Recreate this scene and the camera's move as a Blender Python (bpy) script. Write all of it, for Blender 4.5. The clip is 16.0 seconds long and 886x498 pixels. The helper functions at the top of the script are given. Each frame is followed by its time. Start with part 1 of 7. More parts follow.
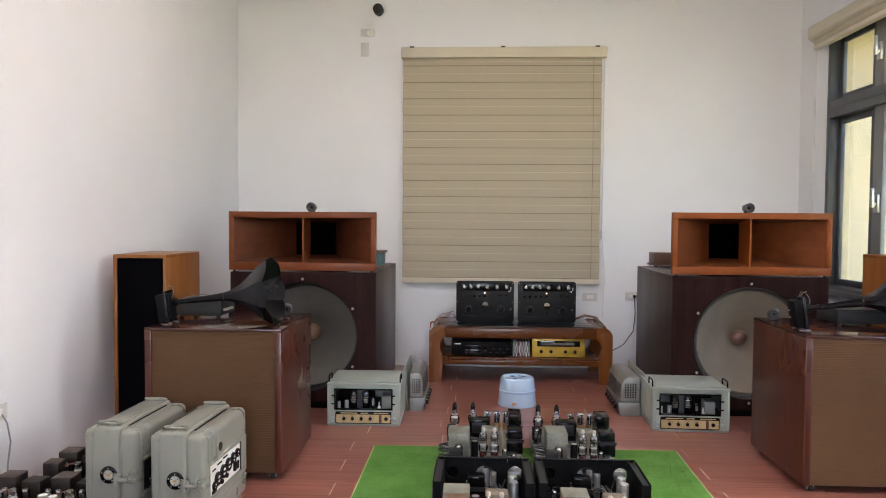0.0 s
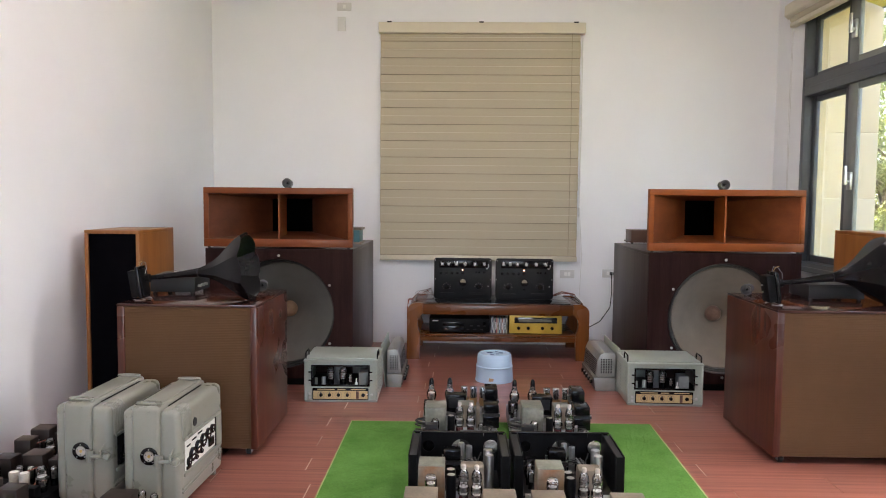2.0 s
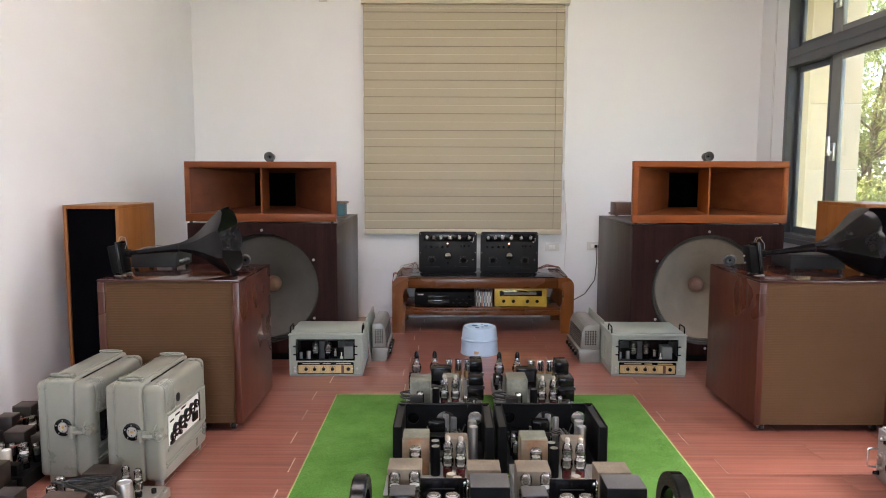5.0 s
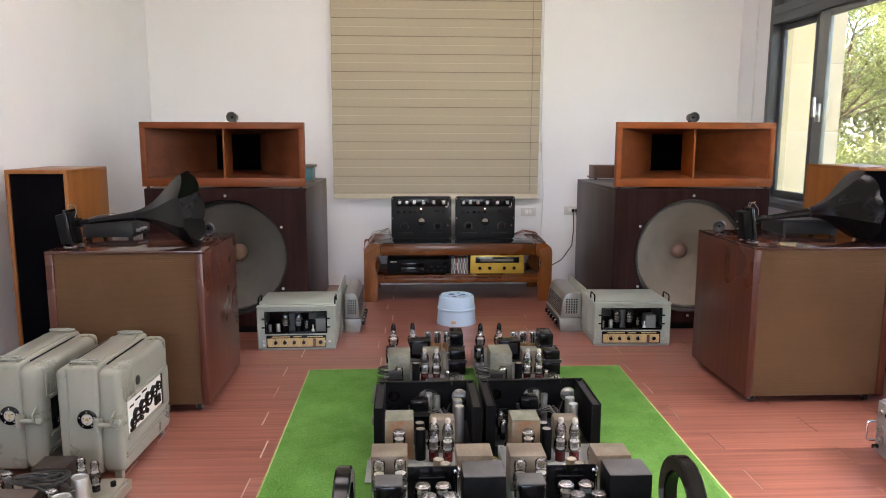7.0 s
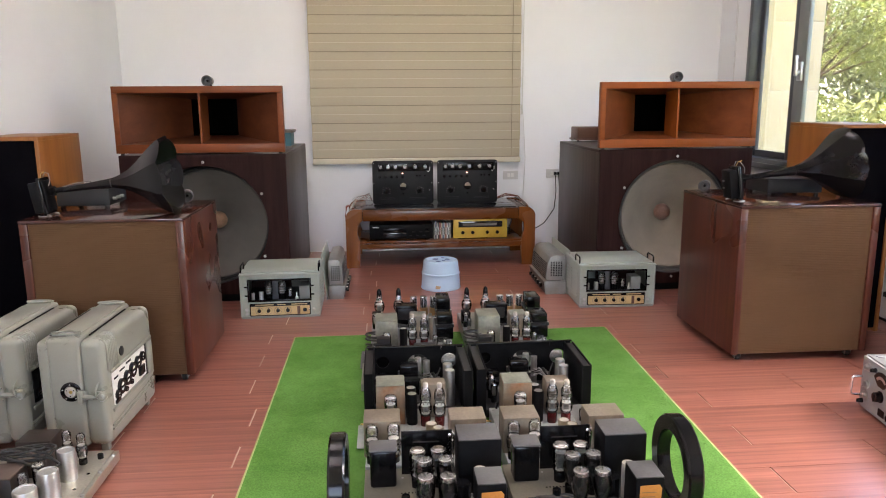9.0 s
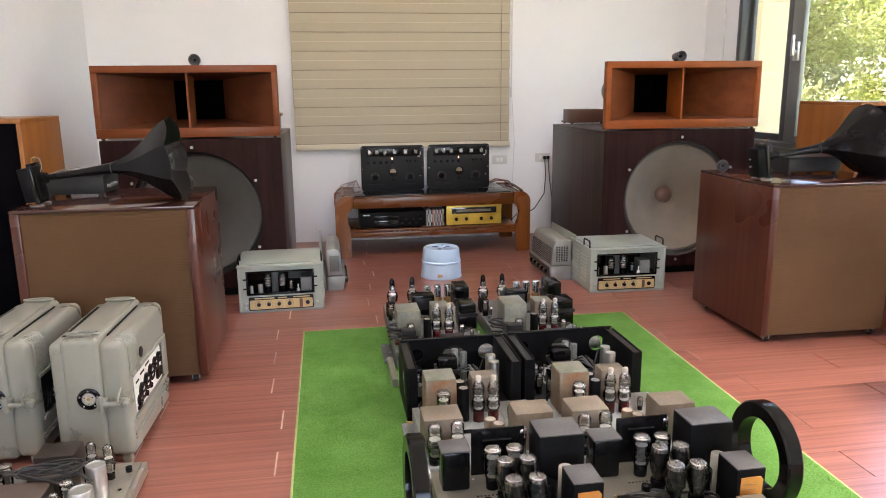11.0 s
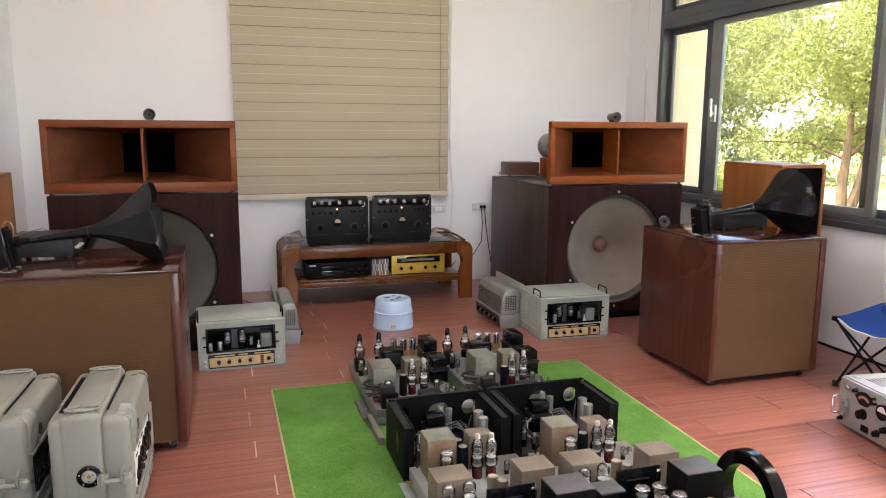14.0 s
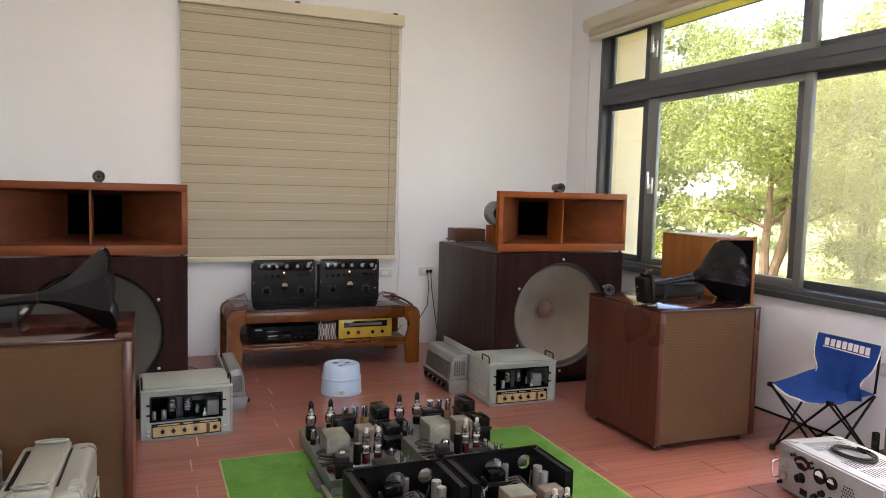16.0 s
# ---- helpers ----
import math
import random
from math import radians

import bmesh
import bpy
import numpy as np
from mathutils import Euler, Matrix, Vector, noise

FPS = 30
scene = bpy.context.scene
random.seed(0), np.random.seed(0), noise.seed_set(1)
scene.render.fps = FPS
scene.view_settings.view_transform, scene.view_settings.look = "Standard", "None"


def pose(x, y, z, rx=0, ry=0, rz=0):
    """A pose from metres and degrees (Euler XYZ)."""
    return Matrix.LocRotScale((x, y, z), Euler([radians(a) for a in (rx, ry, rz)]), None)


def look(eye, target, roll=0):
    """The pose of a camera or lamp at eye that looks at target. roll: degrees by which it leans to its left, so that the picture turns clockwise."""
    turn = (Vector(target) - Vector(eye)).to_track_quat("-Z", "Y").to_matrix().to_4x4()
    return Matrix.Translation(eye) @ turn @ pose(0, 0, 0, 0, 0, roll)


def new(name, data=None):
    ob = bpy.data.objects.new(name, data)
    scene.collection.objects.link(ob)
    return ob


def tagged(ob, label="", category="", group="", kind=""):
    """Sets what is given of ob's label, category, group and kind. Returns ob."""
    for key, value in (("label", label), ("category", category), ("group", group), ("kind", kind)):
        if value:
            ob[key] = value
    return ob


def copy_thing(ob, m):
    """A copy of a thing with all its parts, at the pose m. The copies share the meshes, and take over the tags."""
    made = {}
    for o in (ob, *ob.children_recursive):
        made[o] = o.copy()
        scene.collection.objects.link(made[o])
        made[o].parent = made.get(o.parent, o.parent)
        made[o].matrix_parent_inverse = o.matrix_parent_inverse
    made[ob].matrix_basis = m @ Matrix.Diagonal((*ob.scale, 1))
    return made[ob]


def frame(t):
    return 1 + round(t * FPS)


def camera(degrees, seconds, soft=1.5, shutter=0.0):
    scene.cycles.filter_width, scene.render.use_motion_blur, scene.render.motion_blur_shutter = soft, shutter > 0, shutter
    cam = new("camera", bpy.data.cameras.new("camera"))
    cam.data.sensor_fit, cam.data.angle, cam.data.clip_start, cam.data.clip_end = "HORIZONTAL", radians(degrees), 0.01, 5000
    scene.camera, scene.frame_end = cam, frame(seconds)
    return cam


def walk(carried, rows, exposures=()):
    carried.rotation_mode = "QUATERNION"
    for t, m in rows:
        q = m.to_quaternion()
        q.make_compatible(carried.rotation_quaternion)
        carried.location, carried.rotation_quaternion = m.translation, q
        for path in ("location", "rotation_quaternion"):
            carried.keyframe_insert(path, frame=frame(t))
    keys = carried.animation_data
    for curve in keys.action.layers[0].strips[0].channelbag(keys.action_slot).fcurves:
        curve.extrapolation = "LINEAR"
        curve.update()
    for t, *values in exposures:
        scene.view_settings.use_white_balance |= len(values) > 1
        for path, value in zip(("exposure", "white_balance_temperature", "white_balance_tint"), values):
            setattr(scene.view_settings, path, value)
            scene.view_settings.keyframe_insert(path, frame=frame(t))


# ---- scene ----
cam = camera(62.8, 16.0, soft=1.0)
PATH = [
    (0, (-0.201, 0.454, 1.333), (-0.299, 2.45, 1.253), 0.4),
    (0.5, (-0.193, 0.457, 1.328), (-0.282, 2.453, 1.243), 0.5),
    (1, (-0.191, 0.461, 1.317), (-0.264, 2.457, 1.221), 0.5),
    (1.5, (-0.187, 0.463, 1.316), (-0.244, 2.459, 1.2), 0.5),
    (2, (-0.184, 0.466, 1.309), (-0.226, 2.461, 1.174), 0.5),
    (2.5, (-0.179, 0.465, 1.31), (-0.206, 2.459, 1.157), 0.3),
    (3, (-0.178, 0.47, 1.304), (-0.191, 2.463, 1.137), 0.2),
    (3.5, (-0.175, 0.465, 1.301), (-0.178, 2.457, 1.122), 0.1),
    (4, (-0.182, 0.453, 1.298), (-0.183, 2.444, 1.109), 0.1),
    (6.3, (-0.147, 0.616, 1.299), (-0.158, 2.599, 1.043), 0.3),
    (6.5, (-0.174, 0.647, 1.292), (-0.149, 2.629, 1.021), 0.2),
    (7, (-0.243, 0.718, 1.294), (-0.15, 2.693, 0.989), 0.2),
    (7.5, (-0.296, 0.74, 1.289), (-0.173, 2.709, 0.96), 0.2),
    (8, (-0.298, 0.743, 1.287), (-0.16, 2.707, 0.936), 0.1),
    (8.5, (-0.269, 0.75, 1.289), (-0.118, 2.709, 0.916), -0.0),
    (9, (-0.284, 0.763, 1.274), (-0.13, 2.717, 0.878), -0.4),
    (9.2, (-0.31, 0.778, 1.257), (-0.154, 2.73, 0.85), -0.6),
    (11.3, (-0.695, 1.005, 1.221), (-0.353, 2.928, 0.788), -0.9),
    (11.5, (-0.731, 1.016, 1.23), (-0.36, 2.93, 0.785), -1.2),
    (12, (-0.82, 1.02, 1.245), (-0.346, 2.907, 0.782), -2.0),
    (12.5, (-0.932, 1.026, 1.268), (-0.365, 2.886, 0.801), -2.0),
    (13, (-0.939, 0.994, 1.295), (-0.38, 2.862, 0.847), -0.5),
    (13.5, (-0.957, 0.97, 1.321), (-0.414, 2.854, 0.925), 0.1),
    (14, (-1.003, 0.965, 1.348), (-0.427, 2.852, 1.019), 0.3),
    (14.5, (-1.056, 0.958, 1.375), (-0.418, 2.834, 1.106), 0.8),
    (15, (-1.089, 0.946, 1.382), (-0.401, 2.812, 1.166), 1.2),
    (15.5, (-1.107, 0.946, 1.386), (-0.379, 2.8, 1.205), 1.5),
    (16, (-1.118, 0.948, 1.391), (-0.369, 2.795, 1.229), 1.5),
]
walk(cam, [(t, look(eye, target, roll)) for t, eye, target, roll in PATH],
     exposures=[(0, 3.48, 6720, 14), (4, 3.53, 6780, 14), (6.5, 3.64, 6870, 14.5), (9, 3.69, 6940, 15), (11.5, 3.82, 7070, 15), (13, 3.81, 7020, 15), (14.5, 3.58, 7050, 15), (16, 3.42, 7000, 15)])

# ---- world, sun, large lights ----
world = bpy.data.worlds.new("sky")
scene.world = world
world.use_nodes = True
wn = world.node_tree.nodes
sky = wn.new("ShaderNodeTexSky")
sky.sky_type = 'NISHITA'
sky.sun_disc = False
sky.sun_elevation = radians(52)
sky.sun_rotation = radians(-100)
world.node_tree.links.new(sky.outputs[0], wn["Background"].inputs[0])
wn["Background"].inputs[1].default_value = 0.15

sun = new("sun", bpy.data.lights.new("sun", 'SUN'))
sun.data.energy, sun.data.angle, sun.data.color = 3.6, radians(0.5), (1.0, 0.95, 0.86)
sun.matrix_world = look((-8, -1.5, 11), (0, 0, 0))


def area(name, eye, target, w, h, watts, color):
    lamp = new(name, bpy.data.lights.new(name, 'AREA'))
    lamp.data.shape, lamp.data.size, lamp.data.size_y = 'RECTANGLE', w, h
    lamp.data.energy, lamp.data.color = watts, color
    lamp.matrix_world = look(eye, target)
    return lamp


# Added fill at the window's unseen end, tilted to brighten the near floor.
area("side_window_floor_fill", (2.80, 2.75, 1.70), (1.9, 0.55, 0.2), 1.0, 1.7, 21, (1.0, 0.96, 0.93))
# Unseen rear window is assumed; this fill lights the camera-facing surfaces.
area("assumed_rear_window_fill", (-0.6, -2.95, 1.9), (-0.6, 3.0, 1.2), 2.6, 1.9, 4.2, (0.86, 0.90, 1.0))
LAMP = 0.88

# ---- mesh helpers ----
class Build:
    """Collects shapes of one part in a bmesh."""

    def __init__(self, m=None):
        self.bm = bmesh.new()
        self.m = m or Matrix.Identity(4)

    def _put(self, verts):
        bmesh.ops.transform(self.bm, matrix=self.m, verts=verts)
        return self

    def box(self, x0, x1, y0, y1, z0, z1, bev=0.0, seg=2):
        mat = Matrix.LocRotScale(((x0 + x1) / 2, (y0 + y1) / 2, (z0 + z1) / 2), None, (x1 - x0, y1 - y0, z1 - z0))
        made = bmesh.ops.create_cube(self.bm, size=1, matrix=mat)["verts"]
        if bev > 0:
            edges = list({e for v in made for e in v.link_edges})
            res = bmesh.ops.bevel(self.bm, geom=edges, offset=bev, segments=seg, profile=0.5, affect='EDGES')
            made = list({v for f in res["faces"] for v in f.verts} | {v for v in made if v.is_valid})
        return self._put(made)

    def lathe(self, profile, at=(0, 0, 0), axis='z', seg=24, m=None):
        """Turns a profile of (radius, height) round an axis; a radius of 0 closes it."""
        turn = {'z': Matrix.Identity(3), 'x': Matrix(((0, 0, 1), (1, 0, 0), (0, 1, 0))), 'y': Matrix(((1, 0, 0), (0, 0, 1), (0, -1, 0)))}[axis]
        if axis == 'y':
            turn = Matrix(((0, 1, 0), (0, 0, 1), (1, 0, 0)))
        rings, made = [], []
        for r, h in profile:
            n = 1 if r <= 1e-6 else seg
            ring = []
            for k in range(n):
                a = 2 * math.pi * k / seg
                p = turn @ Vector((r * math.cos(a), r * math.sin(a), h)) + Vector(at)
                if m is not None:
                    p = m @ p
                ring.append(self.bm.verts.new(p))
            rings.append(ring)
            made += ring
        for a, b in zip(rings, rings[1:]):
            for k in range(seg):
                q = [a[k % len(a)], a[(k + 1) % len(a)], b[(k + 1) % len(b)], b[k % len(b)]]
                u = []
                for v in q:
                    if v not in u:
                        u.append(v)
                if len(u) > 2:
                    self.bm.faces.new(u)
        return self._put(made)

    def cyl(self, at, r, h, axis='z', seg=20, r2=None, bev=0.0):
        r2 = r if r2 is None else r2
        if bev:
            pr = [(0, 0), (r - bev, 0), (r, bev), (r2, h - bev), (r2 - bev, h), (0, h)]
        else:
            pr = [(0, 0), (r, 0), (r2, h), (0, h)]
        return self.lathe(pr, at, axis, seg)

    def prism(self, poly, axis, a, b, bev=0.0):
        put = {'x': lambda u, v, w: (w, u, v), 'y': lambda u, v, w: (u, w, v), 'z': lambda u, v, w: (u, v, w)}[axis]
        lo = [self.bm.verts.new(put(u, v, a)) for u, v in poly]
        hi = [self.bm.verts.new(put(u, v, b)) for u, v in poly]
        fs = [self.bm.faces.new(lo), self.bm.faces.new(hi[::-1])]
        n = len(poly)
        for k in range(n):
            fs.append(self.bm.faces.new((lo[k], hi[k], hi[(k + 1) % n], lo[(k + 1) % n])))
        bmesh.ops.recalc_face_normals(self.bm, faces=fs)
        made = lo + hi
        if bev > 0:
            res = bmesh.ops.bevel(self.bm, geom=list({e for f in fs for e in f.edges}), offset=bev, segments=2, profile=0.5, affect='EDGES')
            made = list({v for f in res["faces"] for v in f.verts} | {v for v in made if v.is_valid})
        return self._put(made)

    def tube(self, pts, r, seg=8, closed=False, flat=1.0):
        """Sweeps a round section along points; r may be a list."""
        pts = [Vector(p) for p in pts]
        n = len(pts)
        rings, made, up = [], [], None
        for i, p in enumerate(pts):
            a = pts[i - 1] if (i or closed) else p
            b = pts[(i + 1) % n] if (i < n - 1 or closed) else p
            d = (b - a).normalized()
            if up is None:
                up = Vector((0, 0, 1)) if abs(d.z) < 0.9 else Vector((1, 0, 0))
            side = d.cross(up).normalized()
            up = side.cross(d).normalized()
            rr = r[i] if isinstance(r, (list, tuple)) else r
            ring = [self.bm.verts.new(p + rr * (math.cos(2 * math.pi * k / seg) * side + flat * math.sin(2 * math.pi * k / seg) * up)) for k in range(seg)]
            rings.append(ring)
            made += ring
        for a, b in zip(rings, rings[1:] + (rings[:1] if closed else [])):
            for k in range(seg):
                self.bm.faces.new((a[k], a[(k + 1) % seg], b[(k + 1) % seg], b[k]))
        if not closed:
            self.bm.faces.new(rings[0][::-1])
            self.bm.faces.new(rings[-1])
        return self._put(made)


def part(name, b, material, parent=None, label="", at=None, smooth=True):
    """Links a build as one mesh object, under a thing or a part."""
    bmesh.ops.recalc_face_normals(b.bm, faces=b.bm.faces)
    me = bpy.data.meshes.new(name)
    b.bm.to_mesh(me)
    b.bm.free()
    if smooth:
        me.polygons.foreach_set("use_smooth", [True] * len(me.polygons))
        me.set_sharp_from_angle(angle=radians(35))
    for m in material if isinstance(material, (list, tuple)) else [material]:
        me.materials.append(m)
    ob = new(name, me)
    if parent is not None:
        ob.parent = parent
    if at is not None:
        ob.matrix_basis = at
    if label:
        ob["label"] = label
    return ob


def thing(name, at, label, category, group="", kind=""):
    ob = new(name)
    ob.empty_display_size = 0.05
    ob.matrix_basis = at
    return tagged(ob, label, category, group, kind)


def solo(name, b, material, at, label, category, group="", kind=""):
    return tagged(part(name, b, material, at=at), label, category, group, kind)


def arc(cx, cz, r, a0, a1, n):
    return [(cx + r * math.cos(radians(a0 + (a1 - a0) * k / n)), cz + r * math.sin(radians(a0 + (a1 - a0) * k / n))) for k in range(n + 1)]


def round_rect(x0, x1, y0, y1, r, n=4):
    return arc(x1 - r, y1 - r, r, 0, 90, n) + arc(x0 + r, y1 - r, r, 90, 180, n) + arc(x0 + r, y0 + r, r, 180, 270, n) + arc(x1 - r, y0 + r, r, 270, 360, n)


# ---- materials ----
def base_mat(name):
    m = bpy.data.materials.new(name)
    m.use_nodes = True
    return m, m.node_tree.nodes, m.node_tree.links, m.node_tree.nodes["Principled BSDF"]


def surface(name, c1, c2, rough=0.5, metal=0.0, scale=6.0, fine=120.0, bump=0.1, stretch=(1, 1, 1), coat=0.0, vary=0.08, rvar=0.12, piece=0.0, spec=0.5):
    """A painted, stained or bare surface: two tones by a large noise, grain by a fine one, gloss that varies."""
    m, nd, lk, p = base_mat(name)
    tc = nd.new("ShaderNodeTexCoord")
    mp = nd.new("ShaderNodeMapping")
    mp.inputs["Scale"].default_value = stretch
    lk.new(tc.outputs["Object"], mp.inputs[0])
    big = nd.new("ShaderNodeTexNoise")
    big.inputs["Scale"].default_value, big.inputs["Detail"].default_value, big.inputs["Roughness"].default_value = scale, 6, 0.6
    small = nd.new("ShaderNodeTexNoise")
    small.inputs["Scale"].default_value, small.inputs["Detail"].default_value = fine, 3
    lk.new(mp.outputs[0], big.inputs["Vector"])
    lk.new(mp.outputs[0], small.inputs["Vector"])
    src = big.outputs[0]
    if piece:
        oi = nd.new("ShaderNodeObjectInfo")
        ad = nd.new("ShaderNodeMath")
        ad.operation = 'MULTIPLY_ADD'
        lk.new(oi.outputs["Random"], ad.inputs[0])
        ad.inputs[1].default_value, ad.inputs[2].default_value = piece, -piece / 2
        sm = nd.new("ShaderNodeMath")
        lk.new(big.outputs[0], sm.inputs[0])
        lk.new(ad.outputs[0], sm.inputs[1])
        src = sm.outputs[0]
    mix = nd.new("ShaderNodeMixRGB")
    ramp = nd.new("ShaderNodeMapRange")
    ramp.inputs["From Min"].default_value, ramp.inputs["From Max"].default_value = 0.32, 0.68
    lk.new(src, ramp.inputs["Value"])
    lk.new(ramp.outputs[0], mix.inputs[0])
    mix.inputs[1].default_value, mix.inputs[2].default_value = (*c1, 1), (*c2, 1)
    hs = nd.new("ShaderNodeHueSaturation")
    mv = nd.new("ShaderNodeMapRange")
    mv.inputs["To Min"].default_value, mv.inputs["To Max"].default_value = 1 - vary * 2, 1 + vary * 2
    lk.new(small.outputs[0], mv.inputs["Value"])
    lk.new(mv.outputs[0], hs.inputs["Value"])
    lk.new(mix.outputs[0], hs.inputs["Color"])
    lk.new(hs.outputs[0], p.inputs["Base Color"])
    rr = nd.new("ShaderNodeMapRange")
    rr.inputs["To Min"].default_value, rr.inputs["To Max"].default_value = max(0.02, rough - rvar), min(1, rough + rvar)
    lk.new(big.outputs[0], rr.inputs["Value"])
    lk.new(rr.outputs[0], p.inputs["Roughness"])
    p.inputs["Metallic"].default_value = metal
    p.inputs["Coat Weight"].default_value = coat
    p.inputs["Coat Roughness"].default_value = 0.15
    p.inputs["Specular IOR Level"].default_value = spec
    if bump:
        bp = nd.new("ShaderNodeBump")
        bp.inputs["Strength"].default_value, bp.inputs["Distance"].default_value = bump, 0.002
        lk.new(small.outputs[0], bp.inputs["Height"])
        lk.new(bp.outputs[0], p.inputs["Normal"])
    return m


def wood(name, c1, c2, axis='x', scale=9.0, rough=0.4, coat=0.2, piece=0.0, bump=0.08, dark=0.25, spec=0.5, slow_by=0.5, thin=0.06, coat_rough=0.12, warp=0.25):
    """Straight-grained wood: long streaks along one axis, pores and slow drifts of tone."""
    m, nd, lk, p = base_mat(name)
    tc = nd.new("ShaderNodeTexCoord")
    vec = tc.outputs["Object"]
    oi = nd.new("ShaderNodeObjectInfo")
    if piece:
        mul = nd.new("ShaderNodeVectorMath")
        mul.operation = 'MULTIPLY_ADD'
        cmb = nd.new("ShaderNodeCombineXYZ")
        for k in range(3):
            lk.new(oi.outputs["Random"], cmb.inputs[k])
        lk.new(cmb.outputs[0], mul.inputs[0])
        mul.inputs[1].default_value = (37.0, 53.0, 11.0)
        lk.new(vec, mul.inputs[2])
        vec = mul.outputs[0]
    mp = nd.new("ShaderNodeMapping")
    s = {'x': (thin, 1, 1), 'y': (1, thin, 1), 'z': (1, 1, thin)}[axis]
    mp.inputs["Scale"].default_value = s
    lk.new(vec, mp.inputs[0])
    big = nd.new("ShaderNodeTexNoise")
    big.inputs["Scale"].default_value, big.inputs["Detail"].default_value, big.inputs["Roughness"].default_value = scale, 8, 0.65
    big.inputs["Distortion"].default_value = warp
    pore = nd.new("ShaderNodeTexNoise")
    pore.inputs["Scale"].default_value, pore.inputs["Detail"].default_value = scale * 16, 2
    slow = nd.new("ShaderNodeTexNoise")
    slow.inputs["Scale"].default_value = 2.2
    lk.new(mp.outputs[0], big.inputs["Vector"])
    lk.new(mp.outputs[0], pore.inputs["Vector"])
    lk.new(vec, slow.inputs["Vector"])
    ramp = nd.new("ShaderNodeValToRGB")
    ramp.color_ramp.elements[0].position, ramp.color_ramp.elements[1].position = 0.3, 0.7
    ramp.color_ramp.elements[0].color, ramp.color_ramp.elements[1].color = (*c1, 1), (*c2, 1)
    lk.new(big.outputs[0], ramp.inputs[0])
    hs = nd.new("ShaderNodeHueSaturation")
    add = nd.new("ShaderNodeMath")
    add.operation = 'MULTIPLY_ADD'
    lk.new(pore.outputs[0], add.inputs[0])
    add.inputs[1].default_value = dark
    ad2 = nd.new("ShaderNodeMath")
    ad2.operation = 'MULTIPLY_ADD'
    lk.new(slow.outputs[0], ad2.inputs[0])
    ad2.inputs[1].default_value, ad2.inputs[2].default_value = slow_by, 1 - slow_by / 2 - dark / 2
    lk.new(ad2.outputs[0], add.inputs[2])
    val = add.outputs[0]
    if piece:
        pv = nd.new("ShaderNodeMath")
        pv.operation = 'MULTIPLY_ADD'
        lk.new(oi.outputs["Random"], pv.inputs[0])
        pv.inputs[1].default_value = piece
        sb = nd.new("ShaderNodeMath")
        sb.operation = 'SUBTRACT'
        lk.new(val, sb.inputs[0])
        sb.inputs[1].default_value = piece / 2
        lk.new(sb.outputs[0], pv.inputs[2])
        val = pv.outputs[0]
    lk.new(val, hs.inputs["Value"])
    lk.new(ramp.outputs[0], hs.inputs["Color"])
    lk.new(hs.outputs[0], p.inputs["Base Color"])
    rr = nd.new("ShaderNodeMapRange")
    rr.inputs["To Min"].default_value, rr.inputs["To Max"].default_value = rough - 0.1, rough + 0.1
    lk.new(slow.outputs[0], rr.inputs["Value"])
    lk.new(rr.outputs[0], p.inputs["Roughness"])
    p.inputs["Coat Weight"].default_value, p.inputs["Coat Roughness"].default_value = coat, coat_rough
    p.inputs["Specular IOR Level"].default_value = spec
    bp = nd.new("ShaderNodeBump")
    bp.inputs["Strength"].default_value, bp.inputs["Distance"].default_value = bump, 0.001
    lk.new(pore.outputs[0], bp.inputs["Height"])
    lk.new(bp.outputs[0], p.inputs["Normal"])
    return m


def glass_mat(name, color=(1, 1, 1), rough=0.0, ior=1.45):
    m, nd, lk, p = base_mat(name)
    p.inputs["Base Color"].default_value = (*color, 1)
    p.inputs["Transmission Weight"].default_value = 1.0
    p.inputs["Roughness"].default_value = rough
    p.inputs["IOR"].default_value = ior
    return m


def glow(name, color, strength):
    m, nd, lk, p = base_mat(name)
    p.inputs["Base Color"].default_value = (*color, 1)
    p.inputs["Emission Color"].default_value = (*color, 1)
    p.inputs["Emission Strength"].default_value = strength
    return m


M_wall = surface("white_wall_paint", (0.81, 0.81, 0.825), (0.78, 0.785, 0.80), 0.75, scale=1.6, fine=180, bump=0.12, vary=0.015)
M_rear = surface("dark_unseen_rear_wall", (0.10, 0.075, 0.055), (0.14, 0.105, 0.08), 0.6, scale=3)
M_ceil = surface("white_ceiling_paint", (0.82, 0.82, 0.81), (0.79, 0.79, 0.79), 0.8, scale=2, fine=160, bump=0.1, vary=0.015)
M_plank = wood("red_laminate_plank", (0.172, 0.057, 0.041), (0.410, 0.160, 0.118), 'x', 46, 0.34, 0.35, piece=0.16, bump=0.02, dark=0.30, spec=0.8, slow_by=0.16, thin=0.016, coat_rough=0.20, warp=0.05)
M_under = surface("pale_floor_joint", (0.80, 0.72, 0.62), (0.30, 0.22, 0.17), 0.8, scale=0.9)
M_turf = surface("green_artificial_turf", (0.080, 0.198, 0.038), (0.122, 0.268, 0.068), 0.9, scale=5, fine=170, bump=1.0, vary=0.28, spec=0.05)
M_turf_edge = surface("pale_turf_edge", (0.32, 0.42, 0.16), (0.42, 0.46, 0.2), 0.9, scale=30)
M_blind = surface("beige_blind_fabric", (0.435, 0.383, 0.282), (0.465, 0.408, 0.303), 0.85, scale=2.5, fine=300, bump=0.25, vary=0.04, stretch=(0.15, 1, 1))
M_blind_seam = surface("dark_blind_seam", (0.22, 0.185, 0.13), (0.26, 0.215, 0.155), 0.85)
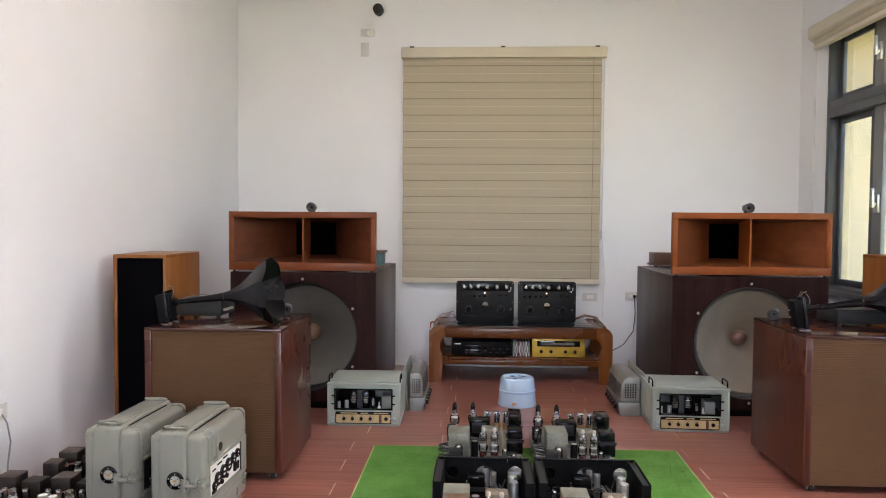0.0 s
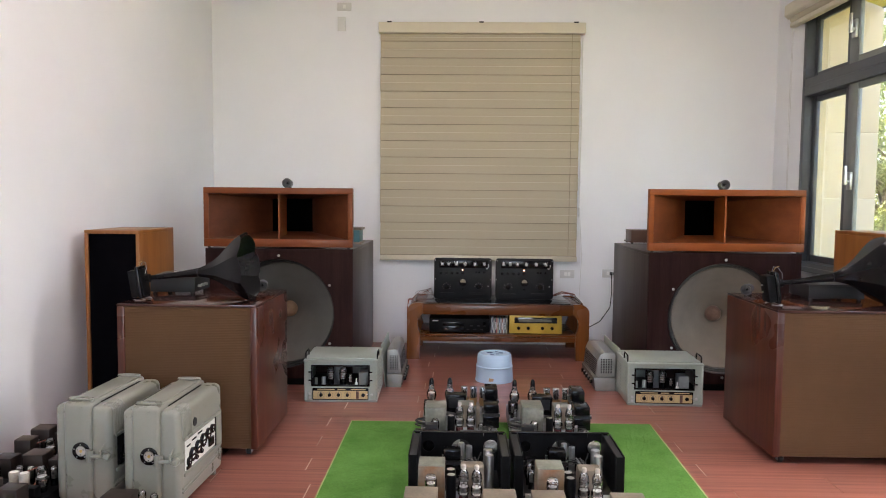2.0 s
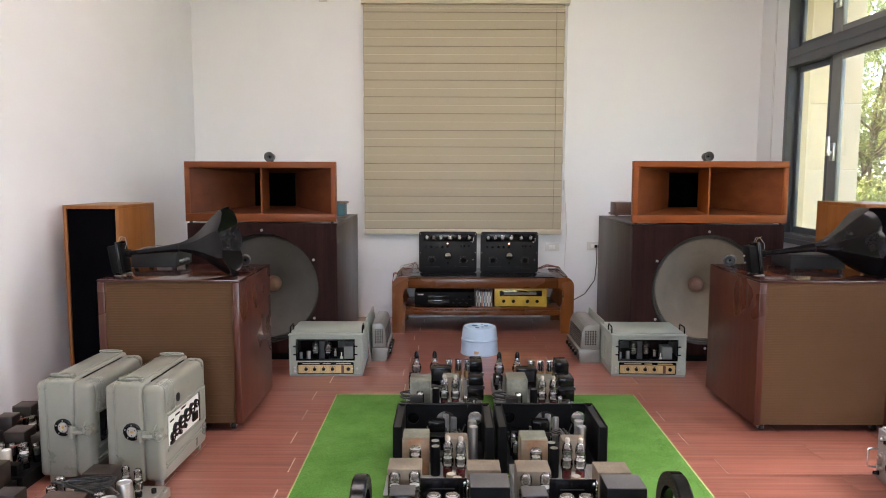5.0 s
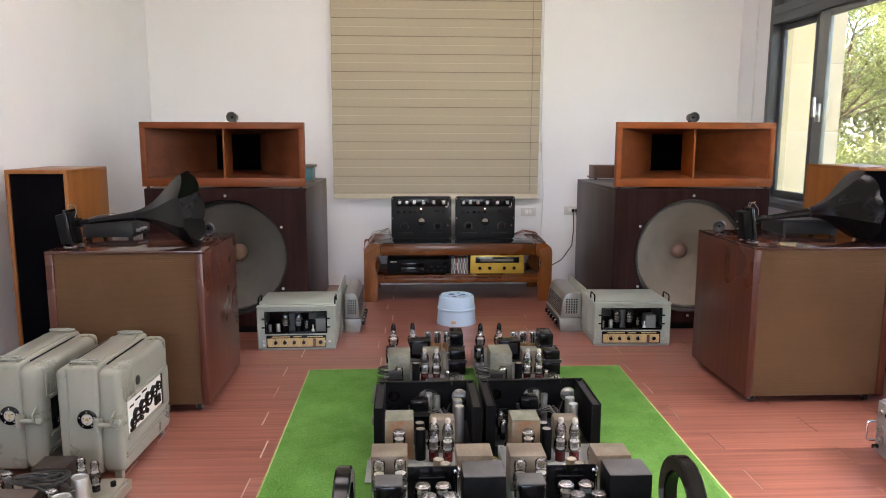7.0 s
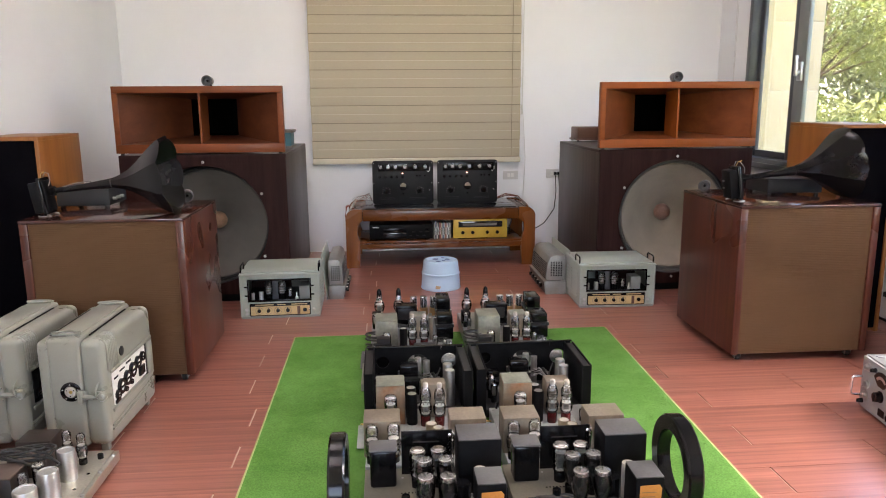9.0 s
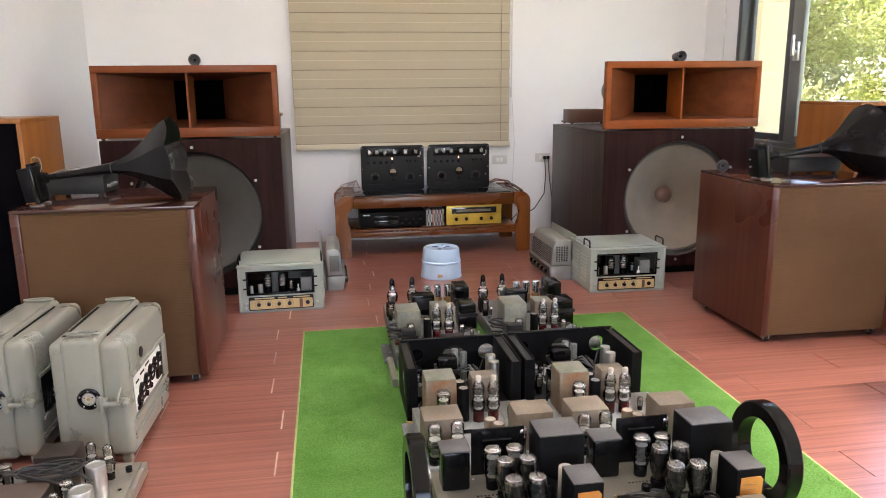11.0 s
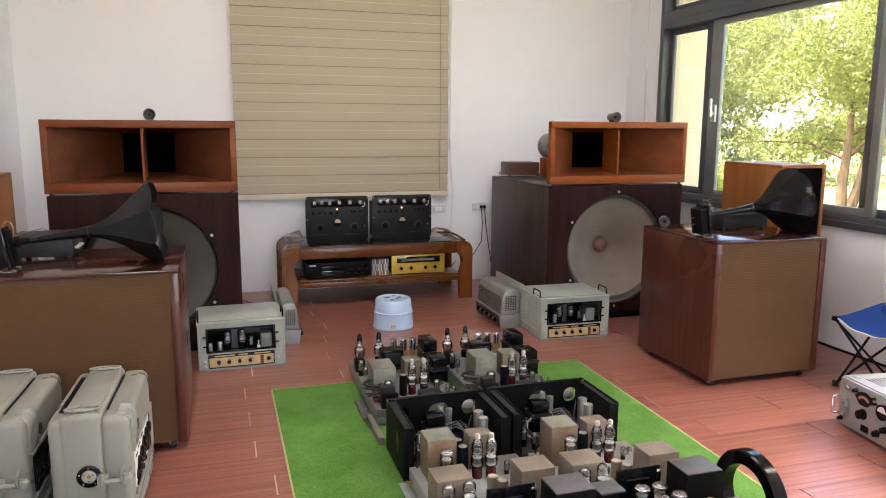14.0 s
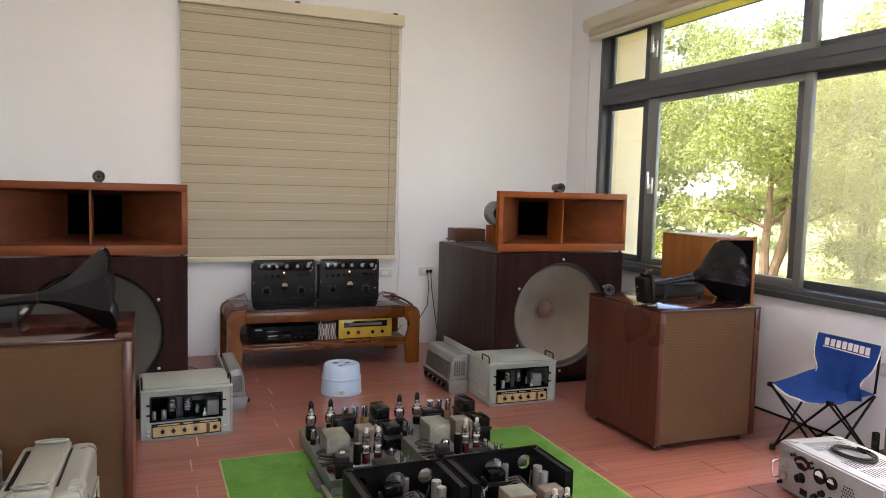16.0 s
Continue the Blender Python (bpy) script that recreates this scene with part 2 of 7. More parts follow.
M_blind_rail = surface("cream_blind_rail", (0.60, 0.545, 0.42), (0.64, 0.58, 0.45), 0.5, scale=3, vary=0.03)
M_plastic_white = surface("white_plastic", (0.60, 0.59, 0.57), (0.64, 0.63, 0.61), 0.35, scale=10, vary=0.02, bump=0.03)
M_alu = surface("dark_grey_aluminium_frame", (0.060, 0.066, 0.074), (0.075, 0.082, 0.090), 0.42, 0.15, scale=6, fine=200, vary=0.05, bump=0.05)
M_alu_l = surface("grey_aluminium_sash", (0.165, 0.175, 0.165), (0.20, 0.21, 0.197), 0.42, 0.2, scale=6, fine=200, vary=0.05, bump=0.05)
M_pane = glass_mat("window_glass")
M_cab = wood("dark_stained_plywood", (0.017, 0.0066, 0.0060), (0.034, 0.0155, 0.0140), 'z', 18, 0.5, 0.0, bump=0.12, dark=0.5, spec=0.06)
M_cab_side = wood("worn_dark_plywood", (0.026, 0.0165, 0.0155), (0.060, 0.043, 0.040), 'z', 22, 0.36, 0.0, bump=0.12, dark=0.5, spec=0.22, thin=0.03)
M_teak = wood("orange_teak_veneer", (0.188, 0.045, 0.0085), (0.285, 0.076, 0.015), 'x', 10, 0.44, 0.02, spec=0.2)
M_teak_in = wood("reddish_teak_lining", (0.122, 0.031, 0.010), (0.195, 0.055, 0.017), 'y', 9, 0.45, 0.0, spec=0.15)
M_mahog = wood("mahogany_veneer", (0.048, 0.0125, 0.008), (0.098, 0.028, 0.015), 'z', 26, 0.30, 0.14, spec=0.3, dark=0.40, slow_by=0.45, thin=0.025, coat_rough=0.16)
M_mahog_top = wood("worn_mahogany_top", (0.030, 0.009, 0.007), (0.058, 0.019, 0.014), 'x', 16, 0.14, 0.15, dark=0.5, spec=0.5, thin=0.03, coat_rough=0.08)
M_grille = surface("brown_ribbed_grille_cloth", (0.088, 0.045, 0.021), (0.102, 0.053, 0.026), 0.8, scale=3, fine=350, bump=0.2, vary=0.07, spec=0.2)
M_pine = wood("honey_wood_veneer", (0.195, 0.066, 0.015), (0.290, 0.112, 0.030), 'z', 14, 0.4, 0.12, spec=0.35)
M_black_cloth = surface("black_grille_cloth", (0.0025, 0.0022, 0.0032), (0.0042, 0.004, 0.005), 0.95, fine=400, bump=0.3, spec=0.0)
M_cone = surface("grey_paper_cone", (0.215, 0.180, 0.138), (0.270, 0.228, 0.178), 0.85, scale=5, fine=260, bump=0.2, vary=0.05)
M_cap = surface("bronze_dust_cap", (0.20, 0.115, 0.09), (0.26, 0.155, 0.12), 0.32, 0.2, scale=30)
M_rubber = surface("black_rubber", (0.010, 0.010, 0.010), (0.018, 0.018, 0.018), 0.6, vary=0.1)
M_black = surface("black_enamel", (0.003, 0.003, 0.0035), (0.006, 0.006, 0.0065), 0.16, scale=12, vary=0.1, bump=0.03, spec=0.26, rvar=0.06)
M_black_m = surface("matt_black_paint", (0.003, 0.003, 0.0035), (0.007, 0.007, 0.0075), 0.5, scale=14, vary=0.15, bump=0.1, spec=0.10)
M_horn = surface("black_horn_lacquer", (0.003, 0.003, 0.0036), (0.0065, 0.0065, 0.0075), 0.16, scale=8, vary=0.08, bump=0.02, spec=0.20, rvar=0.06)
M_charcoal = surface("charcoal_steel_paint", (0.013, 0.013, 0.0145), (0.021, 0.021, 0.0225), 0.45, scale=9, vary=0.08, spec=0.3)
M_chrome = surface("bright_metal", (0.70, 0.70, 0.70), (0.80, 0.80, 0.79), 0.2, 1.0, scale=30, vary=0.05, bump=0.02)
M_steel = surface("dull_steel", (0.42, 0.42, 0.41), (0.55, 0.55, 0.53), 0.4, 1.0, scale=24, vary=0.1)
M_brass = surface("aged_brass", (0.50, 0.34, 0.12), (0.62, 0.43, 0.17), 0.3, 1.0, scale=20)
M_sage = surface("pale_green_grey_enamel", (0.315, 0.350, 0.305), (0.365, 0.400, 0.350), 0.36, scale=7, vary=0.04, bump=0.05)
M_sage_d = surface("grey_hammered_enamel", (0.215, 0.22, 0.205), (0.27, 0.275, 0.255), 0.42, scale=8, fine=260, vary=0.06, bump=0.2)
M_case = surface("light_grey_hammered_paint", (0.218, 0.222, 0.186), (0.252, 0.254, 0.217), 0.30, scale=6, fine=240, vary=0.04, bump=0.12, spec=0.5)
M_gold = surface("gold_panel", (0.50, 0.36, 0.17), (0.60, 0.44, 0.22), 0.45, 0.25, scale=10)
M_yellow = surface("yellow_gold_fascia", (0.52, 0.34, 0.045), (0.60, 0.40, 0.06), 0.35, 0.3, scale=8)
M_bench = wood("brown_varnished_wood", (0.078, 0.021, 0.004), (0.150, 0.046, 0.008), 'x', 14, 0.28, 0.1, spec=0.35)
M_bench_z = wood("brown_varnished_upright", (0.115, 0.033, 0.006), (0.215, 0.070, 0.012), 'z', 14, 0.28, 0.1, spec=0.35)
M_black_glass = surface("black_glass_top", (0.008, 0.009, 0.011), (0.012, 0.012, 0.014), 0.06, scale=3, vary=0.02, bump=0, rvar=0.03)
M_blue_plastic = surface("pale_blue_plastic", (0.42, 0.58, 0.75), (0.47, 0.63, 0.79), 0.4, scale=8, vary=0.02, bump=0.02)
M_print_blue = surface("dark_blue_print", (0.04, 0.08, 0.24), (0.06, 0.11, 0.3), 0.5)
M_tan_label = surface("tan_label", (0.45, 0.28, 0.16), (0.55, 0.36, 0.22), 0.6, scale=20)
def thin_glass(name, tint, gloss):
    """Blown glass so thin that it does not bend light: clear, with a mirror-like skin."""
    m, nd, lk, p = base_mat(name)
    clear = nd.new("ShaderNodeBsdfTransparent")
    clear.inputs[0].default_value = (*tint, 1)
    shine = nd.new("ShaderNodeBsdfGlossy")
    shine.inputs["Roughness"].default_value = 0.04
    fr = nd.new("ShaderNodeFresnel")
    fr.inputs[0].default_value = 1.5
    up = nd.new("ShaderNodeMath")
    up.operation = 'MULTIPLY_ADD'
    up.use_clamp = True
    lk.new(fr.outputs[0], up.inputs[0])
    up.inputs[1].default_value, up.inputs[2].default_value = 1.2, gloss
    mx = nd.new("ShaderNodeMixShader")
    lk.new(up.outputs[0], mx.inputs[0])
    lk.new(clear.outputs[0], mx.inputs[1])
    lk.new(shine.outputs[0], mx.inputs[2])
    lk.new(mx.outputs[0], nd["Material Output"].inputs[0])
    return m


M_bulb = thin_glass("valve_glass", (0.95, 0.95, 0.94), 0.07)
M_dark_wood = wood("dark_brown_wood", (0.075, 0.030, 0.017), (0.12, 0.05, 0.028), 'x', 9, 0.45, 0.15)
M_cable = surface("black_cable", (0.012, 0.012, 0.012), (0.02, 0.02, 0.02), 0.45)
M_cable_g = surface("grey_cable", (0.2, 0.2, 0.2), (0.26, 0.26, 0.26), 0.5)
M_cable_r = surface("red_cable", (0.20, 0.05, 0.03), (0.26, 0.07, 0.04), 0.5)
M_white_print = surface("white_print", (0.75, 0.74, 0.70), (0.8, 0.79, 0.76), 0.5)
M_teal = surface("teal_enamel", (0.03, 0.11, 0.13), (0.05, 0.15, 0.17), 0.4)
M_cream_stone = surface("cream_stone_cladding", (0.43, 0.34, 0.225), (0.47, 0.37, 0.25), 0.8, scale=6, fine=90, bump=0.3, vary=0.05)
M_awning = surface("yellow_awning_cloth", (0.46, 0.39, 0.03), (0.52, 0.44, 0.045), 0.8)
M_lawn = surface("sunlit_lawn", (0.22, 0.23, 0.075), (0.31, 0.31, 0.13), 0.95, scale=0.8, fine=60, bump=0.6, vary=0.25)
M_bark = surface("brown_bark", (0.065, 0.040, 0.022), (0.120, 0.078, 0.045), 0.9, scale=6, fine=60, bump=0.8, vary=0.2)
M_olive = surface("olive_grey_chassis", (0.140, 0.132, 0.105), (0.185, 0.175, 0.142), 0.45, 0.1, scale=12, vary=0.1)
M_chassis = surface("grey_steel_chassis", (0.28, 0.305, 0.305), (0.37, 0.395, 0.395), 0.42, 0.3, scale=14, vary=0.1)
M_can_green = surface("grey_green_transformer_can", (0.120, 0.126, 0.098), (0.22, 0.222, 0.180), 0.45, scale=16, fine=70, vary=0.16, bump=0.12)
M_can_beige = surface("beige_worn_transformer_can", (0.115, 0.092, 0.067), (0.195, 0.162, 0.126), 0.5, scale=9, fine=90, vary=0.14)
M_can_rust = surface("rusty_grey_green_can", (0.200, 0.088, 0.034), (0.205, 0.195, 0.150), 0.5, 0.2, scale=10, fine=90, vary=0.16)
M_red_base = surface("dark_red_valve_base", (0.048, 0.004, 0.005), (0.075, 0.007, 0.007), 0.25, scale=30)
M_ceramic = surface("white_ceramic", (0.78, 0.77, 0.74), (0.82, 0.81, 0.78), 0.3, vary=0.02)
M_orange = surface("orange_paper_label", (0.55, 0.20, 0.035), (0.64, 0.27, 0.06), 0.7, scale=25, vary=0.08)
M_plate = surface("dark_valve_plates", (0.15, 0.15, 0.15), (0.36, 0.36, 0.35), 0.32, 0.7, scale=60)
M_getter = surface("silvery_getter", (0.52, 0.51, 0.50), (0.70, 0.69, 0.68), 0.17, 0.85, scale=60, vary=0.08, bump=0.02, rvar=0.08)
M_smoke = surface("smoky_inner_coating", (0.012, 0.012, 0.013), (0.034, 0.034, 0.036), 0.25, scale=30)
M_slate = surface("worn_slate_paint", (0.060, 0.060, 0.062), (0.098, 0.098, 0.101), 0.45, scale=10, vary=0.14)
# Left cone's shadow goes into its paper tone; also the right surround.
M_cone_d = surface("shaded_cone_and_surround_paper", (0.085, 0.082, 0.072), (0.115, 0.110, 0.098), 0.85, scale=5, fine=260, bump=0.2, vary=0.05)
M_alu_can = surface("aluminium_capacitor_can", (0.50, 0.50, 0.49), (0.60, 0.60, 0.58), 0.35, 0.9, scale=20)
M_kraft = surface("brown_capacitor_sleeve", (0.26, 0.15, 0.06), (0.34, 0.2, 0.09), 0.6)
M_blue_cloth = surface("blue_canvas", (0.012, 0.070, 0.32), (0.018, 0.095, 0.40), 0.75, scale=8, fine=420, bump=0.25, vary=0.07)
M_piping = surface("pale_piping", (0.62, 0.62, 0.5), (0.68, 0.68, 0.56), 0.7)
M_hood = surface("dull_grey_hammered_hood", (0.205, 0.205, 0.193), (0.285, 0.285, 0.268), 0.34, 0.25, scale=9, fine=220, vary=0.10, bump=0.2)
M_deck = surface("tarnished_pale_metal_deck", (0.42, 0.395, 0.335), (0.54, 0.51, 0.44), 0.36, 0.75, scale=9, vary=0.1)
M_silver = surface("silver_grey_instrument_paint", (0.27, 0.28, 0.29), (0.33, 0.34, 0.35), 0.42, 0.15, scale=8, vary=0.05)
M_slate_l = surface("grey_worn_chassis_paint", (0.135, 0.146, 0.148), (0.25, 0.262, 0.262), 0.36, 0.2, scale=16, fine=80, vary=0.18)
M_card = surface("yellowed_white_card", (0.40, 0.365, 0.315), (0.52, 0.48, 0.42), 0.7, scale=18, vary=0.12)
M_wax = surface("tan_waxed_tube", (0.17, 0.140, 0.100), (0.27, 0.228, 0.165), 0.5, scale=26, vary=0.16)
M_choc = surface("dark_chocolate_paint", (0.017, 0.0112, 0.009), (0.028, 0.0195, 0.0155), 0.4, scale=14, vary=0.1)
M_choc_l = surface("worn_brown_lid_paint", (0.060, 0.042, 0.033), (0.092, 0.067, 0.053), 0.5, scale=16, vary=0.12)
M_cap_tan = surface("tan_dust_cap", (0.22, 0.14, 0.085), (0.28, 0.18, 0.115), 0.6, scale=30)
# Near-black tone stands for the unlit depth of the horn throats.
M_void = surface("throat_darkness", (0.0012, 0.0011, 0.0011), (0.002, 0.0018, 0.0018), 0.95, spec=0.0, bump=0)
# Left horn's shade is put into these two darker teak tones.
M_teak_shade = wood("shaded_teak_veneer", (0.125, 0.032, 0.010), (0.195, 0.055, 0.017), 'x', 10, 0.40, 0.08, spec=0.18)
M_teak_in_shade = wood("shaded_teak_lining", (0.075, 0.021, 0.009), (0.125, 0.038, 0.016), 'y', 9, 0.45, 0.0, spec=0.18)

# ---- the room ----
XL, XR, YB, YR, ZC = -2.41, 2.62, 7.04, -3.0, 3.6
T = 0.2


def wall_with_opening(name, axis, at, lo, hi, hole, label, side, material):
    """A wall slab across [lo, hi] with one rectangular opening (a0, a1, z0, z1) right through it."""
    a0, a1, z0, z1 = hole
    b = Build()
    for u0, u1, v0, v1 in ((lo, a0, 0, ZC), (a1, hi, 0, ZC), (a0, a1, 0, z0), (a0, a1, z1, ZC)):
        if axis == 'x':
            b.box(min(at, at + side * T), max(at, at + side * T), u0, u1, v0, v1)
        else:
            b.box(u0, u1, min(at, at + side * T), max(at, at + side * T), v0, v1)
    return solo(name, b, material, None, label, "wall", kind="structure")


W0, W1, WZ0, WZ1 = 2.0, 6.52, 0.76, 2.86
solo("wall_north", Build().box(XL, XR, YB, YB + T, 0, ZC), M_wall, None, "plain white painted wall behind the blind and bench", "wall", kind="structure")
solo("wall_west", Build().box(XL - T, XL, YR, YB + T, 0, ZC), M_wall, None, "plain white painted side wall", "wall", kind="structure")
wall_with_opening("wall_east", 'x', XR, YR, YB + T, (W0, W1, WZ0, WZ1), "white painted wall with a wide window", 1, M_wall)
# Rear wall is out of view; its dark brown keeps bounce off the fronts.
wall_with_opening("wall_south", 'y', YR, XL - T, XR + T, (-1.9, 0.7, 0.9, 2.9), "unseen rear wall, dark to cut front fill, with an assumed window opening", -1, M_rear)
solo("ceiling", Build().box(XL - T, XR + T, YR - T, YB + T, ZC, ZC + 0.15), M_ceil, None, "plain white ceiling", "ceiling", kind="structure")
floor = thing("floor", pose(0, 0, 0), "reddish brown laminate plank floor with pale end joints", "floor", kind="structure")
part("joint_bed", Build().box(XL, XR, YR, YB, -0.06, -0.0035), M_under, floor)
solo("baseboard", Build().box(XR - 0.012, XR, YR, YB - 0.02, 0, 0.012), M_black_m, None, "thin dark line of skirting along the floor", "baseboard", kind="structure")

# window in the east wall: fixed frame, transom, sliding sashes, top lights
win = thing("window_1", pose(0, 0, 0), "wide dark grey aluminium sliding window with top lights", "window", kind="structure")
XF0, XF1 = XR - 0.012, XR + 0.11
f = Build()
f.box(XF0, XF1, W0, W0 + 0.05, WZ0 + 0.075, WZ1, 0.003)
f.box(XF0, XF1, W1 - 0.05, W1, WZ0 + 0.075, WZ1, 0.003)
f.box(XF0, XF1, W0 + 0.05, W1 - 0.05, WZ1 - 0.05, WZ1, 0.003)
part("window_frame", f, M_alu, win)
part("reveal_lining", Build().box(XF1 + 0.002, XR + T + 0.002, W1 - 0.006, W1 - 0.0006, WZ0, WZ1), M_cream_stone, win)
part("window_sill", Build().box(XR - 0.03, XF1, W0, W1, WZ0, WZ0 + 0.075, 0.004), M_alu, win)
part("sill_track", Build().box(XR - 0.0325, XR - 0.0305, W0, W1, WZ0 + 0.040, WZ0 + 0.045, 0.0005), M_alu_l, win)
part("transom", Build().box(XF0 - 0.006, XF1, W0 + 0.05, W1 - 0.05, 2.17, 2.305, 0.004).box(XF0 - 0.012, XF0 - 0.0055, W0 + 0.05, W1 - 0.05, 2.235, 2.245, 0.001), M_alu, win)


def sash(y0, y1, z0, z1, x, wide, far, material):
    s = part("sash", Build().box(x, x + 0.035, y0, y0 + wide, z0, z1, 0.003).box(x, x + 0.035, y1 - far, y1, z0, z1, 0.003)
             .box(x + 0.001, x + 0.034, y0 + wide, y1 - far, z0, z0 + 0.05, 0.003).box(x + 0.001, x + 0.034, y0 + wide, y1 - far, z1 - 0.045, z1, 0.003), material, win)
    g = part("pane", Build().box(x + 0.014, x + 0.020, y0 + wide - 0.004, y1 - far + 0.004, z0 + 0.046, z1 - 0.041), M_pane, s)
    g.visible_shadow = False
    return s


ZL0, ZL1, ZT0, ZT1 = WZ0 + 0.077, 2.168, 2.307, WZ1 - 0.052
s1 = sash(5.86, W1 - 0.052, ZL0, ZL1, XR + 0.060, 0.12, 0.045, M_alu)
s2 = sash(4.274, 5.85, ZL0, ZL1, XR + 0.012, 0.059, 0.125, M_alu_l)
s3 = sash(2.75, 4.42, ZL0, ZL1, XR + 0.060, 0.075, 0.10, M_alu)
s4 = sash(W0 + 0.052, 2.87, ZL0, ZL1, XR + 0.012, 0.075, 0.075, M_alu_l)
t1 = sash(5.87, W1 - 0.052, ZT0, ZT1, XR + 0.060, 0.11, 0.045, M_alu)
t2 = sash(4.262, 5.86, ZT0, ZT1, XR + 0.012, 0.053, 0.12, M_alu_l)
t3 = sash(2.75, 4.42, ZT0, ZT1, XR + 0.060, 0.06, 0.10, M_alu)
t4 = sash(W0 + 0.052, 2.87, ZT0, ZT1, XR + 0.012, 0.06, 0.06, M_alu_l)


def screen_mat(name, tint, cover):
    """Fine woven fly screen: mostly open, the threads catching the daylight."""
    m, nd, lk, p = base_mat(name)
    clear = nd.new("ShaderNodeBsdfTransparent")
    thread = nd.new("ShaderNodeBsdfTranslucent")
    thread.inputs[0].default_value = (*tint, 1)
    noise = nd.new("ShaderNodeTexNoise")
    noise.inputs["Scale"].default_value, noise.inputs["Detail"].default_value = 1.6, 4
    tc = nd.new("ShaderNodeTexCoord")
    lk.new(tc.outputs["Object"], noise.inputs["Vector"])
    amount = nd.new("ShaderNodeMapRange")
    amount.inputs["To Min"].default_value, amount.inputs["To Max"].default_value = cover * 0.7, cover * 1.3
    lk.new(noise.outputs[0], amount.inputs["Value"])
    mx = nd.new("ShaderNodeMixShader")
    lk.new(amount.outputs[0], mx.inputs[0])
    lk.new(clear.outputs[0], mx.inputs[1])
    lk.new(thread.outputs[0], mx.inputs[2])
    lk.new(mx.outputs[0], nd["Material Output"].inputs[0])
    return m


M_screen = screen_mat("woven_fly_screen", (0.86, 0.68, 0.40), 0.15)
for owner, y0, y1, z0, z1 in ((s1, 5.98, W1 - 0.097, ZL0 + 0.05, ZL1 - 0.045), (s3, 2.825, 4.32, ZL0 + 0.05, ZL1 - 0.045), (t3, 2.81, 4.32, ZT0 + 0.05, ZT1 - 0.045)):
    fly = part("fly_screen", Build().box(XR + 0.0965, XR + 0.0975, y0, y1, z0, z1), M_screen, owner, "fine woven fly screen")
    fly.visible_shadow = False


def latch(x, y, z, owner):
    b = Build()
    b.box(x - 0.022, x, y - 0.026, y + 0.026, z - 0.065, z + 0.065, 0.006)
    b.cyl((x - 0.034, y, z - 0.005), 0.018, 0.014, 'x', 14)
    b.prism([(y - 0.013, z - 0.03), (y + 0.015, z - 0.03), (y + 0.010, z + 0.11), (y - 0.007, z + 0.11)], 'x', x - 0.052, x - 0.032, 0.004)
    part("latch", b, M_steel, owner, "bright metal sash latch")


latch(XR + 0.012, 5.765, 1.47, s2)
latch(XR + 0.012, 5.78, 2.55, t2)

# rolled blind over the window
rb = thing("window_blind_cassette", pose(XR, 0, 0), "rolled-up cream blind in a long cassette over the window", "blind")
part("cassette", Build().prism([(-0.005, 2.96), (-0.005, 2.86), (-0.07, 2.83), (-0.105, 2.86), (-0.105, 2.94), (-0.075, 2.965)], 'y', 1.9, 6.70, 0.006), M_blind_rail, rb)
part("rolled_cloth", Build().cyl((-0.055, 1.93, 2.815), 0.036, 4.69, 'y', 18), M_blind, rb)
part("bottom_rail", Build().box(-0.10, -0.045, 1.95, 6.60, 2.745, 2.78, 0.006), M_blind_rail, rb)
part("cord", Build().tube([(-0.05, 6.64, 2.84), (-0.048, 6.645, 2.0), (-0.05, 6.64, 1.35)], 0.0018, 6).tube([(-0.07, 6.61, 2.84), (-0.068, 6.625, 2.0), (-0.055, 6.64, 1.35)], 0.0018, 6), M_plastic_white, rb)

# roman blind on the north wall
bl = thing("roman_blind", pose(0, YB, 0), "lowered beige roman blind with thin horizontal seams", "blind")
part("head_box", Build().box(-0.905, 0.915, -0.085, -0.004, 2.775, 2.868, 0.006), M_blind_rail, bl)
for bx in (-0.81, 0.0, 0.83):
    part("bracket", Build().box(bx - 0.02, bx + 0.02, -0.089, -0.05, 2.862, 2.874, 0.002), M_charcoal, bl)
zs = [2.775 - 0.066 - k * (2.775 - 0.066 - 0.815) / 13 for k in range(14)]
tops = [2.775] + zs
for k, (zt, zb) in enumerate(zip(tops, zs + [])):
    w = Build()
    prof = [(-0.050, zb + 0.002), (-0.052 - 0.004 * math.sin(k * 2.1) ** 2, (zt + zb) / 2), (-0.047, zt - 0.001), (-0.044, zt - 0.001), (-0.046, zb + 0.002)]
    w.prism(prof, 'x', -0.89 + 0.002 * math.sin(k * 1.7), 0.875 + 0.002 * math.sin(k * 2.3))
    part("fold", w, M_blind, bl)
    part("tuck", Build().box(-0.886, 0.871, -0.0565 - 0.004 * math.sin(k * 2.1) ** 2, -0.050, (zt + zb) / 2 - 0.0012, (zt + zb) / 2 + 0.0012), M_blind_rail, bl)
    part("seam", Build().box(-0.888, 0.873, -0.054, -0.046, zb - 0.003, zb + 0.002, 0.001), M_blind_seam, bl)
part("hem_bar", Build().box(-0.89, 0.88, -0.062, -0.040, 0.765, 0.812, 0.006), M_blind_rail, bl)
part("pull_cord", Build().tube([(0.80, -0.058, 2.78), (0.805, -0.058, 1.9), (0.80, -0.058, 0.82)], 0.002, 6), M_blind_seam, bl)
part("side_cord", Build().tube([(0.893, -0.06, 2.78), (0.897, -0.05, 2.0), (0.892, -0.05, 1.25)], 0.003, 6).cyl((0.892, -0.05, 1.17), 0.008, 0.08, 'z', 10), M_plastic_white, bl)


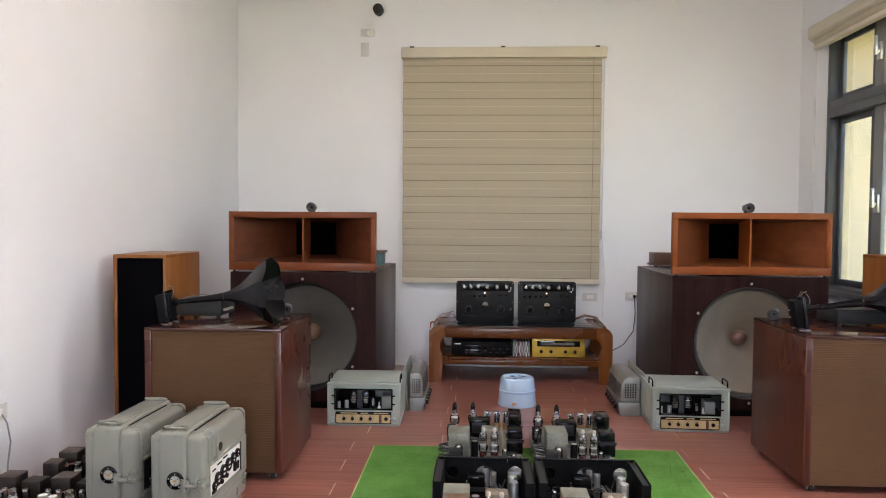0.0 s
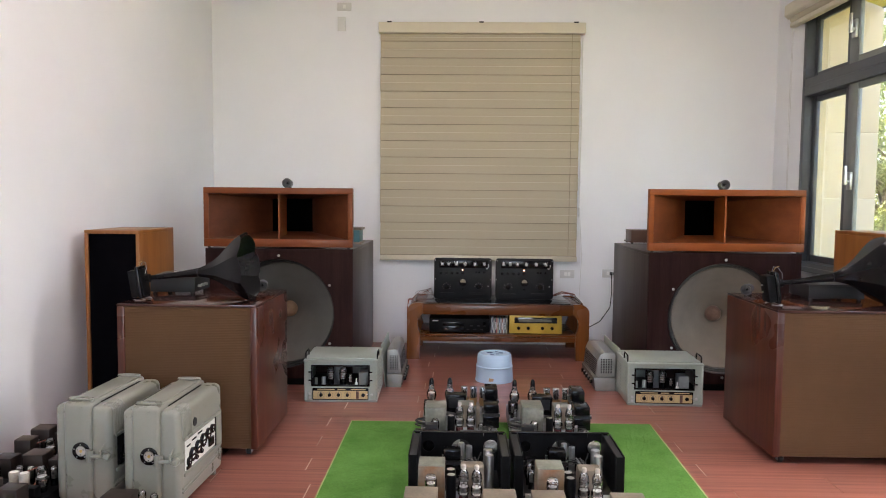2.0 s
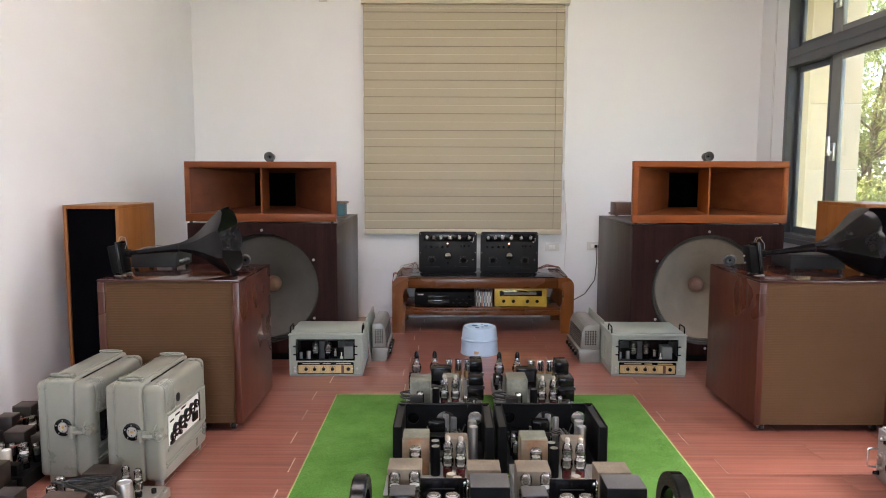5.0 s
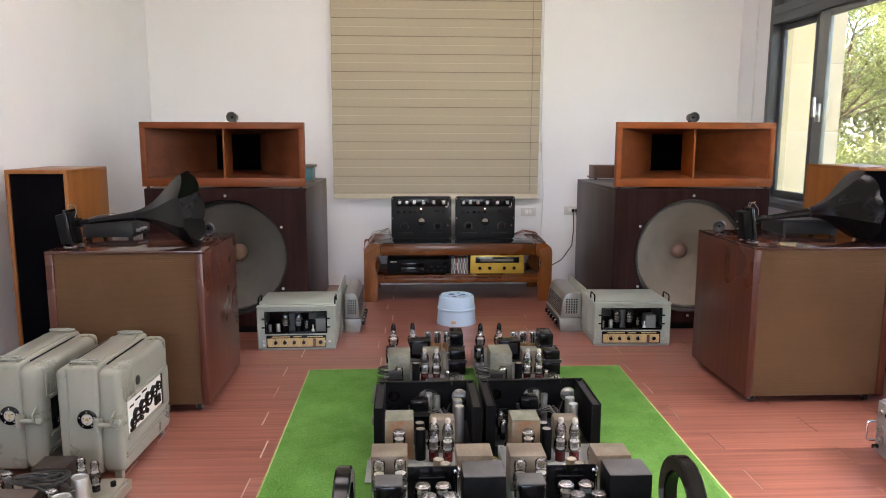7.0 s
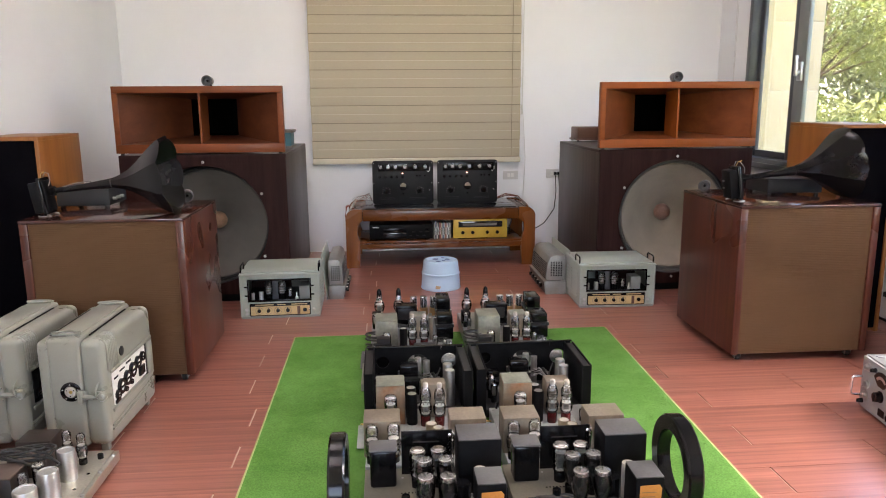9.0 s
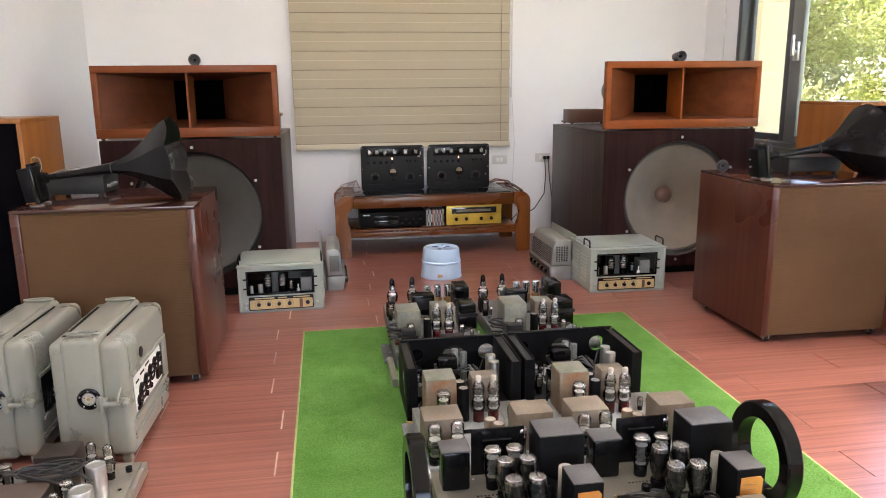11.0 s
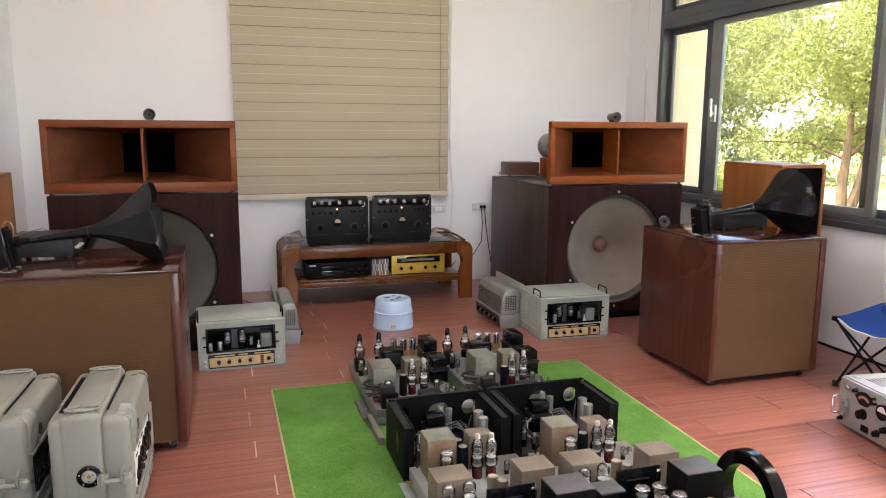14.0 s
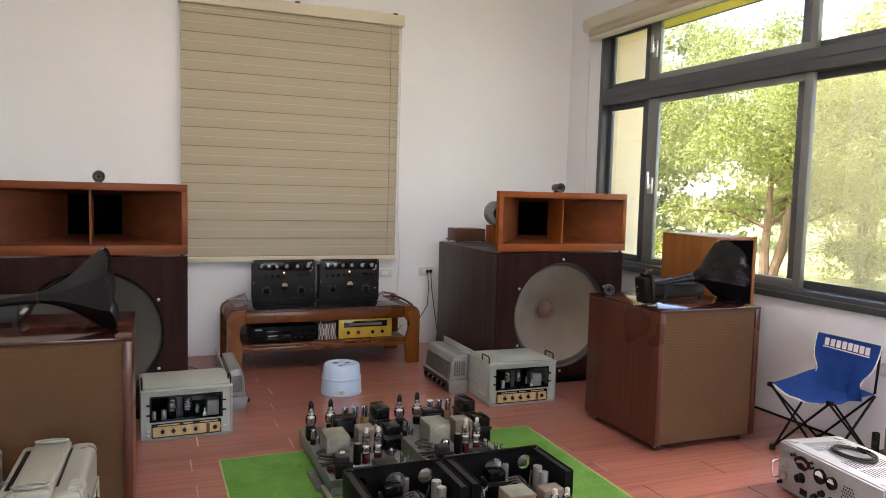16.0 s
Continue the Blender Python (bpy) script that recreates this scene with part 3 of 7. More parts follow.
def wall_plate(x, z, w, h, label, sockets):
    p = thing("wall_plate", pose(x, YB, z), label, "switch plate", group="wall plates")
    part("plate", Build().box(-w / 2, w / 2, -0.009, 0, -h / 2, h / 2, 0.003), M_plastic_white, p)
    for k in range(sockets):
        part("socket", Build().box(-0.012 + k * 0.03 - 0.015 * (sockets - 1), 0.012 + k * 0.03 - 0.015 * (sockets - 1), -0.0115, -0.0085, -0.017, 0.017, 0.002), M_ceramic, p)
    return p


wp = wall_plate(-1.219, 3.017, 0.126, 0.072, "white socket plate high on the wall", 1)
wp2 = wall_plate(-1.244, 2.866, 0.072, 0.126, "blank white cover plate high on the wall", 0)
wall_plate(0.805, 0.648, 0.132, 0.075, "white socket plate low on the wall beside the bench", 2)
wall_plate(1.187, 0.658, 0.132, 0.075, "white socket plate with two black plugs", 2)
sp = thing("wall_spot", pose(-1.115, YB, 3.207), "small dark grey cylinder spotlight on the wall", "lamp")
part("body", Build(pose(0, 0, 0, 0, 0, 0)).cyl((0.0, -0.10, 0.0), 0.045, 0.085, 'y', 24, bev=0.004), M_charcoal, sp)
part("bracket", Build().cyl((0.0, -0.02, -0.015), 0.03, 0.02, 'y', 16), M_charcoal, sp)

# ---- loudspeakers ----
def woofer_cabinet(x0, x1, y0, y1, h, cx, cz, r, label, paper):
    w = x1 - x0
    t = thing("bass_cabinet", pose(x0, y0, 0), label, "loudspeaker", group="bass cabinets")
    part("plinth", Build().box(0.03, w - 0.03, 0.04, y1 - y0 - 0.04, 0.0, 0.055), M_black_m, t)
    part("side_panel", Build().box(0, 0.022, 0.024, y1 - y0, 0.055, h - 0.022, 0.002), M_cab_side, t)
    part("side_panel", Build().box(w - 0.022, w, 0.024, y1 - y0, 0.055, h - 0.022, 0.002), M_cab_side, t)
    part("top_panel", Build().box(0, w, 0.024, y1 - y0, h - 0.021, h, 0.002), M_cab_side, t)
    part("back_panel", Build().box(0.023, w - 0.023, y1 - y0 - 0.022, y1 - y0, 0.055, h - 0.022), M_cab, t)
    # baffle with a round hole
    b = Build()
    n = 72
    px, pz = cx - x0, cz
    outer = []
    for k in range(n):
        a = 2 * math.pi * k / n
        c, s = math.cos(a), math.sin(a)
        lim = min(((w - px) if c > 0 else px) / max(abs(c), 1e-6), ((h - pz) if s > 0 else (pz - 0.055)) / max(abs(s), 1e-6))
        outer.append((px + c * lim, pz + s * lim))
    inner = [(px + r * math.cos(2 * math.pi * k / n), pz + r * math.sin(2 * math.pi * k / n)) for k in range(n)]
    vf = [[b.bm.verts.new((u, y, v)) for u, v in ring] for ring in (outer, inner) for y in (0.0, 0.024)]
    for k in range(n):
        j = (k + 1) % n
        b.bm.faces.new((vf[0][k], vf[0][j], vf[2][j], vf[2][k]))
        b.bm.faces.new((vf[1][k], vf[3][k], vf[3][j], vf[1][j]))
        b.bm.faces.new((vf[2][k], vf[2][j], vf[3][j], vf[3][k]))
        b.bm.faces.new((vf[0][k], vf[1][k], vf[1][j], vf[0][j]))
    for px2, pz2 in ((0, 0.055), (w, 0.055), (0, h), (w, h)):
        pts = sorted(range(n), key=lambda k: (outer[k][0] - px2) ** 2 + (outer[k][1] - pz2) ** 2)[:2]
        for y in (0.0, 0.024):
            v = b.bm.verts.new((px2, y, pz2))
            ring = vf[0] if y == 0 else vf[1]
            b.bm.faces.new((v, ring[pts[0]], ring[pts[1]]))
    part("baffle", b, M_cab, t)
    px += 0.014
    cone = part("woofer", Build().lathe([(r - 0.029, 0.072), (r - 0.034, 0.068), (r - 0.040, 0.077), (r - 0.055, 0.084), (0.13, 0.232), (0.060, 0.270), (0.0, 0.270)], (px, 0, pz), 'y', 72), paper, t, "large paper cone")
    part("surround", Build().lathe([(r + 0.004, 0.0245), (r + 0.004, 0.078), (r - 0.029, 0.078), (r - 0.028, 0.0705), (r - 0.022, 0.064), (r - 0.015, 0.072), (r - 0.008, 0.064), (r - 0.001, 0.070), (r, 0.0245)], (px, 0, pz), 'y', 72), M_rubber if paper == M_cone_d else M_cone_d, cone)
    part("dust_cap", Build().lathe([(0.058, 0.268), (0.055, 0.244), (0.040, 0.224), (0.018, 0.215), (0, 0.213)], (px, 0, pz), 'y', 32).cyl((px + 0.012, 0.211, pz - 0.012), 0.008, 0.01, 'y', 12), M_cap if paper == M_cone else M_cap_tan, cone)
    px -= 0.014
    for a in (90, 150, 210, 270, 330, 30):
        bx, bz = px + (r + 0.022) * math.cos(radians(a)), pz + (r + 0.022) * math.sin(radians(a))
        part("bolt", Build().lathe([(0.0095, 0.001), (0.0095, -0.003), (0.006, -0.005), (0.006, -0.009), (0, -0.010)], (bx, 0, bz), 'y', 10), M_steel, t)
    return t


woofer_cabinet(1.122, 2.155, 5.445, 6.56, 0.962, 1.645, 0.508, 0.385, "large dark stained bass cabinet with one huge grey cone", M_cone)
woofer_cabinet(-1.935, -0.912, 5.445, 6.66, 0.962, -1.425, 0.508, 0.385, "large dark stained bass cabinet with one huge grey cone, toned as shaded", M_cone_d)


def wooden_horn(x0, x1, y0, z0, z1, label, veneer, lining, dx=0.0):
    """A flared rectangular wooden horn with a frame round its mouth and one vane."""
    w, h = x1 - x0, z1 - z0
    t = thing("wooden_horn", pose(x0, y0, z0), label, "horn loudspeaker", group="wooden horns")
    fw = 0.042
    d = 0.30
    for nm, b in (("frame_rail", Build().box(0, w, 0, 0.05, h - fw, h, 0.002)), ("frame_rail", Build().box(0, w, 0, 0.05, 0.013, 0.013 + fw + 0.012, 0.002)),
                  ("frame_stile", Build().box(0, fw * 0.8, 0.0005, 0.05, 0.067, h - fw, 0.002)), ("frame_stile", Build().box(w - fw * 0.8, w, 0.0005, 0.05, 0.067, h - fw, 0.002))):
        part(nm, b, veneer, t)
    # inner flare: four walls from the mouth to the throat
    mx0, mx1, mz0, mz1 = fw * 0.8, w - fw * 0.8, 0.067, h - fw
    n = 8
    cx = w / 2

    def sect(k):
        u = k / n
        e = (1 - u) ** 1.3
        hw = 0.15 + ((mx1 - mx0) / 2 - 0.15) * e
        zl = mz0 + 0.035 * (1 - (1 - u) ** 1.3)
        zh = mz1 - 0.035 * (1 - (1 - u) ** 1.3)
        return 0.012 + u * 0.43, hw, zl, zh

    def skin(nm, pick, off):
        b = Build()
        rows = []
        for k in range(n + 1):
            y, hw, zl, zh = sect(k)
            p, q, o = pick(hw, zl, zh)
            rows.append([b.bm.verts.new((x, y, z)) for x, z in (p, q)] + [b.bm.verts.new((x + off[0], y, z + off[1])) for x, z in (p, q)])
        for a, c in zip(rows, rows[1:]):
            b.bm.faces.new((a[0], a[1], c[1], c[0]))
            b.bm.faces.new((a[2], c[2], c[3], a[3]))
            b.bm.faces.new((a[0], c[0], c[2], a[2]))
            b.bm.faces.new((a[1], a[3], c[3], c[1]))
        for r in (rows[0], rows[-1]):
            b.bm.faces.new((r[0], r[1], r[3], r[2]))
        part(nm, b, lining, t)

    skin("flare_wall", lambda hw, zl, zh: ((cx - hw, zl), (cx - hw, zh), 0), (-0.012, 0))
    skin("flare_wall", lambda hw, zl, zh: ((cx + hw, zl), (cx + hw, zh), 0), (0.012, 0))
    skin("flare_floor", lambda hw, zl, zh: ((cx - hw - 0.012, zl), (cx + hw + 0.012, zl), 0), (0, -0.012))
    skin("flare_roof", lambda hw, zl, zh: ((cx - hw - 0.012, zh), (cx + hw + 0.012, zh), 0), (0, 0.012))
    tz0, tz1 = mz0 + 0.03, mz1 - 0.03
    # throat with its darkness as black colour: two tapering side walls, a floor and a roof, closed at the rear
    for sx in (-1, 1):
        part("throat_wall", Build().prism([(cx + sx * 0.150, 0.4425), (cx + sx * 0.164, 0.4425), (cx + sx * 0.164, 0.700), (cx + sx * 0.112, 0.700)], 'z', tz0 + 0.0102, tz1 - 0.0102), M_void, t)
    part("throat_floor", Build().box(cx - 0.164, cx + 0.164, 0.4425, 0.700, tz0 - 0.004, tz0 + 0.010), M_void, t)
    part("throat_roof", Build().box(cx - 0.164, cx + 0.164, 0.4425, 0.700, tz1 - 0.010, tz1 + 0.004), M_void, t)
    part("throat_end", Build().box(cx - 0.164, cx + 0.164, 0.7005, 0.712, tz0 - 0.004, tz1 + 0.004), M_void, t)
    part("neck", Build().lathe([(0.09, 0.7125), (0.055, 0.80), (0.055, 0.8745)], (cx + dx, 0, (mz0 + mz1) / 2 + 0.02), 'y', 24), M_black_m, t)
    part("vane", Build().prism([(cx - 0.006, 0.03), (cx + 0.006, 0.03), (cx + 0.005, 0.24), (cx - 0.005, 0.24)], 'z', mz0 + 0.002, mz1 - 0.002), veneer, t)
    for fx in (0.03, w - 0.03):
        for fy in (0.022,):
            part("foot", Build().cyl((fx, fy, 0), 0.011, 0.013, 'z', 12), M_rubber, t)
    dr = part("driver", Build().lathe([(0.0, 0.0), (0.06, 0.0), (0.095, 0.02), (0.10, 0.05), (0.10, 0.09), (0.075, 0.115), (0, 0.12)], (cx + dx, 0.875, (mz0 + mz1) / 2 + 0.02), 'y', 28), M_sage_d, t, "round grey compression driver")
    part("driver_stand", Build().box(cx + dx - 0.07, cx + dx + 0.07, 0.875, 0.98, 0.0, (mz0 + mz1) / 2 - 0.078, 0.003), M_teak, t)
    return t


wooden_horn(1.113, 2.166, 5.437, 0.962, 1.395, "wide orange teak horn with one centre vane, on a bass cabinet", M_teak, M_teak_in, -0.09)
wooden_horn(-1.942, -0.912, 5.437, 0.962, 1.383, "wide teak horn, darkened as if shaded, with one centre vane, on a bass cabinet", M_teak_shade, M_teak_in_shade)


def bullet_tweeter(x, y, z, yaw, label, r=0.034, tilt=0):
    t = thing("bullet_tweeter", pose(x, y, z) @ pose(0, 0, 0, tilt, 0, yaw), label, "tweeter", group="tweeters")
    part("body", Build().lathe([(0.0, 0.11), (r * 0.75, 0.11), (r * 0.82, 0.10), (r * 0.82, 0.02), (r, 0.012), (r, 0.0), (r * 0.86, -0.002), (r * 0.50, 0.028), (0, 0.03)], (0, 0, r), 'y', 28), M_slate, t)
    part("bullet", Build().lathe([(0, -0.002), (r * 0.14, 0.006), (r * 0.22, 0.028), (0, 0.03)], (0, 0, r), 'y', 16), M_black, t)
    part("base", Build().box(-0.018, 0.018, 0.03, 0.09, 0.0, 0.012, 0.002), M_black_m, t)
    return t


bullet_tweeter(1.652, 5.53, 1.395, -6, "small grey bullet tweeter on the wooden horn")
bullet_tweeter(-1.385, 5.53, 1.383, 4, "small grey bullet tweeter on the wooden horn, facing ahead")


def organ_cabinet(x0, x1, y0, y1, h, label):
    """A mahogany cabinet on castors with a ribbed brown grille."""
    w, d = x1 - x0, y1 - y0
    t = thing("grille_cabinet", pose(x0, y0, 0), label, "loudspeaker", group="grille cabinets")
    z0 = 0.042
    part("top_panel", Build().box(0, w, 0, d, h - 0.013, h, 0.003), M_mahog_top, t)
    part("side_panel", Build().box(0, 0.036, 0.002, d, z0, h - 0.0135, 0.004), M_mahog, t)
    part("side_panel", Build().box(w - 0.036, w, 0.002, d, z0, h - 0.0135, 0.004), M_mahog, t)
    part("base_panel", Build().box(0.037, w - 0.037, 0.02, d - 0.01, z0, z0 + 0.022), M_mahog, t)
    part("back_panel", Build().box(0.037, w - 0.037, d - 0.02, d - 0.002, z0 + 0.022, h - 0.014), M_black_m, t)
    g = Build()
    n = 86
    hz = (h - 0.016 - z0) / n
    prof = []
    for k in range(n):
        z = z0 + 0.002 + k * hz
        prof += [(0.0117, z), (0.0108, z + hz * 0.30), (0.0108, z + hz * 0.62), (0.0117, z + hz * 0.85)]
    prof += [(0.03, z0 + 0.002 + n * hz), (0.03, z0 + 0.002)]
    g.prism(prof, 'x', 0.0365, w - 0.0365)
    part("grille", g, M_grille, t, "ribbed brown grille cloth")
    for fx in (0.06, w - 0.06):
        for fy in (0.06, d - 0.06):
            c = part("castor", Build().cyl((fx - 0.011, fy, 0.019), 0.019, 0.022, 'x', 16, bev=0.003), M_rubber, t)
            part("fork", Build().box(fx - 0.016, fx - 0.013, fy - 0.012, fy + 0.012, 0.012, z0).box(fx + 0.013, fx + 0.016, fy - 0.012, fy + 0.012, 0.012, z0).box(fx - 0.016, fx + 0.016, fy - 0.014, fy + 0.014, z0 - 0.006, z0), M_steel, c)
    return t


organ_cabinet(-1.890, -1.185, 4.03, 4.67, 0.778, "mahogany speaker cabinet with ribbed brown grille on castors")
organ_cabinet(1.393, 2.090, 4.04, 4.72, 0.782, "mahogany speaker cabinet with ribbed brown grille, near the window")


def tower(x0, x1, y0, y1, h, label):
    w, d = x1 - x0, y1 - y0
    t = thing("tower_speaker", pose(x0, y0, 0), label, "loudspeaker", group="tower speakers")
    part("cabinet", Build().box(0, w, 0.0, d, h - 0.02, h, 0.002).box(0, 0.02, 0, d, 0.0, h - 0.02, 0.002).box(w - 0.02, w, 0, d, 0, h - 0.02, 0.002)
         .box(0.02, w - 0.02, d - 0.02, d, 0, h - 0.02).box(0.02, w - 0.02, 0.02, d - 0.02, 0, 0.02), M_pine, t)
    part("grille", Build().box(0.021, w - 0.021, 0.006, 0.03, 0.02, h - 0.021, 0.006), M_black_cloth, t, "black cloth grille")
    return t


tower(-2.315, -2.00, 4.55, 5.05, 1.12, "tall honey veneer tower speaker with a black cloth front")
tower(2.125, 2.445, 4.45, 4.965, 1.145, "tall honey veneer tower speaker with a black front, below the window")

# ---- round the bench ----
bench = thing("tv_bench", pose(0.146, 6.36, 0), "low varnished brown wooden bench with black glass top", "bench")
BW, BD, BZ = 0.745, 0.60, 0.465
for sx in (-1, 1):
    for yy, nm in ((0.0, "front"), (BD - 0.05, "rear")):
        # leg board: wide foot, waisted inside, rounded outer shoulder
        prof = [(BW - 0.004, 0), (BW, 0.012), (BW, 0.385)] + arc(BW - 0.075, BZ - 0.075, 0.075, 5, 90, 8) + [(BW - 0.13, BZ), (BW - 0.13, BZ - 0.085), (BW - 0.112, 0.362), (BW - 0.090, 0.335), (BW - 0.086, 0.285), (BW - 0.095, 0.245), (BW - 0.108, 0.215), (BW - 0.108, 0.15), (BW - 0.104, 0.0)]
        prof = [(sx * u, v) for u, v in prof]
        part("leg", Build().prism(prof, 'y', yy, yy + 0.05), M_bench_z, bench, smooth=False)
    part("end_rail", Build().prism([(sx * u, v) for u, v in [(BW - 0.005, 0.38), (BW - 0.005, 0.395)] + arc(BW - 0.08, BZ - 0.08, 0.075, 0, 90, 6) + [(BW - 0.12, BZ - 0.006), (BW - 0.12, 0.38)]], 'y', 0.051, BD - 0.051, 0.003), M_bench, bench)
    part("end_bar", Build().tube([(sx * (BW - 0.06), 0.03 + k * (BD - 0.06) / 12, BZ + 0.002 + 0.012 * math.sin(math.pi * k / 12)) for k in range(13)], 0.010, 12), M_bench, bench)
part("front_rail", Build().box(-BW + 0.131, BW - 0.131, 0.006, 0.036, 0.370, 0.452, 0.006), M_bench, bench)
part("rear_rail", Build().box(-BW + 0.131, BW - 0.131, BD - 0.036, BD - 0.006, 0.370, 0.452, 0.006), M_bench, bench)
part("top_edge", Build().box(-BW + 0.121, BW - 0.121, 0.002, BD - 0.002, 0.4525, 0.4595, 0.002), M_bench, bench)
part("glass_top", Build().box(-BW + 0.15, BW - 0.15, 0.03, BD - 0.03, 0.460, 0.4655, 0.001), M_black_glass, bench, "black glass inlay")
part("shelf", Build().box(-BW + 0.102, BW - 0.102, 0.02, BD - 0.02, 0.190, 0.206, 0.002), M_bench, bench)
part("shelf_rail", Build().box(-BW + 0.101, BW - 0.101, 0.006, 0.030, 0.150, 0.189, 0.005), M_bench, bench)
part("shelf_rail", Build().box(-BW + 0.101, BW - 0.101, BD - 0.03, BD - 0.006, 0.150, 0.189, 0.005), M_bench, bench)


def knob(parent, x, y, z, r, depth, material=None, name="knob"):
    """A front-panel knob that sticks out towards -y."""
    return part(name, Build().lathe([(0, -depth), (r * 0.72, -depth), (r * 0.8, -depth + 0.002), (r * 0.85, -0.004), (r, -0.003), (r, 0.0)], (x, y, z), 'y', 16)
                .box(x - r * 0.12, x + r * 0.12, y - depth - 0.003, y - depth + 0.001, z - r * 0.75, z + r * 0.75), material or M_black, parent)


def panel_amp(x, y, label):
    w, h = 0.492, 0.350
    t = thing("panel_amplifier", pose(x, y, 0.466), label, "amplifier", group="panel amplifiers")
    part("panel", Build().prism(round_rect(0, w, 0.0, h, 0.022), 'y', 0, 0.008, 0.0015), M_panel, t)
    part("chassis", Build().box(0.02, w - 0.02, 0.0085, 0.22, 0.01, h - 0.06, 0.004), M_black_m, t)
    part("recess", Build().box(0.045, w - 0.03, -0.0025, 0.0005, h - 0.084, h - 0.018, 0.001), M_black, t)
    for k, u in enumerate((0.068, 0.125, 0.187, 0.263, 0.347, 0.428)):
        b = Build().lathe([(0.024, -0.002), (0.026, -0.012), (0.024, -0.022), (0.012, -0.029), (0, -0.030)], (u, 0, h - 0.052), 'y', 20)
        part("bulb", b, M_bulb, t)
        part("socket", Build().cyl((u, -0.010, h - 0.052), 0.012, 0.008, 'y', 16), M_plate, t)
    for u in (0.057, 0.104, 0.153, 0.198, 0.243):
        knob(t, u, 0, h - 0.130, 0.011, 0.016)
    for u in (0.36, 0.385, 0.425):
        knob(t, u, 0, h - 0.122, 0.008, 0.014)
    part("pilot_lamp", Build().lathe([(0.0055, 0), (0.0055, -0.005), (0.003, -0.009), (0, -0.010)], (0.243, 0, h - 0.102), 'y', 14), M_pilot, t, "lit amber pilot lamp")
    mt = part("meter", Build().lathe([(0.032, 0), (0.032, -0.008), (0.026, -0.010), (0.026, -0.006), (0, -0.006)], (0.247, 0, h - 0.205), 'y', 28), M_black, t, "round meter with a pale dial")
    part("dial", Build().prism([(0.247 + u, h - 0.205 + v) for u, v in arc(0, 0, 0.024, -10, 190, 14)], 'y', -0.0085, -0.0065), M_dial, mt)
    for u, r in ((0.108, 0.022), (0.380, 0.022)):
        knob(t, u, 0, h - 0.245, r, 0.020)
        part("skirt", Build().lathe([(r * 1.15, 0), (r * 1.15, -0.002), (r * 0.9, -0.003), (0, -0.003)], (u, 0, h - 0.245), 'y', 20), M_charcoal, t)
        for k in range(9):
            a = radians(210 - k * 30)
            part("tick", Build().box(-0.0045, 0.0045, -0.0012, 0.0, -0.0006, 0.0006), M_grey_print, t, at=pose(u + 0.033 * math.cos(a), 0, h - 0.245 + 0.033 * math.sin(a)) @ pose(0, 0, 0, 0, -math.degrees(a), 0))
    for u0, u1 in ((0.055, 0.175), (0.305, 0.425)):
        part("name_strip", Build().box(u0, u1, -0.004, 0.0005, 0.038, 0.052, 0.003), M_panel, t)
    knob(t, 0.247, 0, 0.083, 0.008, 0.012)
    for u, v in ((0.01, 0.17), (w - 0.01, 0.17), (0.01, 0.33), (w - 0.01, 0.33), (w - 0.03, 0.11)):
        part("screw", Build().lathe([(0.0045, 0), (0.004, -0.002), (0, -0.003)], (u, 0, v), 'y', 10), M_steel, t)
    part("paint_chip", Build().prism([(w - 0.050, h - 0.030), (w - 0.040, h - 0.022), (w - 0.036, h - 0.048), (w - 0.024, h - 0.052), (w - 0.026, h - 0.078), (w - 0.038, h - 0.092), (w - 0.052, h - 0.086), (w - 0.044, h - 0.062)], 'y', -0.0015, 0.0002), M_white_print, t, "bare white chip in the paint")
    return t


M_pilot = glow("amber_pilot", (1.0, 0.50, 0.30), 0.7)
M_panel = surface("black_crackle_panel", (0.0075, 0.0075, 0.0085), (0.012, 0.012, 0.013), 0.45, scale=14, vary=0.12, bump=0.08, spec=0.2)
M_grey_print = surface("faded_grey_print", (0.30, 0.29, 0.27), (0.38, 0.37, 0.34), 0.6)
M_dial = surface("aged_meter_dial", (0.26, 0.22, 0.15), (0.36, 0.31, 0.22), 0.5)
panel_amp(-0.388, 6.64, "black front-panel amplifier with meter and lit pilot lamp")
panel_amp(0.136, 6.64, "black front-panel amplifier beside its twin, pilot lamp lit")

cdp = thing("cd_player", pose(-0.418, 6.43, 0.207), "flat black disc player on the bench shelf", "disc player")
part("body", Build().box(0, 0.50, 0.0, 0.30, 0.008, 0.122, 0.003), M_black_m, cdp)
part("tray", Build().box(0.11, 0.29, -0.004, 0.001, 0.062, 0.092, 0.001), M_black, cdp)
part("display", Build().box(0.11, 0.29, -0.003, 0.001, 0.022, 0.056, 0.001), M_black_glass, cdp)
part("badge", Build().box(0.025, 0.075, -0.0015, 0.001, 0.098, 0.107), M_white_print, cdp)
for k in range(6):
    part("button", Build().box(0.31 + 0.028 * k, 0.332 + 0.028 * k, -0.003, 0.001, 0.028 + 0.03 * (k % 2), 0.036 + 0.03 * (k % 2), 0.001), M_charcoal, cdp)
knob(cdp, 0.455, 0, 0.085, 0.013, 0.014)
for u in (0.03, 0.47):
    part("foot", Build().cyl((u, 0.05, 0.0), 0.014, 0.008, 'z', 12), M_rubber, cdp)
    part("foot", Build().cyl((u, 0.25, 0.0), 0.014, 0.008, 'z', 12), M_rubber, cdp)
rngc = random.Random(3)
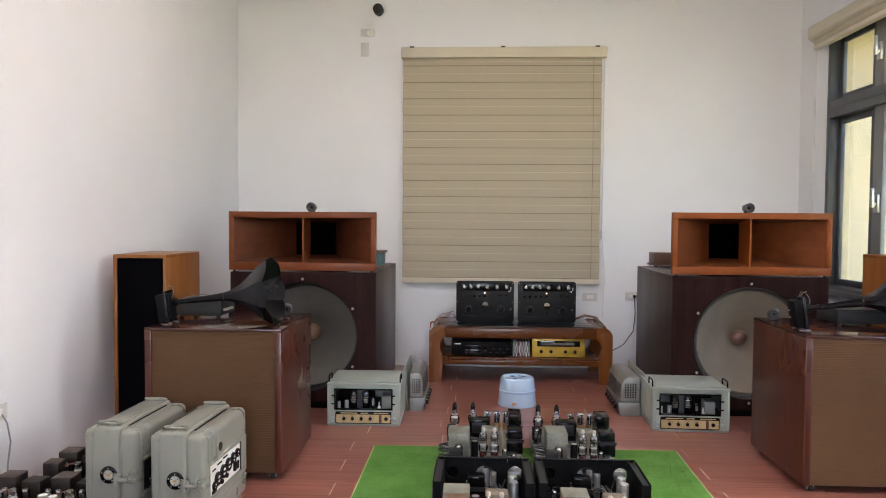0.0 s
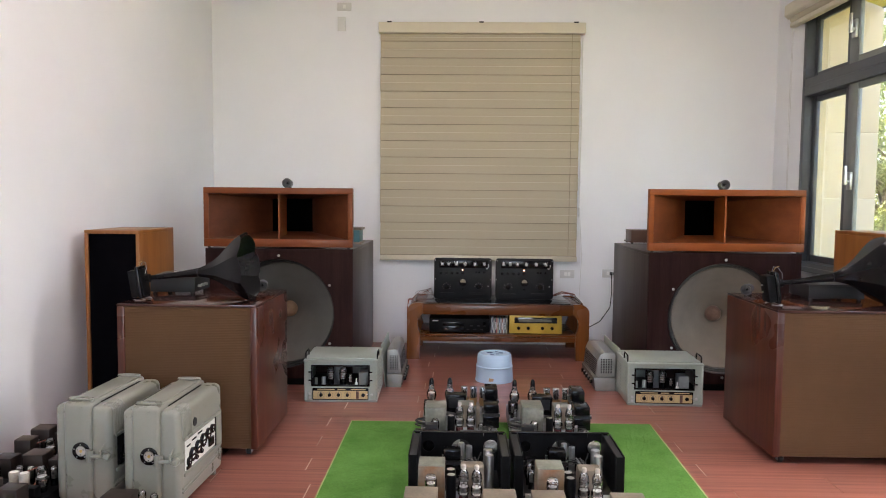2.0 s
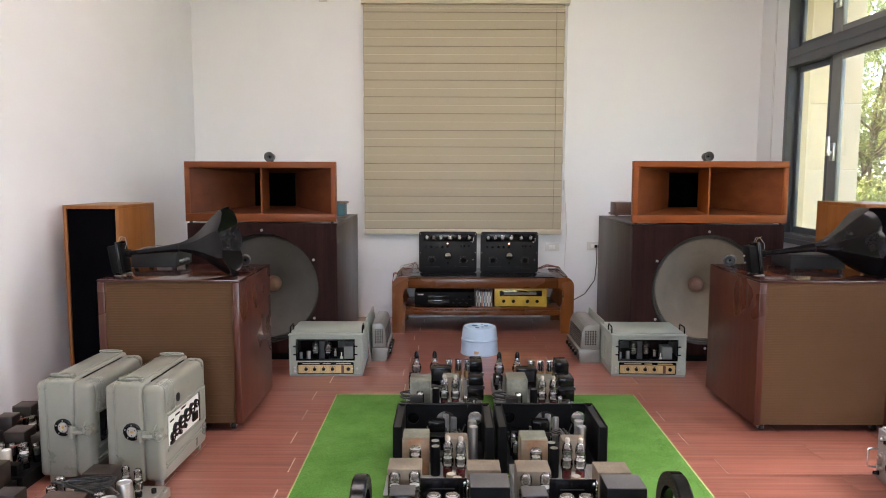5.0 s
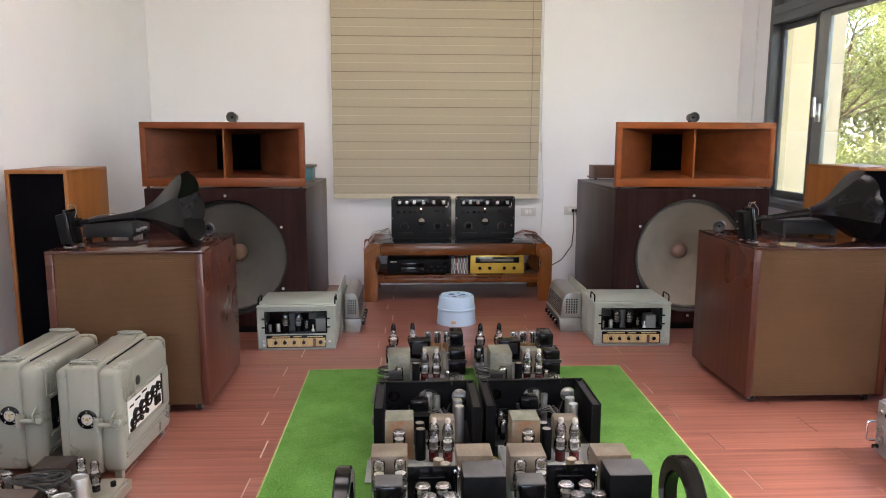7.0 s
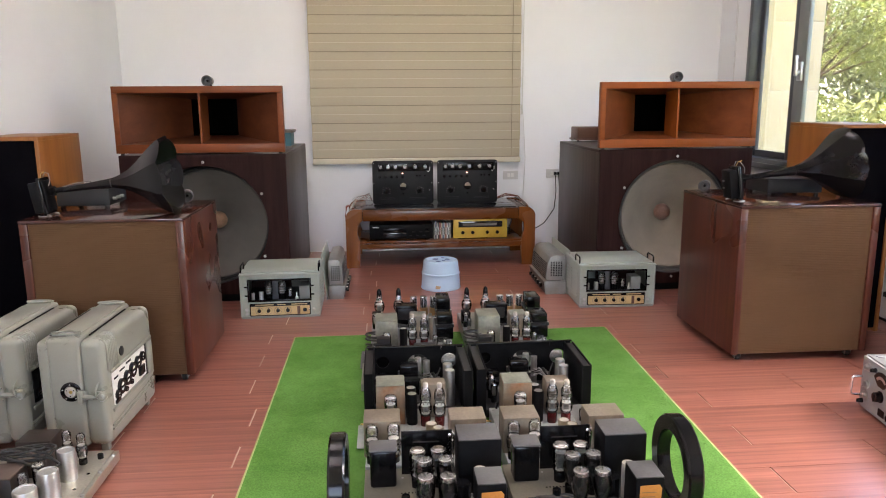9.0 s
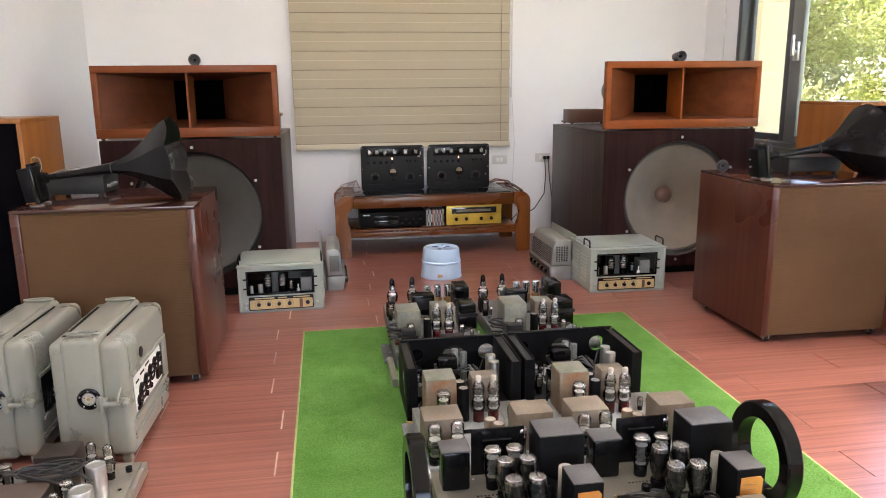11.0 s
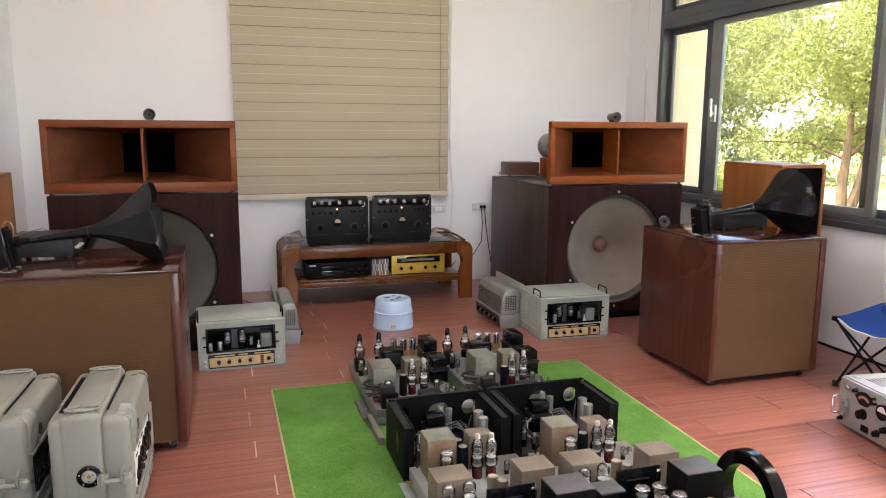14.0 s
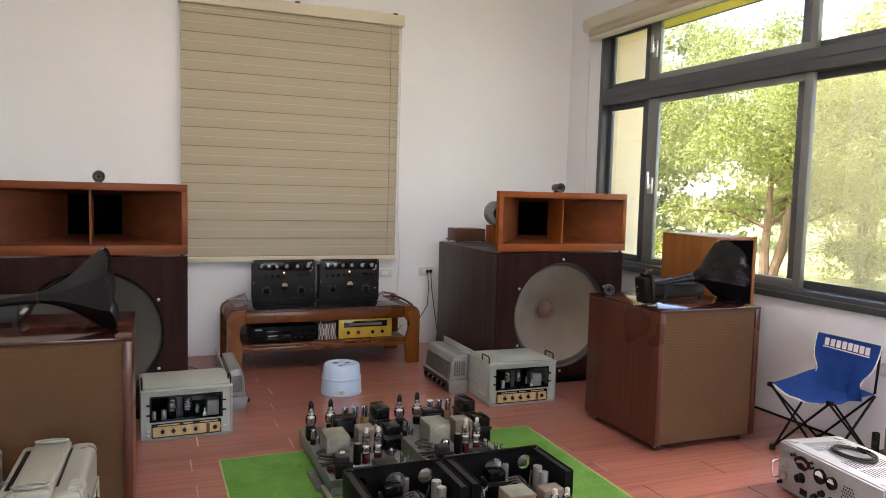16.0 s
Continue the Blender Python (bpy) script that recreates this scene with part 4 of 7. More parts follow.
tones = [(0.5, 0.5, 0.48), (0.06, 0.07, 0.10), (0.62, 0.6, 0.55), (0.05, 0.05, 0.05), (0.4, 0.1, 0.08), (0.6, 0.55, 0.42), (0.1, 0.16, 0.26), (0.55, 0.52, 0.5), (0.34, 0.14, 0.1), (0.66, 0.65, 0.62), (0.09, 0.09, 0.09), (0.5, 0.45, 0.35)]
for k, c in enumerate(tones):
    m = surface("disc_spine", c, tuple(v * 0.8 for v in c), 0.25, scale=40)
    cs = thing("disc_case", pose(0.092 + k * 0.0115, 6.45 + rngc.uniform(-0.006, 0.008), 0.207), "thin disc case upright among others on the shelf", "disc case", group="disc cases on the shelf")
    part("spine", Build().box(0, 0.0102, 0.0, 0.142, 0.0, 0.124 + 0.02 * (k == 1), 0.0006), m, cs)
    part("spine_print", Build().box(0.003, 0.007, -0.0004, 0.0, 0.03, 0.09), M_white_print if sum(c) < 1 else M_black_m, cs)
rad = thing("tuner", pose(0.247, 6.43, 0.207), "gold-fronted radio tuner with dark dial on the shelf", "radio")
part("body", Build().box(0, 0.43, 0.012, 0.26, 0.006, 0.155, 0.003), M_black_m, rad)
part("fascia", Build().box(-0.002, 0.432, 0.0, 0.011, 0.004, 0.158, 0.003), M_yellow, rad)
part("dial_window", Build().box(0.040, 0.392, -0.003, 0.001, 0.090, 0.138, 0.002), M_black_glass, rad)
part("dial_scale", Build().box(0.075, 0.345, -0.0036, -0.0028, 0.103, 0.123), M_olive, rad)
for u in (0.075, 0.155, 0.272, 0.352):
    knob(rad, u, 0, 0.048, 0.014, 0.018)
for u in (0.04, 0.39):
    part("foot", Build().cyl((u, 0.05, 0.0), 0.012, 0.006, 'z', 10), M_rubber, rad)
    part("foot", Build().cyl((u, 0.22, 0.0), 0.012, 0.006, 'z', 10), M_rubber, rad)

tub = thing("upturned_tub", pose(0.088, 5.705, 0), "pale blue plastic tub upside down on the floor", "tub")
part("wall", Build().lathe([(0.137, 0.0), (0.139, 0.006), (0.136, 0.014), (0.131, 0.10), (0.134, 0.104), (0.134, 0.112), (0.129, 0.116), (0.122, 0.185), (0.116, 0.197), (0.105, 0.201), (0.098, 0.196), (0, 0.194)], (0, 0, 0), 'z', 48), M_blue_plastic, tub)
for a, d, s in ((20, 0.05, 0.018), (140, 0.045, 0.022), (250, 0.055, 0.016), (310, 0.03, 0.012), (75, 0.07, 0.010)):
    part("print", Build().cyl((d * math.cos(radians(a)), d * math.sin(radians(a)), 0.1955), s, 0.0012, 'z', 16), M_print_blue, tub)
part("label", Build().prism([(-0.046, 0.020), (-0.012, 0.018), (-0.010, 0.038), (-0.043, 0.042)], 'y', -0.1345, -0.1290), M_tan_label, tub)


# ---- green-grey cased amplifiers ----
def small_valve(parent, x, y, z, h, r, base=None, glass=None):
    b = part("valve", Build().cyl((x, y, z), r * 0.85, h * 0.28, 'z', 14), base or M_black, parent)
    part("bulb", Build().lathe([(r * 0.8, h * 0.281), (r, h * 0.36), (r, h * 0.82), (r * 0.75, h * 0.95), (0, h)], (x, y, z), 'z', 14), glass or M_bulb, b)
    part("plates", Build().box(x - r * 0.5, x + r * 0.5, y - r * 0.4, y + r * 0.4, z + h * 0.34, z + h * 0.72), M_plate, b)
    part("getter", Build().lathe([(r * 0.80, h * 0.84), (r * 0.6, h * 0.92), (0, h * 0.955)], (x, y, z), 'z', 12), M_getter, b)
    return b


def capacitor(parent, x, y, z0, z1, r, body, lid=None):
    p = part("capacitor", Build().lathe([(0, z0), (r, z0), (r, z1 - 0.004), (r * 0.95, z1), (r * 0.82, z1), (r * 0.80, z1 - 0.003), (0, z1 - 0.003)], (x, y, 0), 'z', 20), body, parent)
    if lid:
        part("top", Build().cyl((x, y, z1 - 0.0028), r * 0.78, 0.003, 'z', 18), lid, p)
    return p


def cased_amp(m, w, d, h, louvre_side, label):
    t = thing("cased_amplifier", m, label, "amplifier", group="cased amplifiers")
    part("side_panel", Build().box(0, 0.010, -0.003, d, 0.012, h - 0.0135, 0.003), M_sage, t)
    part("side_panel", Build().box(w - 0.010, w, -0.003, d, 0.012, h - 0.0135, 0.003), M_sage, t)
    part("base", Build().box(0.004, w - 0.004, 0.0, d, 0.0, 0.0115, 0.002), M_sage_d, t)
    part("lid", Build().box(-0.003, w + 0.003, -0.006, d + 0.002, h - 0.0115, h, 0.004), M_sage, t)
    part("raised_lid", Build().box(0.012, w - 0.012, 0.022, d - 0.02, h + 0.0004, h + 0.009, 0.004), M_sage, t)
    part("rear_panel", Build().box(0.0105, w - 0.0105, d - 0.008, d - 0.002, 0.012, h - 0.012), M_sage_d, t)
    # front frame round the window
    wx0, wx1, wz0, wz1 = 0.050, w - 0.058, h - 0.168, h - 0.040
    for a in ((0.0105, wx0, 0.012, h - 0.012), (wx1, w - 0.0105, 0.012, h - 0.012), (wx0, wx1, wz1, h - 0.012), (wx0, wx1, 0.012, wz0)):
        part("front_frame", Build().box(a[0], a[1], 0.006, 0.016, a[2], a[3]), M_sage, t)
    part("window_rim", Build().box(wx0 - 0.006, wx0 + 0.004, 0.0015, 0.0058, wz0 - 0.006, wz1 + 0.006, 0.001).box(wx1 - 0.004, wx1 + 0.006, 0.0015, 0.0058, wz0 - 0.006, wz1 + 0.006, 0.001)
         .box(wx0 + 0.004, wx1 - 0.004, 0.0015, 0.0058, wz1 - 0.004, wz1 + 0.006, 0.001).box(wx0 + 0.004, wx1 - 0.004, 0.0015, 0.0058, wz0 - 0.006, wz0 + 0.006, 0.001), M_black, t)
    for u in (wx0 - 0.013, wx1 + 0.013):
        for v in (wz1 - 0.040, wz0 + 0.034):
            part("clip", Build().box(u - 0.010, u + 0.010, -0.002, 0.0055, v - 0.004, v + 0.004, 0.001), M_black, t)
    part("inner_chassis", Build().box(0.012, w - 0.012, 0.03, d - 0.012, wz0 - 0.035, wz0 - 0.012), M_black_m, t)
    zc = wz0 - 0.0118
    for u in (0.160, 0.240):
        v = small_valve(t, u, 0.075, zc, 0.118, 0.025)
        # Silvery rings added inside the glass to stand for its glints.
        for q in (0.42, 0.55, 0.68):
            part("glint_band", Build().lathe([(0.0238, 0.118 * q), (0.0238, 0.118 * q + 0.006), (0.019, 0.118 * q + 0.007)], (u, 0.075, zc), 'z', 14), M_getter, v)
    for u, dep, hh, r in ((0.068, 0.055, 0.050, 0.010), (0.118, 0.050, 0.058, 0.014)):
        capacitor(t, u, dep, zc, zc + hh, r, M_alu_can, M_steel)
    small_valve(t, 0.290, 0.055, zc, 0.075, 0.014)
    part("transformer", Build().box(0.180, 0.220, 0.085, 0.24, zc, wz0 + 0.108, 0.003), M_slate, t)
    part("transformer", Build().box(0.345, 0.408, 0.06, 0.16, zc, wz0 + 0.072, 0.003), M_sage_d, t)
    part("terminal_post", Build().lathe([(0.010, 0), (0.010, 0.02), (0.004, 0.024), (0.004, 0.048), (0, 0.050)], (0.330, 0.050, zc), 'z', 12), M_ceramic, t)
    part("panel_surround", Build().prism(round_rect(0.052, w - 0.060, 0.014, 0.092, 0.006), 'y', 0.002, 0.0058), M_black, t)
    pn = part("control_panel", Build().prism(round_rect(0.058, w - 0.066, 0.020, 0.074, 0.005), 'y', 0.0003, 0.0018), M_gold, t, "gold control panel")
    for u0, u1 in ((0.085, 0.195), (0.215, 0.265), (0.30, 0.395)):
        part("lettering_bar", Build().box(u0, u1, 0.0008, 0.0021, 0.080, 0.086), M_gold, t)
    for u in (0.108, 0.163, 0.220, 0.278):
        kb = knob(t, u, 0.0003, 0.047, 0.0115, 0.016)
        part("pointer", Build().prism([(u - 0.006, 0.043), (u + 0.006, 0.043), (u + 0.002, 0.066), (u - 0.002, 0.066)], 'y', -0.012, -0.003), M_choc, kb)
        part("scale_ring", Build().lathe([(0.021, -0.0006), (0.0225, -0.0006), (0.0225, 0.0), (0.021, 0.0)], (u, 0.0002, 0.047), 'y', 20), M_olive, kb)
    part("fuse_holder", Build().box(0.334, 0.352, -0.005, 0.0002, 0.022, 0.072, 0.002), M_dark_wood, t)
    part("socket", Build().cyl((0.380, -0.004, 0.047), 0.012, 0.004, 'y', 16), M_black, t)
    part("toggle", Build().tube([(0.408, 0.0, 0.047), (0.408, -0.010, 0.050), (0.408, -0.016, 0.056)], 0.003, 8), M_chrome, t)
    for u, v in ((w - 0.040, 0.047), (0.034, 0.054), (0.034, 0.030)):
        part("terminal", Build().lathe([(0.009, 0.006), (0.009, 0.0), (0.005, -0.004), (0, -0.005)], (u, 0, v), 'y', 12), M_steel, t)
    for u in (0.006, w - 0.006):
        part("carry_handle", Build().tube([(u, 0.035, h - 0.004), (u, 0.035, h + 0.034), (u, 0.045, h + 0.042), (u, 0.135, h + 0.042), (u, 0.145, h + 0.034), (u, 0.145, h - 0.004)], 0.0045, 8), M_black, t)
    for row in range(8):
        for col in range(2):
            y0 = 0.05 + col * 0.16
            z = h - 0.055 - row * 0.022
            s = -1 if louvre_side < 0 else 1
            x = 0.0 if s < 0 else w
            part("louvre", Build().prism([(x + s * 0.0002, z), (x + s * 0.006, z - 0.009), (x + s * 0.006, z - 0.011), (x + s * 0.0002, z - 0.012)], 'y', y0, y0 + 0.13), M_sage, t)
    return t


cased_amp(pose(-1.168, 5.055, 0, 0, 0, 1.5), 0.474, 0.40, 0.276, 1, "pale green cased amplifier with gold panel, valves behind a window")
cased_amp(pose(0.912, 5.088, 0, 0, 0, -1.5), 0.480, 0.39, 0.276, -1, "pale green cased amplifier with louvred side and gold panel")


def slope_amp(m, s, label, tilt, bw=0.135):
    """A small grey amplifier with a perforated hood and a knob strip along its low side; s: side of the strip."""
    t = thing("hooded_amplifier", m, label, "amplifier", group="hooded amplifiers")
    L = 0.50
    part("base_box", Build().prism([(s * 0.0, 0.0), (s * bw, 0.0), (s * (bw + 0.004), 0.092), (s * -0.012, 0.092)], 'y', 0.0, L, 0.003), M_hood, t)
    hood = part("hood", Build().prism([(s * 0.000, 0.096), (s * bw, 0.096), (s * (bw + 0.002), 0.262), (s * bw * 0.45, 0.268), (s * bw * 0.22, 0.254), (s * 0.010, 0.215)], 'y', 0.010, L - 0.012, 0.006), M_hood, t, "grey perforated hood")
    for r in range(9):
        for c in range(5):
            part("hole", Build().box(s * (bw * 0.28 + c * bw * 0.125) - bw * 0.036, s * (bw * 0.28 + c * bw * 0.125) + bw * 0.036, 0.0088, 0.0106, 0.124 + r * 0.0115, 0.131 + r * 0.0115), M_black_m, hood)
    st = Build()
    for r in range(9):
        for c in range(34):
            yy = 0.030 + c * 0.0129 + 0.006 * (r % 2)
            z = 0.106 + r * 0.0125
            xo = s * (z - 0.096) / 0.119 * 0.010
            st.box(xo - 0.0008, xo + 0.0008, yy, yy + 0.0065, z, z + 0.0052)
    tagged(part("vent_slots", st, M_black_m, hood), kind="stuff")
    part("control_strip", Build().prism([(s * -0.004, 0.010), (s * -0.0165, 0.088), (s * -0.013, 0.088), (s * -0.0005, 0.010)], 'y', 0.02, L - 0.02), M_choc, t)
    for k in range(5):
        part("knob", Build().cyl((0, 0, 0), 0.014, 0.018, 'x', 14, bev=0.002), M_black, t, at=pose(s * -0.012 - (0.018 if s > 0 else 0), 0.07 + k * 0.085, 0.05))
    for k in range(4):
        part("jack", Build().cyl((0, 0, 0), 0.008, 0.012, 'x', 12), M_steel, t, at=pose(s * -0.010 - (0.012 if s > 0 else 0), 0.11 + k * 0.085, 0.052))
    part("back_plate", Build().prism([(s * (bw + 0.006), 0.0), (s * (bw + 0.013), 0.0), (s * (bw + 0.013 + tilt), 0.300), (s * (bw + 0.006 + tilt), 0.300)], 'y', -0.012, L + 0.005, 0.002), M_sage, t, "flat grey-green plate leaning behind")
    return t


slope_amp(pose(0.775, 5.425, 0), 1, "small grey amplifier with perforated hood and knob strip", 0.012)
slope_amp(pose(-0.575, 5.45, 0), -1, "small grey amplifier with perforated hood beside the bench", 0.032, 0.097)


# ---- things on the cabinets ----
def phonograph_horn(x, y, z, label, lift=7.2):
    """An eight-sided flared horn with petal rim and a boxed driver leaning with it, lying along +x."""
    t = thing("flared_horn", pose(x, y, z), label, "horn loudspeaker", group="flared horns")
    lean = pose(0.006, 0, 0.010) @ pose(0, 0, 0, 0, -lift - 1.5, 0)
    drv = part("driver", Build(lean).box(-0.048, -0.006, -0.046, 0.046, 0.010, 0.150, 0.006), M_black_m, t)
    part("driver_plate", Build(lean).box(-0.0055, 0.010, -0.052, 0.052, 0.0, 0.166, 0.004), M_black, t)
    part("driver_rim", Build(lean).box(0.0105, 0.018, -0.044, 0.044, 0.012, 0.152, 0.003), M_black_m, drv)
    for v in (0.062, 0.098):
        part("terminal", Build(lean).cyl((-0.056, 0.018, v), 0.004, 0.009, 'x', 8), M_steel, drv)
    part("terminal_wire", Build(lean).tube([(0.004, 0.006, 0.166), (0.016, 0.012, 0.186), (0.034, 0.004, 0.180), (0.044, -0.018, 0.150), (0.036, -0.028, 0.125)], 0.0016, 6), M_cable_g, t)
    part("terminal_tag", Build(lean).tube([(0.004, -0.01, 0.166), (0.012, -0.018, 0.184), (0.030, -0.026, 0.190)], 0.0016, 6), M_brass, t)
    for sy in (-1, 1):
        part("foot", Build().tube([(-0.030, sy * 0.040, 0.004), (-0.012, sy * 0.060, 0.004), (0.014, sy * 0.060, 0.004), (0.026, sy * 0.040, 0.004), (0.0, sy * 0.030, 0.012)], 0.0030, 8), M_plate, t)
    m = pose(0.028, 0, 0.112) @ pose(0, 0, 0, 0, -lift, 0)
    part("coupling", Build().lathe([(0, -0.012), (0.020, -0.012), (0.022, -0.004), (0.022, 0.010), (0.013, 0.014), (0.013, 0.048), (0, 0.048)], (0, 0, 0), 'x', 8, m=m), M_black_m, t)
    part("collar", Build().lathe([(0.0210, 0.261), (0.0234, 0.263), (0.0234, 0.268), (0.0220, 0.270)], (0, 0, 0), 'x', 24, m=m), M_charcoal, t)
    spine = [(0.0115, 0.030), (0.0150, 0.138), (0.0195, 0.218), (0.0235, 0.270), (0.034, 0.308), (0.053, 0.353), (0.080, 0.394), (0.112, 0.433), (0.138, 0.465), (0.157, 0.491), (0.169, 0.511), (0.174, 0.524)]
    loop = spine + [(r - 0.003, h + 0.0008) for r, h in spine[::-1]]
    fl = Build()
    seg = 64
    rings = []
    for r, h in loop:
        u = min(1.0, max(0.0, (h - 0.255) / 0.06))
        lip = min(1.0, max(0.0, (h - 0.415) / 0.109)) ** 2
        ring = []
        for k in range(seg):
            a = 2 * math.pi * k / seg
            f = (a % (math.pi / 4)) - math.pi / 8
            octo = math.cos(math.pi / 8) / math.cos(f)
            bulge = math.cos(f * 4) ** 0.7 if math.cos(f * 4) > 0 else 0.0
            q = r * (1 - u + u * octo * 1.03) + lip * 0.013 * bulge
            ring.append(fl.bm.verts.new(m @ Vector((h + lip * 0.014 * bulge, q * math.cos(a + 0.3927), q * math.sin(a + 0.3927)))))
        rings.append(ring)
    for a, c in zip(rings, rings[1:]):
        for k in range(seg):
            fl.bm.faces.new((a[k], a[(k + 1) % seg], c[(k + 1) % seg], c[k]))
    ob = part("flare", fl, M_horn, t)
    ob.data.set_sharp_from_angle(angle=radians(22))
    return t


phonograph_horn(1.458, 4.24, 0.782, "black eight-sided flared horn with boxed driver, lying on a cabinet")
phonograph_horn(-1.820, 4.185, 0.778, "black eight-sided flared horn with boxed driver on the cabinet")


def flat_box(x0, x1, y0, y1, z, h, label):
    t = thing("flat_metal_box", pose(x0, y0, z), label, "box", group="flat metal boxes")
    w, d = x1 - x0, y1 - y0
    part("body", Build().box(0, w, 0, d, 0.010, h, 0.004), M_charcoal, t)
    part("lid", Build().box(-0.002, w + 0.002, -0.002, d + 0.002, h + 0.0004, h + 0.006, 0.002), M_charcoal, t)
    for u in (0.02, w - 0.02):
        for v in (0.02, d - 0.02):
            part("foot", Build().cyl((u, v, 0.0), 0.012, 0.010, 'z', 10), M_rubber, t)
    for k in range(3):
        part("terminal", Build().cyl((w, 0.05 + k * 0.05, 0.04), 0.008, 0.018, 'x', 10), M_steel, t)
    part("lead", Build().tube([(w * 0.6, d * 0.6, h + 0.008), (w * 0.45, d * 0.5, h + 0.03), (w * 0.2, d * 0.3, h + 0.022), (0.01, d * 0.2, h + 0.008)], 0.0022, 6), M_cable_g, t)
    return t


flat_box(1.72, 2.02, 4.42, 4.66, 0.782, 0.080, "flat charcoal metal box behind the flared horn")
flat_box(-1.885, -1.635, 4.42, 4.66, 0.778, 0.090, "flat charcoal metal box behind the flared horn")
bullet_tweeter(1.455, 4.60, 0.782, -30, "small black bullet tweeter on the cabinet edge", 0.032)
bullet_tweeter(-1.300, 4.56, 0.778, 12, "small grey bullet tweeter behind the flared horn", 0.032)

sb = thing("wooden_box", pose(1.24, 6.47, 0.962), "small dark wooden box with feet on the bass cabinet", "box")
part("body", Build().box(0, 0.26, 0, 0.20, 0.012, 0.112, 0.003), M_dark_wood, sb)
part("base_lip", Build().box(-0.012, 0.272, -0.012, 0.212, 0.010, 0.022, 0.002), M_dark_wood, sb)
for u in (0.01, 0.25):
    for v in (0.01, 0.19):
        part("foot", Build().cyl((u, v, 0), 0.010, 0.010, 'z', 10), M_rubber, sb)
tb = thing("teal_box", pose(-1.16, 6.10, 0.962), "small teal metal box in a tan wooden frame", "box")
part("body", Build().box(0, 0.205, 0.01, 0.20, 0.012, 0.105, 0.003), M_teal, tb)
part("frame_top", Build().box(-0.01, 0.220, 0, 0.215, 0.106, 0.125, 0.003), M_can_beige, tb)
part("frame_base", Build().box(-0.01, 0.220, 0, 0.215, 0.0, 0.0115, 0.003), M_can_beige, tb)

# ---- cables by the wall ----
pl = thing("mains_plugs", pose(1.187, YB, 0.658), "two black mains plugs with hanging cables", "plug")
for dx, end in ((0.010, [(0.012, -0.03, -0.03), (0.015, -0.05, -0.15), (-0.005, -0.08, -0.30), (-0.10, -0.12, -0.42), (-0.22, -0.18, -0.47)]), (0.040, [(0.042, -0.03, -0.03), (0.05, -0.04, -0.16), (0.07, -0.06, -0.34), (0.10, -0.08, -0.55), (0.08, -0.10, -0.64)])):
    p1 = part("plug", Build().box(dx - 0.010, dx + 0.012, -0.036, -0.0118, -0.014, 0.014, 0.004), M_black_m, pl)
    part("cord", Build().tube([(dx, -0.034, -0.006)] + end, 0.0042, 8), M_cable, p1)
fc = thing("loose_cables", pose(0, 0, 0), "thin cables along the wall and on the bench", "cable")
part("white_cord", Build().tube([(0.90, YB - 0.02, 1.25), (0.93, YB - 0.02, 0.80), (0.915, YB - 0.02, 0.45), (0.90, YB - 0.03, 0.12), (0.95, YB - 0.05, 0.006)], 0.0025, 6), M_plastic_white, fc)
for k in range(5):
    loop = [(-0.50 + 0.012 * k + (0.055 - 0.006 * k) * math.cos(a), 6.72 + 0.03 * k + 0.030 * math.sin(a), 0.474 + 0.022 * (1 + math.sin(a + 0.5 * k)) + 0.004 * k) for a in [0.42 * q for q in range(16)]]
    part("thin_lead", Build().tube(loop + [(-0.395, 6.78 + 0.01 * k, 0.472)], 0.0016, 6), M_cable_r if k % 2 else M_cable_g, fc)
for k in range(4):
    part("end_lead", Build().tube([(-0.560 - 0.008 * k, 6.50 + 0.02 * k, 0.478), (-0.590 - 0.004 * k, 6.48 + 0.02 * k, 0.470), (-0.606, 6.46 + 0.02 * k, 0.40 - 0.01 * k)], 0.0024, 6), M_cable_r, fc)
    part("end_lead", Build().tube([(0.640, 6.80 + 0.02 * k, 0.472), (0.735, 6.82 + 0.02 * k, 0.497 + 0.004 * k), (0.845, 6.84 + 0.02 * k, 0.486), (0.905, 6.85 + 0.02 * k, 0.40)], 0.0026, 6), M_cable_r if k % 2 else M_dark_wood, fc)
for x in (-0.30, 0.48, 0.62, 0.68):
    part("floor_lead", Build().tube([(x, 6.93, 0.205), (x + 0.02, 6.94, 0.14), (x + 0.08, 6.95, 0.10), (x + 0.2, 6.94, 0.13), (x + 0.26, 6.93, 0.20)], 0.003, 6), M_cable, fc)
part("corner_lead", Build().tube([(-0.88, 6.72, 0.006), (-0.80, 6.60, 0.006), (-0.74, 6.35, 0.006), (-0.80, 6.1, 0.006), (-0.85, 5.95, 0.006)], 0.004, 6), M_cable_r, fc)

